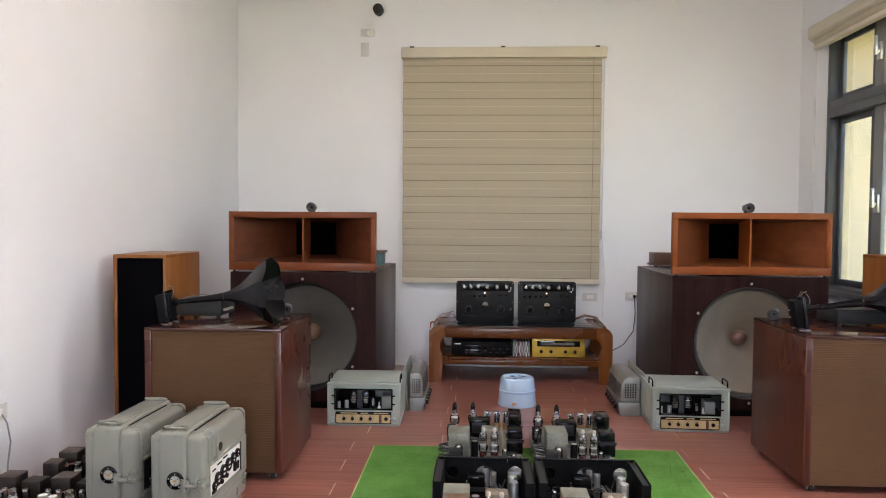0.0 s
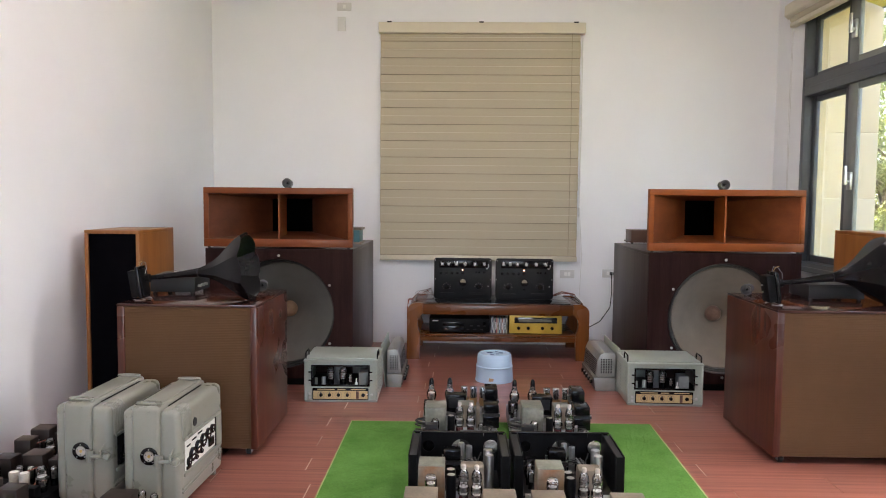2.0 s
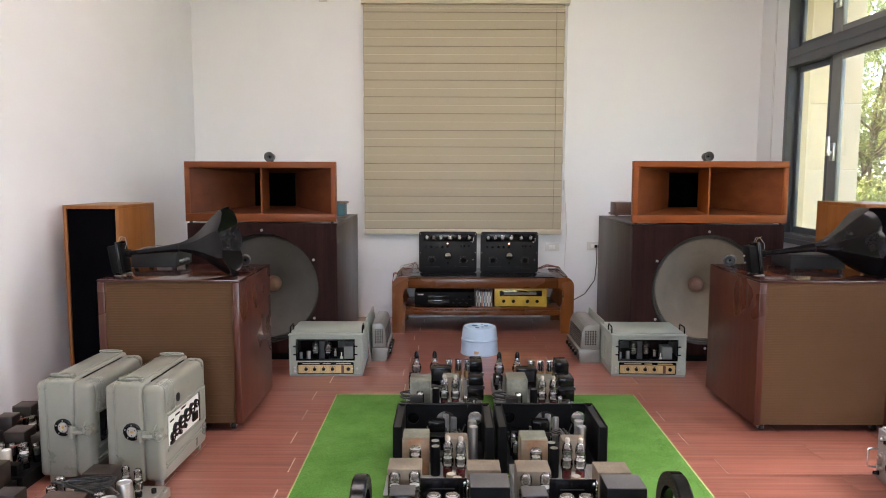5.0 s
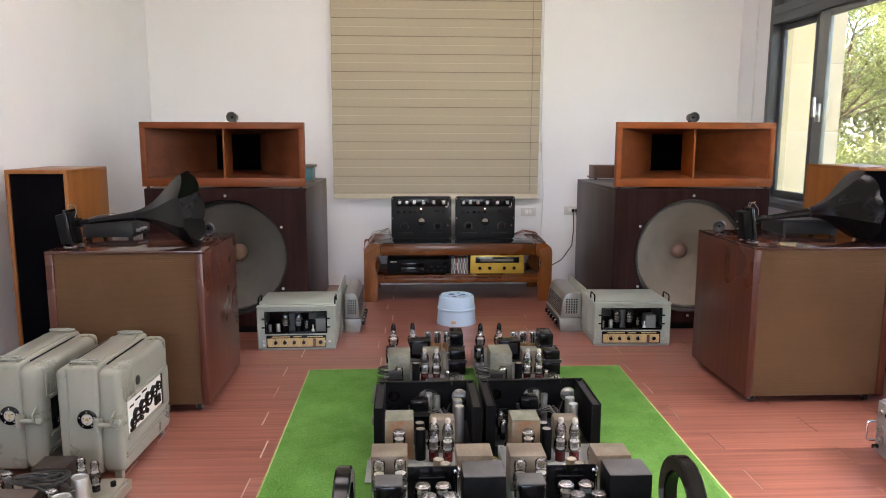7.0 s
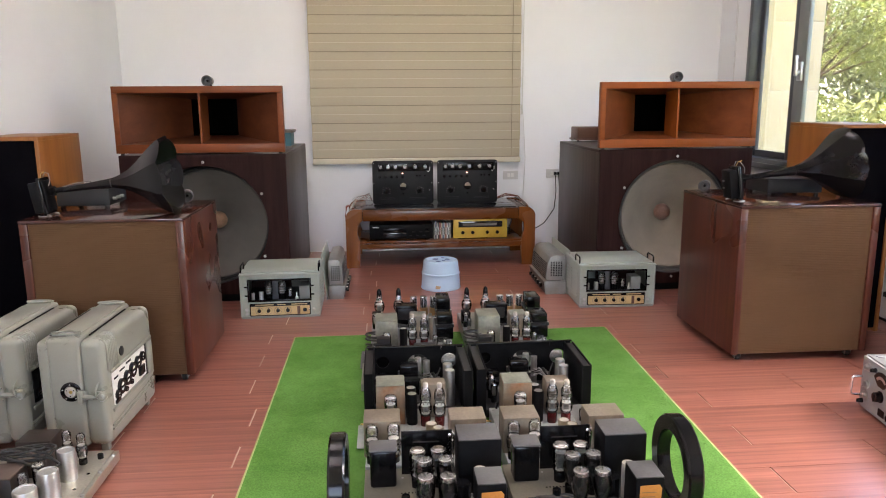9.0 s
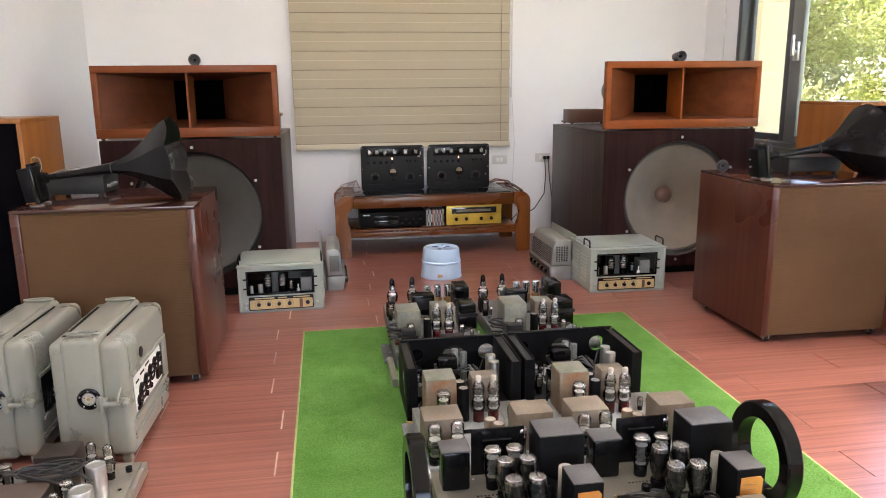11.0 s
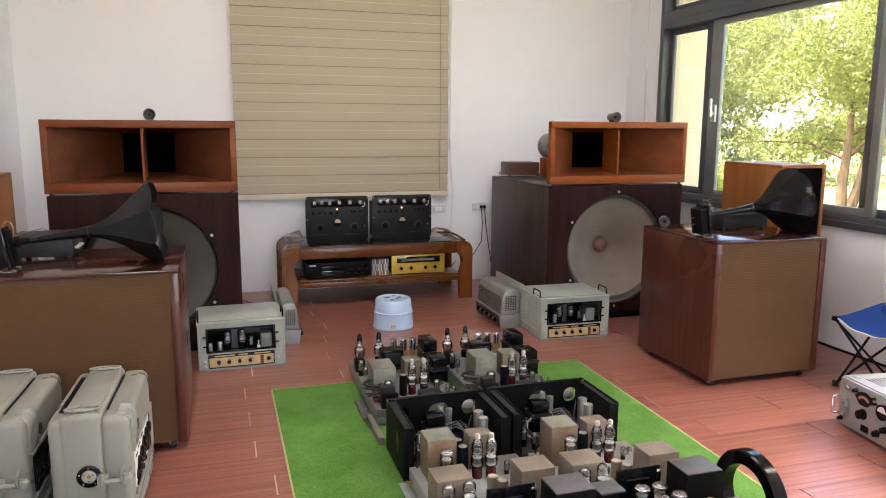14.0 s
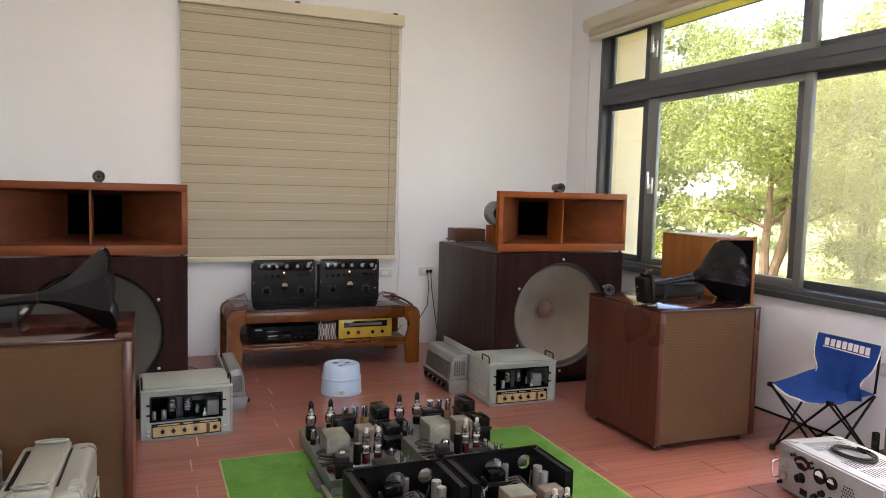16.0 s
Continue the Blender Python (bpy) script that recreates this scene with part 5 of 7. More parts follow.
# ---- grey carrying cases ----
def carry_case(m, label, panel):
    w, d, h, z0 = 0.242, 0.484, 0.449, 0.026
    t = thing("equipment_case", m, label, "equipment case", group="equipment cases")
    part("shell", Build().box(-w, -w * 0.78, 0, d, z0, h - 0.012, 0.022, 5), M_case, t)
    part("middle_band", Build().box(-w * 0.85, -w * 0.335, -0.003, d + 0.003, z0 - 0.002, h, 0.018, 4), M_case, t)
    part("cover", Build().box(-w * 0.38, 0, 0, d, z0, h - 0.012, 0.028, 5), M_case, t)
    part("top_strap", Build().box(-w * 0.79, -w * 0.39, 0.03, d - 0.03, h - 0.002, h + 0.004, 0.002), M_case, t)
    for s in (-w * 0.865, -w * 0.305):
        part("slot", Build().box(s - (0.010 if s < -w * 0.6 else 0.003), s + (0.006 if s < -w * 0.6 else 0.002), 0.070, d - 0.07, h - 0.016, h - 0.0095), M_black_m, t)
    for yy in (0.038, d - 0.036):
        cx = -w * 0.59
        part("handle_end", Build().tube([(cx + 0.052 * math.cos(a), yy + 0.017 * math.sin(a), h + 0.009) for a in [2 * math.pi * k / 24 for k in range(24)]], 0.0042, 8, closed=True), M_case, t)
        part("handle_pad", Build().prism([(cx + 0.030 * math.cos(2 * math.pi * k / 16), yy + 0.010 * math.sin(2 * math.pi * k / 16)) for k in range(16)], 'z', h + 0.0042, h + 0.008), M_sage_d, t)
    dl = part("round_socket", Build().lathe([(0.037, 0.0), (0.037, -0.004), (0.034, -0.006), (0.024, -0.006), (0.023, -0.003)], (-w * 0.53, -0.003, 0.245), 'y', 32), M_black, t, "black ringed round socket")
    part("socket_face", Build().lathe([(0.020, -0.0035), (0.019, -0.007), (0.014, -0.0075), (0.009, -0.005), (0.008, -0.003), (0, -0.003)], (-w * 0.53, -0.003, 0.245), 'y', 24), M_card, dl)
    part("socket_core", Build().cyl((-w * 0.53, -0.0085, 0.245), 0.0062, 0.0025, 'y', 14), M_brass, dl)
    for k in range(3):
        a = radians(30 + 120 * k)
        part("socket_hole", Build().cyl((-w * 0.53 + 0.0145 * math.cos(a), -0.0112, 0.245 + 0.0145 * math.sin(a)), 0.0022, 0.001, 'y', 8), M_black_m, dl)
    for k in range(5):
        a = radians(90 + 72 * k)
        part("socket_screw", Build().lathe([(0.003, -0.006), (0.0025, -0.008), (0, -0.0085)], (-w * 0.53 + 0.029 * math.cos(a), -0.003, 0.245 + 0.029 * math.sin(a)), 'y', 8), M_steel, dl)
    lt = part("latch", Build().box(-w * 0.430, -w * 0.285, -0.020, 0.0, 0.208, 0.250, 0.005).cyl((-w * 0.365, -0.016, 0.203), 0.010, 0.052, 'z', 12, bev=0.002)
              .tube([(-w * 0.33, -0.018, 0.229), (-w * 0.20, -0.020, 0.229), (-w * 0.09, -0.016, 0.229)], 0.0085, 10).box(-w * 0.16, -w * 0.02, -0.016, 0.0, 0.213, 0.247, 0.006), M_case, t)
    part("latch_gap", Build().box(-w * 0.395, -w * 0.315, -0.0206, -0.0196, 0.226, 0.232), M_black_m, lt)
    part("latch_pin", Build().lathe([(0.017, 0), (0.017, -0.012), (0.013, -0.018), (0.006, -0.020), (0, -0.018)], (-w * 0.050, -0.010, 0.229), 'y', 16), M_case, lt)
    part("latch_lever", Build().tube([(-w * 0.13, -0.022, 0.232), (-w * 0.13, -0.030, 0.252), (-w * 0.10, -0.026, 0.272), (-w * 0.08, -0.016, 0.284)], [0.0050, 0.0044, 0.0038, 0.0030], 8), M_case, lt)
    for k in range(7):
        yy = 0.026 + k * 0.0135
        part("louvre", Build().tube([(-0.040, yy, h - 0.0125), (-0.022, yy, h - 0.013), (-0.009, yy, h - 0.0185), (0.0012, yy, h - 0.034), (0.0022, yy, h - 0.060), (0.0022, yy, h - 0.130), (-0.001, yy, h - 0.138)], 0.0048, 8), M_case, t)
    # recessed control panel in the cover's side
    part("side_frame", Build().box(-0.001, 0.008, 0.034, d - 0.03, 0.298, 0.312, 0.003).box(-0.001, 0.008, 0.034, d - 0.03, 0.146, 0.160, 0.003).box(-0.001, 0.008, d - 0.092, d - 0.03, 0.1605, 0.2975, 0.003), M_case, t)
    pn = part("control_panel", Build().box(0.0003, 0.003, 0.048, d - 0.105, 0.168, 0.292), panel, t, "panel crowded with black controls")
    # Raised black strip drawn for the shade beside the panel.
    part("panel_shadow_gap", Build().box(0.0003, 0.0045, d - 0.1045, d - 0.0925, 0.162, 0.296), M_black_m, t)
    for k, (u, v, r) in enumerate(((0.075, 0.200, 0.018), (0.112, 0.218, 0.030), (0.172, 0.229, 0.030), (0.230, 0.240, 0.030), (0.288, 0.250, 0.026), (0.338, 0.258, 0.020), (0.150, 0.192, 0.011), (0.205, 0.200, 0.011))):
        part("knob", Build().lathe([(r, 0.0), (r, 0.009), (r * 0.86, 0.012), (r * 0.62, 0.012), (r * 0.60, 0.007), (0, 0.007)], (0.003, u, v), 'x', 20), M_black, pn)
        part("knob_cap", Build().cyl((0.0102, u, v), r * 0.55, 0.0012, 'x', 16), M_white_print, pn)
        part("knob_grip", Build().box(0.0115, 0.016, u - r * 0.62, u + r * 0.62, v - r * 0.14, v + r * 0.14, 0.002), M_black, pn)
    for u0, u1, v in ((0.060, 0.10, 0.262), (0.115, 0.165, 0.272), (0.18, 0.23, 0.279)):
        part("lettering_bar", Build().box(0.003, 0.0036, u0, u1, v, v + 0.008), M_black_m, pn)
    part("switch_box", Build().box(0.003, 0.012, 0.295, 0.350, 0.185, 0.222, 0.002), M_black, pn)
    part("switch_box", Build().box(0.003, 0.010, 0.052, 0.095, 0.170, 0.184, 0.002), M_black, pn)
    part("badge", Build().cyl((0.0, 0.155, 0.345), 0.019, 0.003, 'x', 20), M_charcoal, t)
    for zz in (0.085, 0.100):
        part("rib", Build().tube([(0.0, 0.02, zz), (0.001, d * 0.5, zz + 0.012), (0.0, d - 0.02, zz + 0.02)], 0.005, 6), M_case, t)
    for fx in (-w * 0.8, -w * 0.15):
        for fy in (0.03, d - 0.04):
            part("foot", Build().box(fx - 0.014, fx + 0.014, fy - 0.014, fy + 0.014, 0.0, z0 + 0.006, 0.003), M_case, t)
    return t


carry_case(pose(-1.319, 3.362, 0, 0, 0, -2), "light grey hammered metal equipment case standing upright", M_white_print)
carry_case(pose(-1.628, 3.412, 0, 0, 0, -2), "light grey hammered equipment case beside its twin", M_black_m)

# ---- green mat ----
mat = thing("turf_mat", pose(0, 0, 0), "rectangular green artificial turf mat on the floor", "mat")
part("turf_sheet", Build().prism([(-0.796, 4.640), (0.944, 4.658), (0.88, 1.55), (-0.785, 1.55)], 'z', 0.0004, 0.010), M_turf, mat)
part("edge", Build().prism([(-0.804, 4.641), (-0.797, 4.641), (-0.786, 1.55), (-0.793, 1.55)], 'z', 0.0004, 0.0085), M_turf_edge, mat)
part("edge", Build().prism([(0.945, 4.658), (0.953, 4.658), (0.889, 1.55), (0.881, 1.55)], 'z', 0.0004, 0.0085), M_turf_edge, mat)
part("edge", Build().prism([(-0.804, 4.6415), (0.952, 4.6595), (0.952, 4.667), (-0.804, 4.649)], 'z', 0.0004, 0.0085), M_turf_edge, mat)
rt = np.random.RandomState(4)
nb = 90000
bx, by = rt.uniform(-0.78, 0.90, nb), 4.62 - 2.6 * rt.uniform(0, 1, nb)
ba, bh, bl_ = rt.uniform(0, 2 * np.pi, nb), rt.uniform(0.0015, 0.0055, nb), rt.uniform(0, 2 * np.pi, nb)
vv = np.zeros((nb, 3, 3))
vv[:, 0] = np.stack([bx + 0.0011 * np.cos(ba), by + 0.0011 * np.sin(ba), np.full(nb, 0.0090)], 1)
vv[:, 1] = np.stack([bx - 0.0011 * np.cos(ba), by - 0.0011 * np.sin(ba), np.full(nb, 0.0090)], 1)
vv[:, 2] = np.stack([bx + 0.005 * np.cos(bl_), by + 0.005 * np.sin(bl_), 0.0095 + bh], 1)
gm = bpy.data.meshes.new("turf_fibre")
gm.from_pydata(vv.reshape(-1, 3).tolist(), [], np.arange(nb * 3).reshape(-1, 3).tolist())
gm.materials.append(M_turf)
gb = new("turf_fibre", gm)
gb.parent = mat
tagged(gb, kind="stuff")


# ---- valve amplifiers on the mat ----
def big_valve(parent, x, y, z, h, r, kind="st", base=None):
    """A power valve. st: smoked shoulder with a silvered crown; rod: straight clear glass with a silvered crown;
    twin: two clear bulges; cap: two bulges and a white cap; tall: slim with a black cap."""
    base = base or M_black
    hb = h * {"st": 0.24, "rod": 0.24, "twin": 0.16, "cap": 0.23, "tall": 0.2}[kind]
    at = (x, y, z)
    b = part("valve", Build().lathe([(0, 0), (r * 0.74, 0), (r * 0.76, hb * 0.9), (r * 0.68, hb), (0, hb)], at, 'z', 18), base, parent)
    crown = None
    if kind == "st":
        pr = [(r * 0.58, hb + 0.0004), (r * 0.64, hb + h * 0.06), (r * 0.80, h * 0.42), (r * 0.98, h * 0.58), (r, h * 0.66), (r * 0.97, h * 0.74), (r * 0.87, h * 0.82), (r * 0.84, h * 0.90), (r * 0.81, h * 0.945), (r * 0.55, h * 0.985), (0, h * 0.995)]
        crown = [(r * 0.835, h * 0.865), (r * 0.82, h * 0.915), (r * 0.77, h * 0.955), (r * 0.50, h * 0.978), (0, h * 0.986)]
    elif kind == "rod":
        pr = [(r * 0.66, hb + 0.0004), (r * 0.90, hb + h * 0.05), (r * 0.95, h * 0.50), (r, h * 0.82), (r * 0.95, h * 0.92), (r * 0.7, h * 0.975), (0, h * 0.99)]
        crown = [(r * 0.97, h * 0.88), (r * 0.93, h * 0.935), (r * 0.67, h * 0.97), (0, h * 0.982)]
    elif kind == "twin":
        pr = [(r * 0.60, hb + 0.0004), (r * 0.85, hb + h * 0.10), (r, h * 0.42), (r, h * 0.54), (r * 0.75, h * 0.64), (r * 0.72, h * 0.70), (r * 0.84, h * 0.80), (r * 0.80, h * 0.90), (r * 0.50, h * 0.97), (0, h * 0.99)]
        crown = [(r * 0.60, h * 0.945), (r * 0.40, h * 0.970), (0, h * 0.982)]
    elif kind == "cap":
        pr = [(r * 0.62, hb + 0.0004), (r * 0.90, hb + h * 0.05), (r, h * 0.36), (r * 0.96, h * 0.44), (r * 0.70, h * 0.52), (r * 0.66, h * 0.55), (r * 0.82, h * 0.61), (r * 0.86, h * 0.69), (r * 0.76, h * 0.78), (r * 0.5, h * 0.86), (r * 0.34, h * 0.885), (0, h * 0.89)]
    else:
        pr = [(r * 0.5, hb + 0.0004), (r * 0.85, hb + h * 0.12), (r, h * 0.42), (r * 0.92, h * 0.52), (r * 0.55, h * 0.64), (r * 0.45, h * 0.80), (r * 0.3, h * 0.88), (0, h * 0.89)]
    part("bulb", Build().lathe(pr, at, 'z', 22), M_bulb, b)
    if crown:
        part("getter", Build().lathe(crown, at, 'z', 20), M_getter, b)
    if kind == "st":
        part("smoked_lining", Build().lathe([(r * 0.54, hb + h * 0.01), (r * 0.60, hb + h * 0.07), (r * 0.76, h * 0.42), (r * 0.94, h * 0.58), (r * 0.96, h * 0.66), (r * 0.93, h * 0.74), (r * 0.83, h * 0.82), (r * 0.80, h * 0.895)], at, 'z', 20), M_smoke, b)
        part("pip", Build().lathe([(0.0042, h * 0.985), (0.0030, h * 1.01), (0, h * 1.03)], at, 'z', 8), M_slate, b)
    else:
        zt = {"rod": 0.74, "twin": 0.60, "cap": 0.46, "tall": 0.50}[kind]
        part("plates", Build().box(x - r * 0.42, x + r * 0.42, y - r * 0.22, y + r * 0.22, z + hb + h * 0.08, z + h * (zt - 0.05), 0.001)
             .cyl((x - r * 0.3, y, z + hb + h * 0.02), 0.0012, h * (zt - 0.2), 'z', 6).cyl((x + r * 0.3, y, z + hb + h * 0.02), 0.0012, h * (zt - 0.2), 'z', 6), M_plate, b)
        part("mica_spacer", Build().cyl((x, y, z + h * zt + 0.0004), r * 0.70, 0.0012, 'z', 16).cyl((x, y, z + hb + h * 0.045), r * 0.60, 0.0012, 'z', 16), M_ceramic, b)
    if kind in ("cap", "twin", "tall"):
        q = {"cap": (0.71, 0.60, 0.69), "twin": (0.93, 0.455, 0.53), "tall": (0.5, 0.64, 0.70)}[kind]
        part("getter", Build().lathe([(r * q[0], h * q[1]), (r * (q[0] + 0.025), h * q[2]), (r * q[0] * 0.8, h * q[2] + 0.001)], at, 'z', 16), M_getter, b)
    if kind == "cap":
        part("top_cap", Build().lathe([(0, h * 0.885), (r * 0.36, h * 0.885), (r * 0.41, h * 0.92), (r * 0.38, h * 0.975), (r * 0.25, h * 0.995), (0, h)], at, 'z', 14), M_card, b)
    if kind == "tall":
        part("top_cap", Build().lathe([(0, h * 0.76), (r * 0.44, h * 0.76), (r * 0.47, h * 0.82), (r * 0.40, h * 0.92), (r * 0.22, h * 0.985), (0, h)], at, 'z', 14), M_black, b)
    return b


def can(parent, x0, x1, y0, y1, z0, z1, body, name="transformer", lid=None, bev=0.003):
    p = part(name, Build().box(x0, x1, y0, y1, z0, z1 - (0.002 if lid else 0), bev), body, parent)
    if lid:
        part("lid", Build().box(x0 + 0.001, x1 - 0.001, y0 + 0.001, y1 - 0.001, z1 - 0.002 + 0.0004, z1 + 0.002, 0.0015), lid, p)
    return p


def lamination(parent, x0, x1, y0, y1, z0, z1):
    """A black transformer: laminated core with domed covers."""
    zm = z0 + (z1 - z0) * 0.56
    p = part("transformer", Build().box(x0, x1, y0, y1, z0, zm - 0.008, 0.005), M_black, parent)
    core = Build()
    for k in range(5):
        core.box(x0 - 0.004, x1 + 0.004, y0 - 0.003, y1 + 0.003, zm - 0.0075 + 0.0032 * k, zm - 0.0048 + 0.0032 * k)
    part("core", core, M_charcoal, p)
    part("cover", Build().box(x0 + 0.003, x1 - 0.003, y0 + 0.003, y1 - 0.003, zm + 0.009, z1, 0.007, 2), M_black, p)
    for u, v in ((x0, y0), (x1, y0), (x0, y1), (x1, y1)):
        part("core_bolt", Build().lathe([(0.004, 0), (0.004, 0.004), (0, 0.005)], (u, v, zm + 0.0085), 'z', 8), M_steel, p)
    return p


def coil(parent, x, y, z, r, turns, material, wire=0.0035, seed=1, flat=0.55, name="cable"):
    rr = random.Random(seed)
    pts = []
    n = 26 * turns
    for k in range(n):
        a = 2 * math.pi * k / 26
        q = r * (1 + 0.12 * math.sin(a * 0.37 + seed) + 0.05 * rr.uniform(-1, 1))
        turn = k // 26
        dx, dy = 0.10 * r * math.sin(turn * 2.4 + seed), 0.10 * r * math.cos(turn * 1.7 + seed)
        pts.append((x + dx + q * math.cos(a), y + dy + q * flat * math.sin(a + 0.25 * math.sin(turn * 3.1 + seed)), z + 0.004 * (k / 26) + 0.16 * r * (1 + math.sin(a + 1.3 * seed + 0.8 * turn))))
    return part(name, Build().tube(pts, wire, 6), material, parent)


def screws(parent, pts, z):
    for x, y in pts:
        part("screw", Build().lathe([(0.004, 0), (0.0035, 0.002), (0, 0.003)], (x, y, z), 'z', 8), M_steel, parent)


Z0, ZD = 0.0175, 0.085


def amp_rectifier(m, label, dx=0.0, top=0.212):
    """Far unit: long grey chassis with tall rectifiers, can, capped power valves and black transformers."""
    t = thing("valve_amplifier", m, label, "amplifier", group="far valve amplifiers")
    part("chassis", Build().box(-0.375, 0.035, 4.03, 4.79, Z0, ZD, 0.003), M_slate_l, t)
    part("side_flange", Build().box(-0.425, -0.376, 4.10, 4.34, Z0, 0.022, 0.001), M_slate, t)
    part("side_rail", Build().box(-0.412, -0.388, 3.82, 4.09, Z0, 0.050, 0.002), M_olive, t)
    screws(t, ((-0.41, 4.13), (-0.41, 4.31), (-0.39, 4.22)), 0.022)
    big_valve(t, -0.333, 4.680, ZD, 0.178, 0.030, "tall")
    big_valve(t, -0.226, 4.690, ZD, 0.178, 0.030, "tall")
    can(t, -0.350 + dx, -0.240 + dx, 4.225, 4.375, ZD, top, M_can_green, lid=M_can_green)
    big_valve(t, -0.168 + dx, 4.200, ZD, 0.172, 0.025, "cap", M_red_base)
    big_valve(t, -0.110 + dx, 4.195, ZD, 0.172, 0.025, "cap", M_red_base)
    capacitor(t, -0.212 + dx, 4.195, ZD, 0.185, 0.019, M_black_m, M_steel)
    can(t, -0.175 + dx, -0.090 + dx, 4.31, 4.40, ZD, 0.208, M_can_beige, lid=M_can_green)
    can(t, -0.078, -0.060, 4.30, 4.38, ZD, 0.205, M_can_beige, "terminal_block")
    lamination(t, -0.040, 0.045, 4.30, 4.42, ZD, 0.212)
    lamination(t, -0.028, 0.050, 4.50, 4.64, ZD, 0.245)
    can(t, -0.245, -0.130, 4.52, 4.60, ZD, 0.205, M_black, bev=0.006)
    part("transformer_window", Build().box(-0.230, -0.145, 4.517, 4.5195, 0.130, 0.190, 0.001), M_charcoal, t)
    for k, x in enumerate((-0.140, -0.085, -0.030)):
        capacitor(t, x, 4.715, ZD, 0.203, 0.0205, M_chrome, M_chrome)
        part("capacitor_clamp", Build().lathe([(0.021, 0), (0.0235, 0.001), (0.0235, 0.045), (0.021, 0.046)], (x, 4.715, ZD + 0.01), 'z', 18), M_kraft, t)
    small_valve(t, -0.295 + dx, 4.160, ZD, 0.095, 0.021, M_chrome)
    can(t, -0.350, -0.272, 4.040, 4.072, ZD, 0.150, M_black_m, "choke")
    can(t, -0.342, -0.280, 4.074, 4.125, ZD, 0.172, M_charcoal, "choke")
    can(t, -0.165, -0.062, 4.034, 4.110, ZD, 0.138, M_charcoal, "cover_box")
    part("valve_plate", Build().box(-0.060, 0.030, 4.04, 4.20, ZD + 0.0004, ZD + 0.004, 0.001), M_alu_can, t)
    small_valve(t, -0.058, 4.150, ZD + 0.004, 0.075, 0.014)
    small_valve(t, -0.015, 4.115, ZD + 0.004, 0.060, 0.010)
    small_valve(t, 0.014, 4.110, ZD + 0.004, 0.050, 0.009)
    small_valve(t, -0.355, 4.52, ZD, 0.085, 0.017)
    small_valve(t, -0.345, 4.455, ZD, 0.070, 0.012, M_steel)
    can(t, -0.372, -0.325, 4.57, 4.63, ZD, 0.150, M_black_m, "choke")
    for k in range(3):
        coil(t, -0.352, 4.17 + 0.03 * k, ZD + 0.018 + 0.014 * k, 0.042, 2, M_cable, 0.0038, k + 2)
    part("plug", Build().box(-0.372, -0.335, 4.115, 4.145, ZD + 0.006, ZD + 0.026, 0.004), M_red_base, t)
    coil(t, -0.20, 4.47, ZD + 0.010, 0.060, 3, M_cable, 0.0034, 12, 0.35)
    coil(t, -0.335, 4.09, ZD + 0.040, 0.030, 2, M_cable, 0.0034, 14, 0.8)
    coil(t, -0.02, 4.26, ZD + 0.008, 0.030, 2, M_cable, 0.0030, 15, 0.6)
    for k in range(4):
        part("terminal_post", Build().lathe([(0, 0), (0.008, 0), (0.008, 0.012), (0.004, 0.014), (0.004, 0.022), (0, 0.023)], (-0.050 + 0.024 * k, 4.058, ZD + 0.004), 'z', 10), M_chrome if k % 2 else M_ceramic, t)
    part("front_lip", Build().box(-0.375, 0.035, 4.024, 4.0295, ZD - 0.03, ZD + 0.004, 0.001), M_slate, t)
    part("slot", Build().box(-0.215, -0.185, 4.10, 4.11, ZD + 0.0002, ZD + 0.001), M_black, t)
    screws(t, ((-0.36, 4.05), (0.02, 4.22), (-0.20, 4.06), (-0.03, 4.26), (-0.25, 4.45)), ZD)
    return t


def panel_hole(b, x0, x1, z0, z1, y0, y1, cx, cz, r, n=28):
    """A rectangular plate with one round hole."""
    out, inn = [], []
    for k in range(n):
        a = 2 * math.pi * k / n
        c, s = math.cos(a), math.sin(a)
        lim = min(((x1 - cx) if c > 0 else (cx - x0)) / max(abs(c), 1e-6), ((z1 - cz) if s > 0 else (cz - z0)) / max(abs(s), 1e-6))
        out.append((cx + c * lim, cz + s * lim))
        inn.append((cx + r * c, cz + r * s))
    ring = [[b.bm.verts.new((u, y, v)) for u, v in q] for q in (out, inn) for y in (y0, y1)]
    for k in range(n):
        j = (k + 1) % n
        for q in ((ring[0][k], ring[0][j], ring[2][j], ring[2][k]), (ring[1][k], ring[3][k], ring[3][j], ring[1][j]), (ring[2][k], ring[2][j], ring[3][j], ring[3][k]), (ring[0][k], ring[1][k], ring[1][j], ring[0][j])):
            b.bm.faces.new(q)
    for px, pz in ((x0, z0), (x1, z0), (x0, z1), (x1, z1)):
        near = sorted(range(n), key=lambda k: (out[k][0] - px) ** 2 + (out[k][1] - pz) ** 2)[:2]
        for y, rg in ((y0, ring[0]), (y1, ring[1])):
            b.bm.faces.new((b.bm.verts.new((px, y, pz)), rg[near[0]], rg[near[1]]))


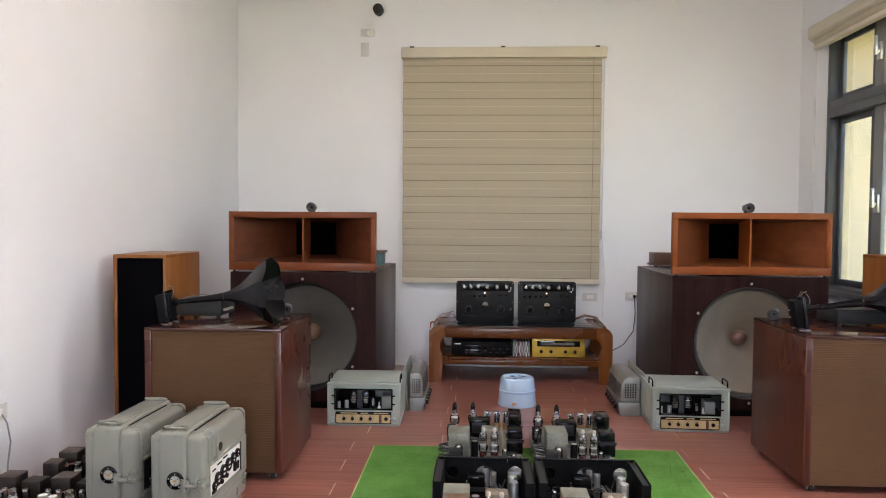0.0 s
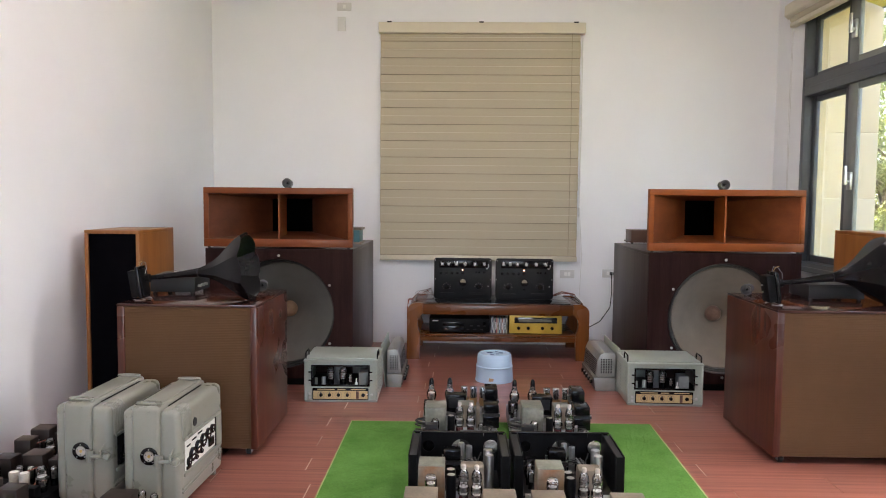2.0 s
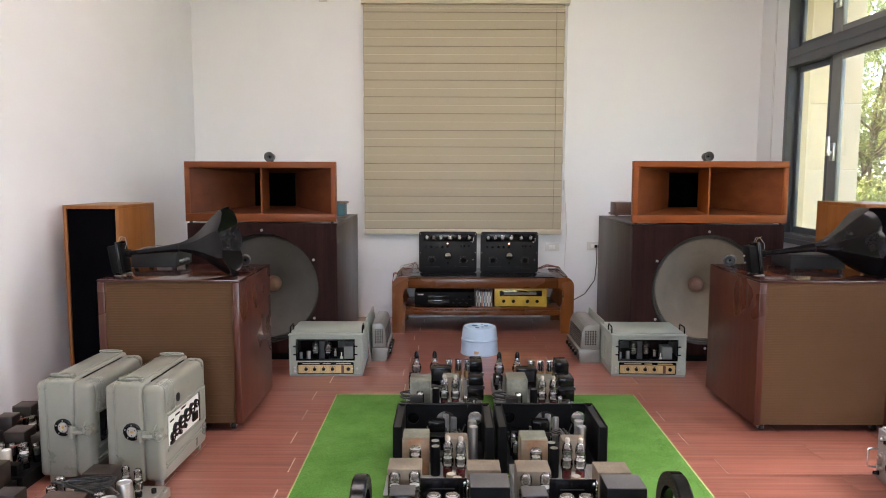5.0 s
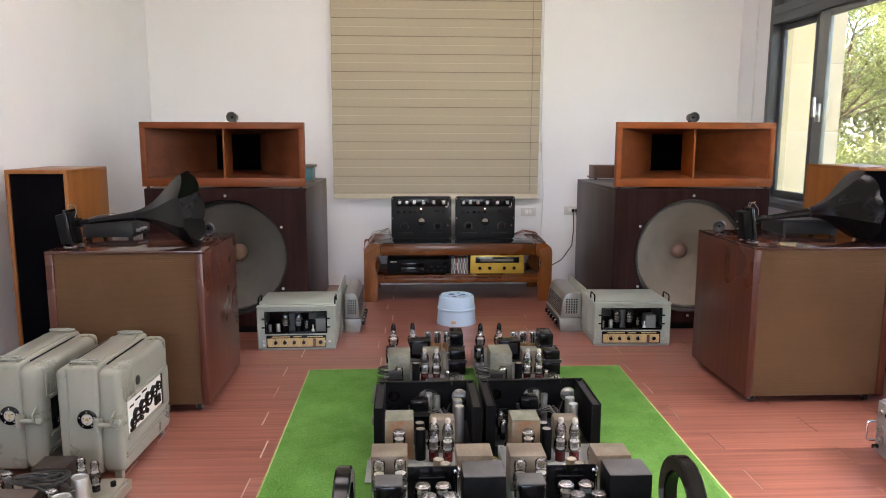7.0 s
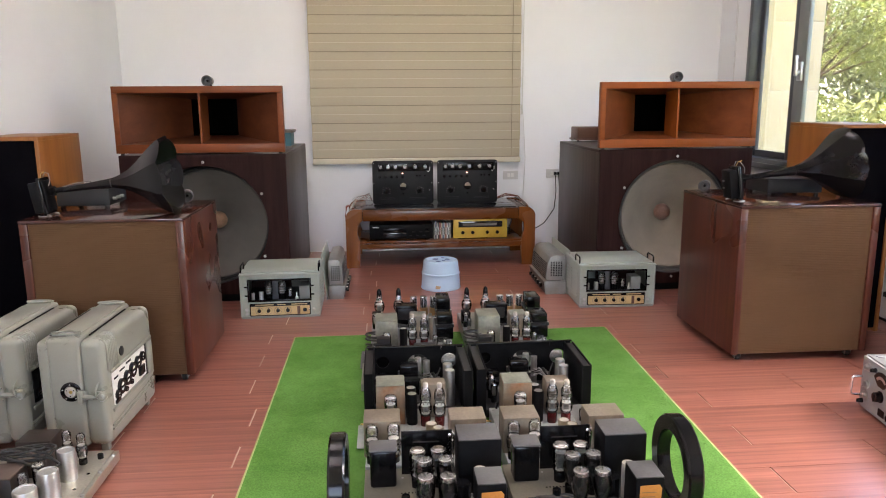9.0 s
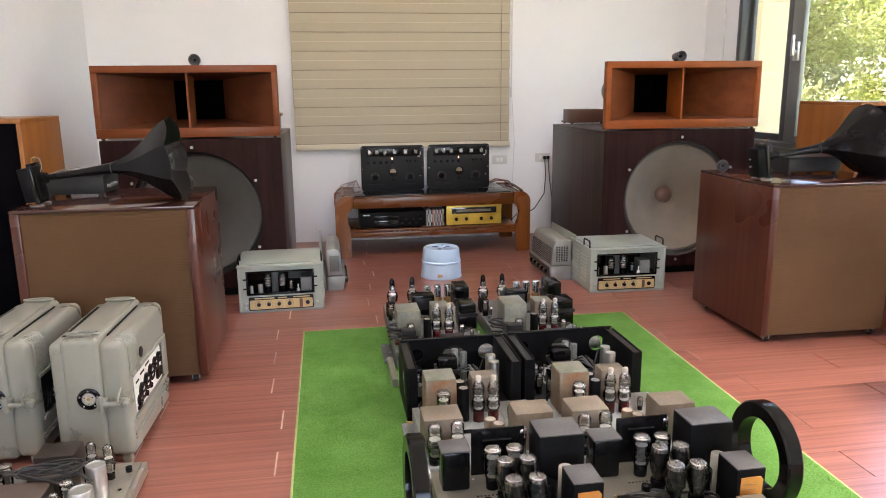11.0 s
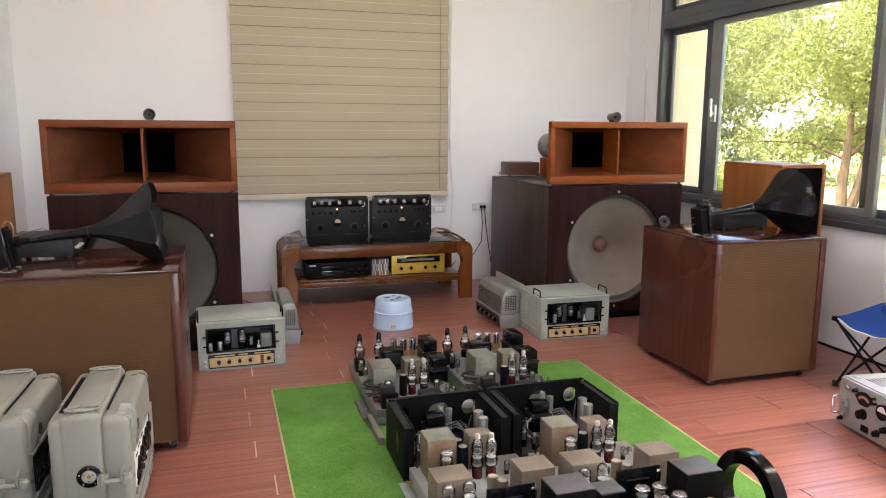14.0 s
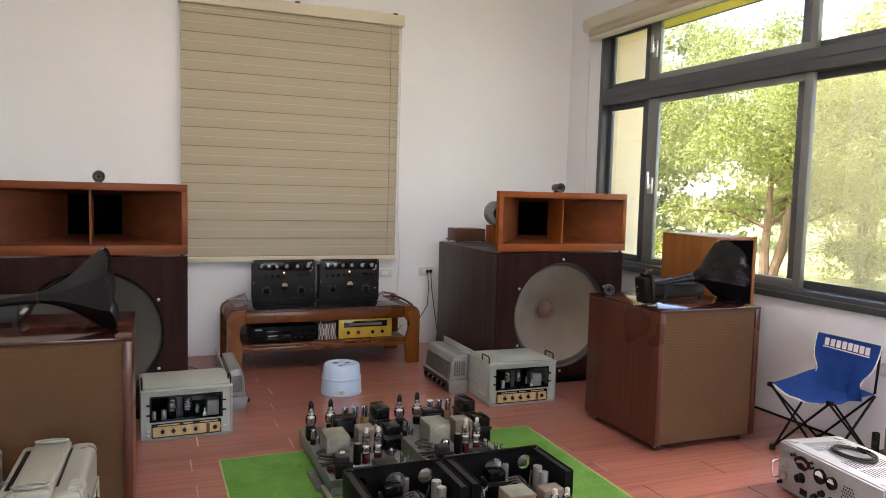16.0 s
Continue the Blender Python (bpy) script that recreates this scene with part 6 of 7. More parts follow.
def amp_case(m, x0, x1, label):
    """An open black case with round cut-outs in its rear wall, and a chassis inside."""
    t = thing("open_amplifier_case", m, label, "amplifier", group="open amplifier cases")
    y0, y1, zt = 3.475, 3.785, 0.232
    xa1, xa2 = x0 + 0.125, x1 - 0.105
    b = Build()
    panel_hole(b, x0 + 0.012, xa1, Z0, zt, y1 - 0.010, y1, x0 + 0.074, 0.165, 0.027)
    panel_hole(b, xa1, xa2, Z0, zt, y1 - 0.010, y1, (xa1 + xa2) / 2, 0.152, 0.047)
    panel_hole(b, xa2, x1 - 0.012, Z0, zt, y1 - 0.010, y1, x1 - 0.070, 0.165, 0.034)
    part("rear_wall", b, M_black_m, t, smooth=False)
    for xa in (x0, x1 - 0.040):
        w1 = part("side_wall", Build().box(xa, xa + 0.005, y0, y1, Z0, zt, 0.001).box(xa + 0.035, xa + 0.040, y0, y1 - 0.011, Z0, zt, 0.001).box(xa + 0.005, xa + 0.035, y0, y0 + 0.004, Z0, zt - 0.004), M_black_m, t)
        part("top_plate", Build().box(xa + 0.0052, xa + 0.0348, y0 + 0.0042, y1 - 0.012, zt - 0.012, zt - 0.007), M_charcoal, w1)
    part("rear_lip", Build().box(x0 + 0.006, x1 - 0.006, y1 - 0.016, y1 + 0.001, zt + 0.0004, zt + 0.004, 0.001), M_black, t)
    part("round_tube", Build().cyl((x1 - 0.100, y1 + 0.036, 0.150), 0.026, 0.060, 'x', 20, bev=0.004), M_plate, t)
    part("back_choke", Build().box(x0 + 0.045, x0 + 0.105, y1 + 0.004, y1 + 0.03, 0.10, 0.20, 0.004), M_black, t)
    part("side_cutout", Build().prism([(y0 + 0.10 + 0.022 * math.cos(2 * math.pi * k / 16), 0.13 + 0.05 * math.sin(2 * math.pi * k / 16)) for k in range(16)], 'x', x0 - 0.001, x0 + 0.0005), M_black, t)
    part("floor_plate", Build().box(x0 + 0.036, x1 - 0.036, y0 + 0.004, y1 - 0.011, 0.020, 0.055, 0.002), M_charcoal, t)
    lamination(t, -0.245, -0.160, 3.66, 3.735, 0.0555, 0.185)
    for x, y, z in ((-0.045, 3.60, 0.215), (-0.040, 3.555, 0.205)):
        capacitor(t, x, y, 0.0555, z, 0.020, M_alu_can, M_alu_can)
    capacitor(t, -0.160, 3.755, 0.0555, 0.190, 0.014, M_alu_can, M_alu_can)
    capacitor(t, -0.124, 3.748, 0.0555, 0.178, 0.014, M_alu_can, M_alu_can)
    small_valve(t, -0.335, 3.60, 0.0555, 0.105, 0.016)
    small_valve(t, -0.330, 3.555, 0.0555, 0.085, 0.014)
    lamination(t, -0.345, -0.285, 3.67, 3.73, 0.0555, 0.140)
    for k in range(3):
        part("lead", Build().tube([(-0.15 + 0.012 * k, 3.70, 0.12), (-0.10 + 0.012 * k, 3.66, 0.155 - 0.01 * k), (-0.08, 3.60 + 0.01 * k, 0.12), (-0.12, 3.55, 0.075), (-0.20, 3.54, 0.065)], 0.0035, 6), M_cable, t)
    part("lead", Build().tube([(-0.075, 3.60, 0.20), (-0.095, 3.58, 0.16), (-0.09, 3.56, 0.10), (-0.07, 3.55, 0.06)], 0.003, 6), M_cable, t)
    part("lead", Build().tube([(-0.24, 3.70, 0.10), (-0.28, 3.66, 0.13), (-0.30, 3.60, 0.11), (-0.26, 3.55, 0.065)], 0.0035, 6), M_cable, t)
    coil(t, -0.21, 3.56, 0.062, 0.055, 3, M_cable, 0.0032, 21, 0.5)
    for k in range(3):
        part("hookup_lead", Build().tube([(-0.165, 3.69 + 0.008 * k, 0.10 + 0.012 * k), (-0.118, 3.66, 0.132 + 0.012 * k), (-0.078, 3.63 - 0.012 * k, 0.110), (-0.100, 3.575 - 0.010 * k, 0.078), (-0.175, 3.545 - 0.008 * k, 0.066), (-0.250, 3.570, 0.064)], 0.0026, 8), M_cable_g, t)
        part("hookup_lead", Build().tube([(-0.240, 3.675, 0.100 + 0.014 * k), (-0.282, 3.650 - 0.01 * k, 0.122), (-0.305, 3.610 - 0.015 * k, 0.088), (-0.270, 3.560, 0.064)], 0.0024, 8), M_cable_g, t)
    coil(t, -0.10, 3.53, 0.060, 0.030, 2, M_cable, 0.0030, 22, 0.7)
    small_valve(t, -0.300, 3.52, 0.0555, 0.070, 0.012)
    for k in range(5):
        part("solder_post", Build().cyl((-0.29 + 0.042 * k, 3.505 + 0.012 * (k % 2), 0.0555), 0.003, 0.012, 'z', 8), M_chrome, t)
    screws(t, ((-0.30, 3.52), (-0.22, 3.60), (-0.10, 3.50), (-0.25, 3.50)), 0.055)
    return t


def amp_capped(m, label):
    """Middle unit: grey chassis with a rusty can, two capped valves and two beige transformers."""
    t = thing("valve_amplifier", m, label, "amplifier", group="middle valve amplifiers")
    part("chassis", Build().box(-0.372, 0.062, 3.005, 3.455, Z0, ZD, 0.003), M_chassis, t)
    part("side_flange", Build().box(-0.412, -0.373, 3.27, 3.46, Z0, 0.023, 0.001), M_chassis, t)
    screws(t, ((-0.40, 3.30), (-0.40, 3.43)), 0.023)
    can(t, -0.337, -0.229, 3.317, 3.425, ZD, 0.240, M_can_rust, lid=M_can_green)
    big_valve(t, -0.283, 3.268, ZD, 0.142, 0.024, "rod")
    capacitor(t, -0.203, 3.325, ZD, 0.205, 0.020, M_black_m, M_steel)
    capacitor(t, -0.205, 3.385, ZD, 0.205, 0.020, M_black_m, M_steel)
    big_valve(t, -0.153, 3.308, ZD, 0.170, 0.025, "cap", M_red_base)
    big_valve(t, -0.101, 3.302, ZD, 0.170, 0.025, "cap", M_red_base)
    can(t, -0.165, -0.070, 3.365, 3.440, ZD, 0.222, M_can_beige, bev=0.010)
    part("plate", Build().box(-0.060, 0.055, 3.19, 3.44, ZD + 0.0004, ZD + 0.003), M_alu_can, t)
    small_valve(t, -0.040, 3.30, ZD + 0.003, 0.050, 0.011, M_black)
    small_valve(t, 0.005, 3.33, ZD + 0.003, 0.030, 0.009, M_steel)
    can(t, -0.082, 0.042, 3.062, 3.166, ZD, 0.214, M_can_beige)
    can(t, -0.377, -0.252, 3.068, 3.178, ZD, 0.214, M_can_beige)
    for x, y in ((-0.140, 3.180), (-0.118, 3.145)):
        capacitor(t, x, y, ZD, 0.150, 0.020, M_wax, M_card)
    big_valve(t, -0.348, 3.034, ZD, 0.136, 0.026, "twin")
    big_valve(t, -0.276, 3.038, ZD, 0.138, 0.026, "twin")
    part("terminal_strip", Build().box(-0.225, -0.195, 3.215, 3.235, ZD + 0.0004, ZD + 0.006, 0.001), M_black, t)
    part("toggle", Build().tube([(-0.345, 3.44, ZD), (-0.342, 3.445, ZD + 0.02), (-0.325, 3.45, ZD + 0.032)], 0.004, 8), M_black, t)
    coil(t, -0.16, 3.11, ZD + 0.012, 0.028, 3, M_cable, 0.003, 8)
    coil(t, -0.385, 3.40, 0.05, 0.016, 1, M_brass, 0.003, 3)
    screws(t, ((-0.36, 3.22), (-0.36, 3.43), (0.05, 3.22), (-0.18, 3.24), (0.05, 3.03)), ZD)
    return t


def amp_six(m, label):
    """Near unit: olive chassis with six silvered valves, black upright panel, big black box and a labelled box."""
    t = thing("valve_amplifier", m, label, "amplifier", group="near valve amplifiers")
    part("chassis", Build().box(-0.372, 0.065, 2.630, 2.985, Z0, ZD, 0.003), M_olive, t)
    part("upright_panel", Build().box(-0.252, -0.088, 2.942, 2.948, ZD, 0.234, 0.001), M_black, t)
    part("panel_slot", Build().box(-0.215, -0.130, 2.9395, 2.9415, 0.195, 0.199), M_charcoal, t)
    can(t, -0.080, 0.053, 2.805, 2.920, ZD, 0.262, M_black_m, lid=M_slate)
    can(t, -0.352, -0.270, 2.862, 2.935, ZD, 0.205, M_black, bev=0.008)
    part("lid", Build().box(-0.355, -0.267, 2.859, 2.938, 0.2055, 0.213, 0.003), M_slate, t)
    for x, y, z in ((-0.203, 2.867, 0.216), (-0.138, 2.867, 0.216)):
        big_valve(t, x, y, ZD, z - ZD, 0.026, "rod")
    for x, y in ((-0.186, 2.783), (-0.121, 2.785), (-0.188, 2.680), (-0.123, 2.680)):
        big_valve(t, x, y, ZD, 0.140, 0.0285, "st")
    big_valve(t, -0.093, 2.955, ZD, 0.145, 0.016, "rod")
    can(t, -0.046, 0.037, 2.612, 2.712, ZD, 0.222, M_black_m, lid=M_slate)
    part("paper_label", Build().prism([(-0.036, 0.120), (0.026, 0.122), (0.030, 0.190), (0.022, 0.200), (-0.034, 0.198)], 'y', 2.6095, 2.6115), M_orange, t, "torn orange paper label")
    for k in range(4):
        part("lettering_bar", Build().box(-0.028, 0.010 + 0.004 * (k % 2), 2.6088, 2.6094, 0.135 + 0.014 * k, 0.1372 + 0.014 * k), M_kraft, t)
    capacitor(t, -0.075, 2.735, ZD, 0.165, 0.026, M_black, M_black)
    capacitor(t, -0.020, 2.755, ZD, 0.195, 0.020, M_card, M_steel)
    capacitor(t, -0.245, 2.735, ZD, 0.130, 0.013, M_black)
    capacitor(t, -0.245, 2.650, ZD, 0.135, 0.014, M_black)
    can(t, -0.352, -0.315, 2.650, 2.690, ZD, 0.135, M_black_m, "choke", bev=0.004)
    can(t, 0.045, 0.064, 2.73, 2.77, ZD, 0.135, M_black_m, "choke", bev=0.004)
    coil(t, -0.262, 2.688, ZD + 0.008, 0.058, 5, M_cable, 0.0042, 5)
    coil(t, -0.075, 2.690, ZD + 0.006, 0.026, 3, M_cable, 0.0034, 17, 0.8)
    part("lead", Build().tube([(-0.215, 2.700, ZD + 0.02), (-0.160, 2.728, ZD + 0.012), (-0.100, 2.735, ZD + 0.010), (-0.060, 2.772, ZD + 0.014), (-0.030, 2.790, ZD + 0.006)], 0.0038, 8), M_cable, t)
    part("mains_plug", Build().box(-0.315, -0.280, 2.640, 2.662, ZD + 0.0006, ZD + 0.020, 0.004), M_black, t)
    for k in range(7):
        part("vent_hole", Build().cyl((-0.255 + 0.011 * k, 2.825, ZD + 0.0002), 0.003, 0.0008, 'z', 8), M_black, t)
        part("vent_hole", Build().cyl((-0.095 + 0.002 * k, 2.70 - 0.012 * k, ZD + 0.0002), 0.003, 0.0008, 'z', 8), M_black, t)
    part("name_plate", Build().box(-0.150, -0.085, 2.640, 2.660, ZD + 0.0004, ZD + 0.002), M_black, t)
    part("valve_socket", Build().lathe([(0.016, 0), (0.016, 0.003), (0.010, 0.004), (0.009, 0.001), (0, 0.001)], (-0.215, 2.645, ZD), 'z', 16), M_charcoal, t)
    screws(t, ((-0.36, 2.64), (0.055, 2.64), (0.055, 2.97), (-0.25, 2.92)), ZD)
    part("brass_post", Build().lathe([(0, 0), (0.007, 0), (0.007, 0.010), (0.004, 0.012), (0.004, 0.020), (0, 0.020)], (-0.335, 2.735, ZD), 'z', 12), M_brass, t)
    return t


amp_rectifier(pose(0, 0, 0), "valve amplifier with tall rectifiers and grey-green can")
amp_rectifier(pose(0.487, -0.015, 0), "valve amplifier with tall rectifiers and red-based valves", 0.024, 0.226)
amp_case(pose(0, 0, 0), -0.387, 0.046, "open black amplifier case with round cut-outs in its wall")
amp_case(pose(0.474, 0.01, 0), -0.412, 0.056, "open black amplifier case beside its twin")
amp_capped(pose(0, 0, 0), "grey valve amplifier with rusty can and beige transformers")
amp_capped(pose(0.478, -0.015, 0), "grey valve amplifier with white-capped valves")
amp_six(pose(0, 0, 0), "olive valve amplifier with six silvered valves and orange label")
amp_six(pose(0.455, -0.005, 0), "olive valve amplifier with coiled cable and orange label")


def amp_front(m, label, wide):
    t = thing("valve_amplifier", m, label, "amplifier", group="front valve amplifiers")
    part("chassis", Build().box(-0.372, 0.058, 2.16, 2.598, Z0, 0.075, 0.003), M_olive, t)
    can(t, 0.0 - wide, 0.056, 2.445, 2.585, 0.075, 0.165 + wide * 0.4, M_dark_wood, lid=M_can_beige)
    can(t, 0.0 - wide, 0.056, 2.22, 2.34, 0.075, 0.165, M_dark_wood)
    for x, y, z in ((-0.112, 2.560, 0.165), (-0.070, 2.555, 0.165), (-0.080, 2.505, 0.178)):
        capacitor(t, x, y, 0.075, z, 0.021, M_wax, M_steel)
    big_valve(t, -0.060, 2.455, 0.075, 0.120, 0.022, "st")
    for x, y in ((-0.185, 2.47), (-0.245, 2.47), (-0.185, 2.39), (-0.245, 2.39)):
        big_valve(t, x, y, 0.075, 0.115, 0.022, "st")
    can(t, -0.355, -0.275, 2.44, 2.56, 0.075, 0.150, M_black_m)
    can(t, -0.355, -0.275, 2.24, 2.36, 0.075, 0.160, M_charcoal)
    small_valve(t, -0.13, 2.36, 0.075, 0.07, 0.012)
    small_valve(t, -0.10, 2.30, 0.075, 0.07, 0.012)
    coil(t, -0.16, 2.26, 0.08, 0.04, 3, M_cable, 0.0035, 11)
    return t


amp_front(pose(0, 0, 0), "valve amplifier with brown transformer at the mat's near end", 0.0)
amp_front(pose(0.400, -0.02, 0), "valve amplifier with pale capacitors and brown transformers", 0.02)


def hoop(x, y, label):
    """A thick black ring standing on edge, with a short bar at its foot."""
    t = thing("black_hoop", pose(x, y, 0.0175), label, "ring", group="black hoops")
    part("ring", Build().lathe([(0.106, -0.022), (0.148, -0.024), (0.153, -0.018), (0.153, 0.018), (0.148, 0.024), (0.106, 0.022), (0.104, 0.0), (0.106, -0.022)], (0, 0, 0.153), 'x', 56), M_black, t)
    part("foot_bar", Build().tube([(-0.03, -0.06, 0.012), (0.03, -0.06, 0.012)], 0.012, 10).tube([(-0.03, 0.06, 0.012), (0.03, 0.06, 0.012)], 0.012, 10), M_black, t)
    return t


hoop(0.597, 2.775, "thick black ring standing upright beside the amplifiers")
hoop(-0.440, 2.740, "thick black ring standing upright on the mat's edge")

# ---- amplifiers on the floor by the cases ----
fa = thing("bare_valve_chassis", pose(0, 0, 0), "bare pale metal valve chassis with brown transformers", "amplifier", group="floor amplifiers")
part("deck", Build().box(-1.66, -1.275, 2.66, 3.26, 0.012, 0.060, 0.002), M_deck, fa)
for hx, hy in ((-1.300, 3.09), (-1.305, 2.99), (-1.310, 2.87), (-1.33, 2.76)):
    part("deck_hole", Build().cyl((hx, hy, 0.0601), 0.006, 0.0008, 'z', 12), M_black, fa)
part("edge_flange", Build().box(-1.2745, -1.258, 2.66, 3.26, 0.022, 0.058, 0.002), M_deck, fa)
for y in (2.75, 2.95, 3.10, 3.22):
    part("bolt", Build().lathe([(0.007, 0), (0.006, 0.004), (0, 0.005)], (-1.266, y, 0.058), 'z', 10), M_steel, fa)
for x, y, z, r in ((-1.350, 3.060, 0.165, 0.028), (-1.352, 2.930, 0.160, 0.032), (-1.375, 2.830, 0.155, 0.034)):
    capacitor(fa, x, y, 0.060, z, r, M_alu_can)
can(fa, -1.555, -1.440, 3.150, 3.250, 0.060, 0.155, M_choc)
can(fa, -1.548, -1.425, 3.075, 3.145, 0.060, 0.125, M_choc_l)
can(fa, -1.600, -1.450, 2.900, 3.010, 0.060, 0.150, M_choc, lid=M_choc_l)
can(fa, -1.640, -1.480, 2.700, 2.860, 0.060, 0.160, M_choc)
for x, y, h in ((-1.345, 3.165, 0.115), (-1.398, 3.180, 0.120), (-1.385, 3.110, 0.090), (-1.410, 2.990, 0.10), (-1.415, 2.905, 0.11), (-1.62, 3.12, 0.10), (-1.61, 3.04, 0.10)):
    big_valve(fa, x, y, 0.060, h, 0.018, "twin" if h > 0.1 else "rod")
part("cable_lash", Build().tube([(-1.62, 3.06, 0.16), (-1.56, 3.05, 0.168), (-1.45, 3.03, 0.166), (-1.38, 3.02, 0.158), (-1.345, 3.00, 0.145), (-1.37, 2.97, 0.135), (-1.46, 3.00, 0.158), (-1.58, 3.04, 0.166), (-1.63, 3.09, 0.15), (-1.58, 3.10, 0.14)], 0.005, 8), M_cable, fa)
coil(fa, -1.47, 3.035, 0.150, 0.085, 4, M_cable, 0.0036, 9, 0.22)
part("switch", Build().cyl((-1.30, 3.20, 0.060), 0.010, 0.016, 'z', 12), M_black, fa)


def floor_amp(x, y, seed, label):
    rr = random.Random(seed)
    t = thing("small_valve_amplifier", pose(x, y, 0, 0, 0, rr.uniform(-2, 2)), label, "amplifier", group="floor amplifiers")
    part("chassis", Build().box(-0.11, 0.11, -0.16, 0.16, 0.0, 0.060, 0.003), M_black_m, t)
    can(t, -0.10, -0.01, 0.06, 0.15, 0.060, 0.170, M_choc, lid=M_choc_l)
    can(t, 0.01, 0.095, 0.07, 0.15, 0.060, 0.150, M_choc)
    for k in range(4):
        small_valve(t, -0.08 + 0.05 * k, 0.01 + rr.uniform(-0.01, 0.01), 0.060, 0.085, 0.017)
    if seed in (3, 4):
        for u, v in ((-0.06, -0.06), (-0.01, -0.07)):
            c = capacitor(t, u, v, 0.060, 0.142, 0.021, M_card, M_ceramic)
            part("strap", Build().lathe([(0.0214, 0.075), (0.0222, 0.075), (0.0222, 0.082), (0.0214, 0.082)], (u, v, 0), 'z', 18), M_choc_l, c)
    elif seed == 2:
        can(t, -0.085, -0.010, -0.105, -0.030, 0.060, 0.172, M_choc, lid=M_choc_l)
    else:
        big_valve(t, -0.065, -0.06, 0.060, 0.105, 0.027, "rod")
        big_valve(t, -0.005, -0.07, 0.060, 0.100, 0.026, "rod")
    big_valve(t, 0.06, -0.06, 0.060, 0.110, 0.026, "twin")
    can(t, -0.09, 0.08, -0.145, -0.10, 0.060, 0.105, M_black_m)
    part("lead", Build().tube([(-0.01, -0.05, 0.14), (0.02, -0.03, 0.15), (0.04, -0.04, 0.11), (0.02, -0.09, 0.07)], 0.0035, 6), M_cable_r, t)
    return t


floor_amp(-2.250, 3.495, 1, "small bare valve amplifier with brown transformer on the floor")
floor_amp(-2.165, 3.845, 2, "small bare valve amplifier behind another by the wall")
floor_amp(-1.998, 3.495, 3, "small bare valve amplifier with pale capacitors on the floor")
floor_amp(-2.015, 3.155, 4, "small bare valve amplifier near the grey cases")
floor_amp(-1.80, 2.90, 5, "small bare valve amplifier with coiled lead")

# ---- by the window: instrument and folding chair ----
ins = thing("measuring_instrument", pose(1.680, 3.484, 0, 0, 0, -97.5), "silver-grey measuring instrument with dials and a handle", "instrument")
# local x runs along the front, local y to the rear
IW, ID, IH = 0.60, 0.34, 0.240
part("case", Build().box(0.0, IW, 0.012, ID, 0.014, IH, 0.006), M_silver, ins)
part("front_panel", Build().box(0.004, IW - 0.004, 0.0, 0.0115, 0.018, IH - 0.006, 0.002), M_silver, ins)
for a, b_ in ((0.07, 0.18), (0.30, 0.50)):
    for k in range(12):
        for r in range(2):
            y = 0.07 + 0.018 * k
            part("top_slot", Build().box(a + r * (b_ - a) * 0.52, a + r * (b_ - a) * 0.52 + (b_ - a) * 0.44, y, y + 0.006, IH - 0.0005, IH + 0.0006), M_black_m, ins)
for u, v in ((0.04, 0.05), (IW - 0.04, 0.05), (0.04, ID - 0.04), (IW - 0.04, ID - 0.04)):
    part("top_foot", Build().lathe([(0.020, 0), (0.019, 0.004), (0.012, 0.006), (0, 0.006)], (u, v, IH), 'z', 18), M_silver, ins)
    part("foot", Build().cyl((u, v, 0.0), 0.013, 0.0142, 'z', 12), M_rubber, ins)
fan = part("fan_dial", Build().prism([(0.155 + 0.062 * math.cos(radians(a)), 0.150 + 0.062 * math.sin(radians(a))) for a in range(30, 151, 10)] + [(0.155 - 0.020, 0.150), (0.155 + 0.020, 0.150)], 'y', -0.004, 0.0005), M_black, ins, "fan-shaped dark dial window")
part("dial_scale", Build().prism([(0.155 + 0.045 * math.cos(radians(a)), 0.150 + 0.045 * math.sin(radians(a))) for a in range(40, 141, 10)] + [(0.155 + 0.033 * math.cos(radians(a)), 0.150 + 0.033 * math.sin(radians(a))) for a in range(140, 39, -10)], 'y', -0.005, -0.0042), M_steel, fan)
knob(ins, 0.155, 0.0, 0.112, 0.024, 0.026)
for u, v, r in ((0.270, 0.165, 0.034), (0.338, 0.160, 0.028)):
    g = part("meter", Build().lathe([(r, 0), (r, -0.012), (r * 0.82, -0.015), (r * 0.80, -0.010), (0, -0.010)], (u, 0, v), 'y', 28), M_black, ins, "round black meter with pale dial")
    part("dial", Build().prism([(u + r * 0.74 * math.cos(radians(a)), v + r * 0.74 * math.sin(radians(a))) for a in range(0, 181, 15)], 'y', -0.0115, -0.0105), M_ceramic, g)
for u, v, r in ((0.285, 0.092, 0.016), (0.335, 0.082, 0.015), (0.245, 0.060, 0.016), (0.105, 0.205, 0.010), (0.215, 0.205, 0.007), (0.225, 0.185, 0.006), (0.028, 0.045, 0.010), (0.38, 0.065, 0.016)):
    knob(ins, u, 0.0, v, r, 0.020)
for u, v in ((0.055, 0.200), (0.052, 0.125), (0.052, 0.080)):
    part("jack", Build().lathe([(0.018, 0), (0.018, -0.006), (0.011, -0.008), (0.011, -0.018), (0.007, -0.018), (0.006, -0.010), (0, -0.010)], (u, 0, v), 'y', 20), M_steel, ins)
part("name_plate", Build().box(0.150, 0.195, -0.0015, 0.0005, 0.035, 0.065), M_black, ins)
sp_ = part("speaker_grille", Build().prism([(0.425 + 0.045 * math.cos(radians(60 * k)), 0.135 + 0.055 * math.sin(radians(60 * k))) for k in range(6)], 'y', -0.001, 0.0005), M_silver, ins)
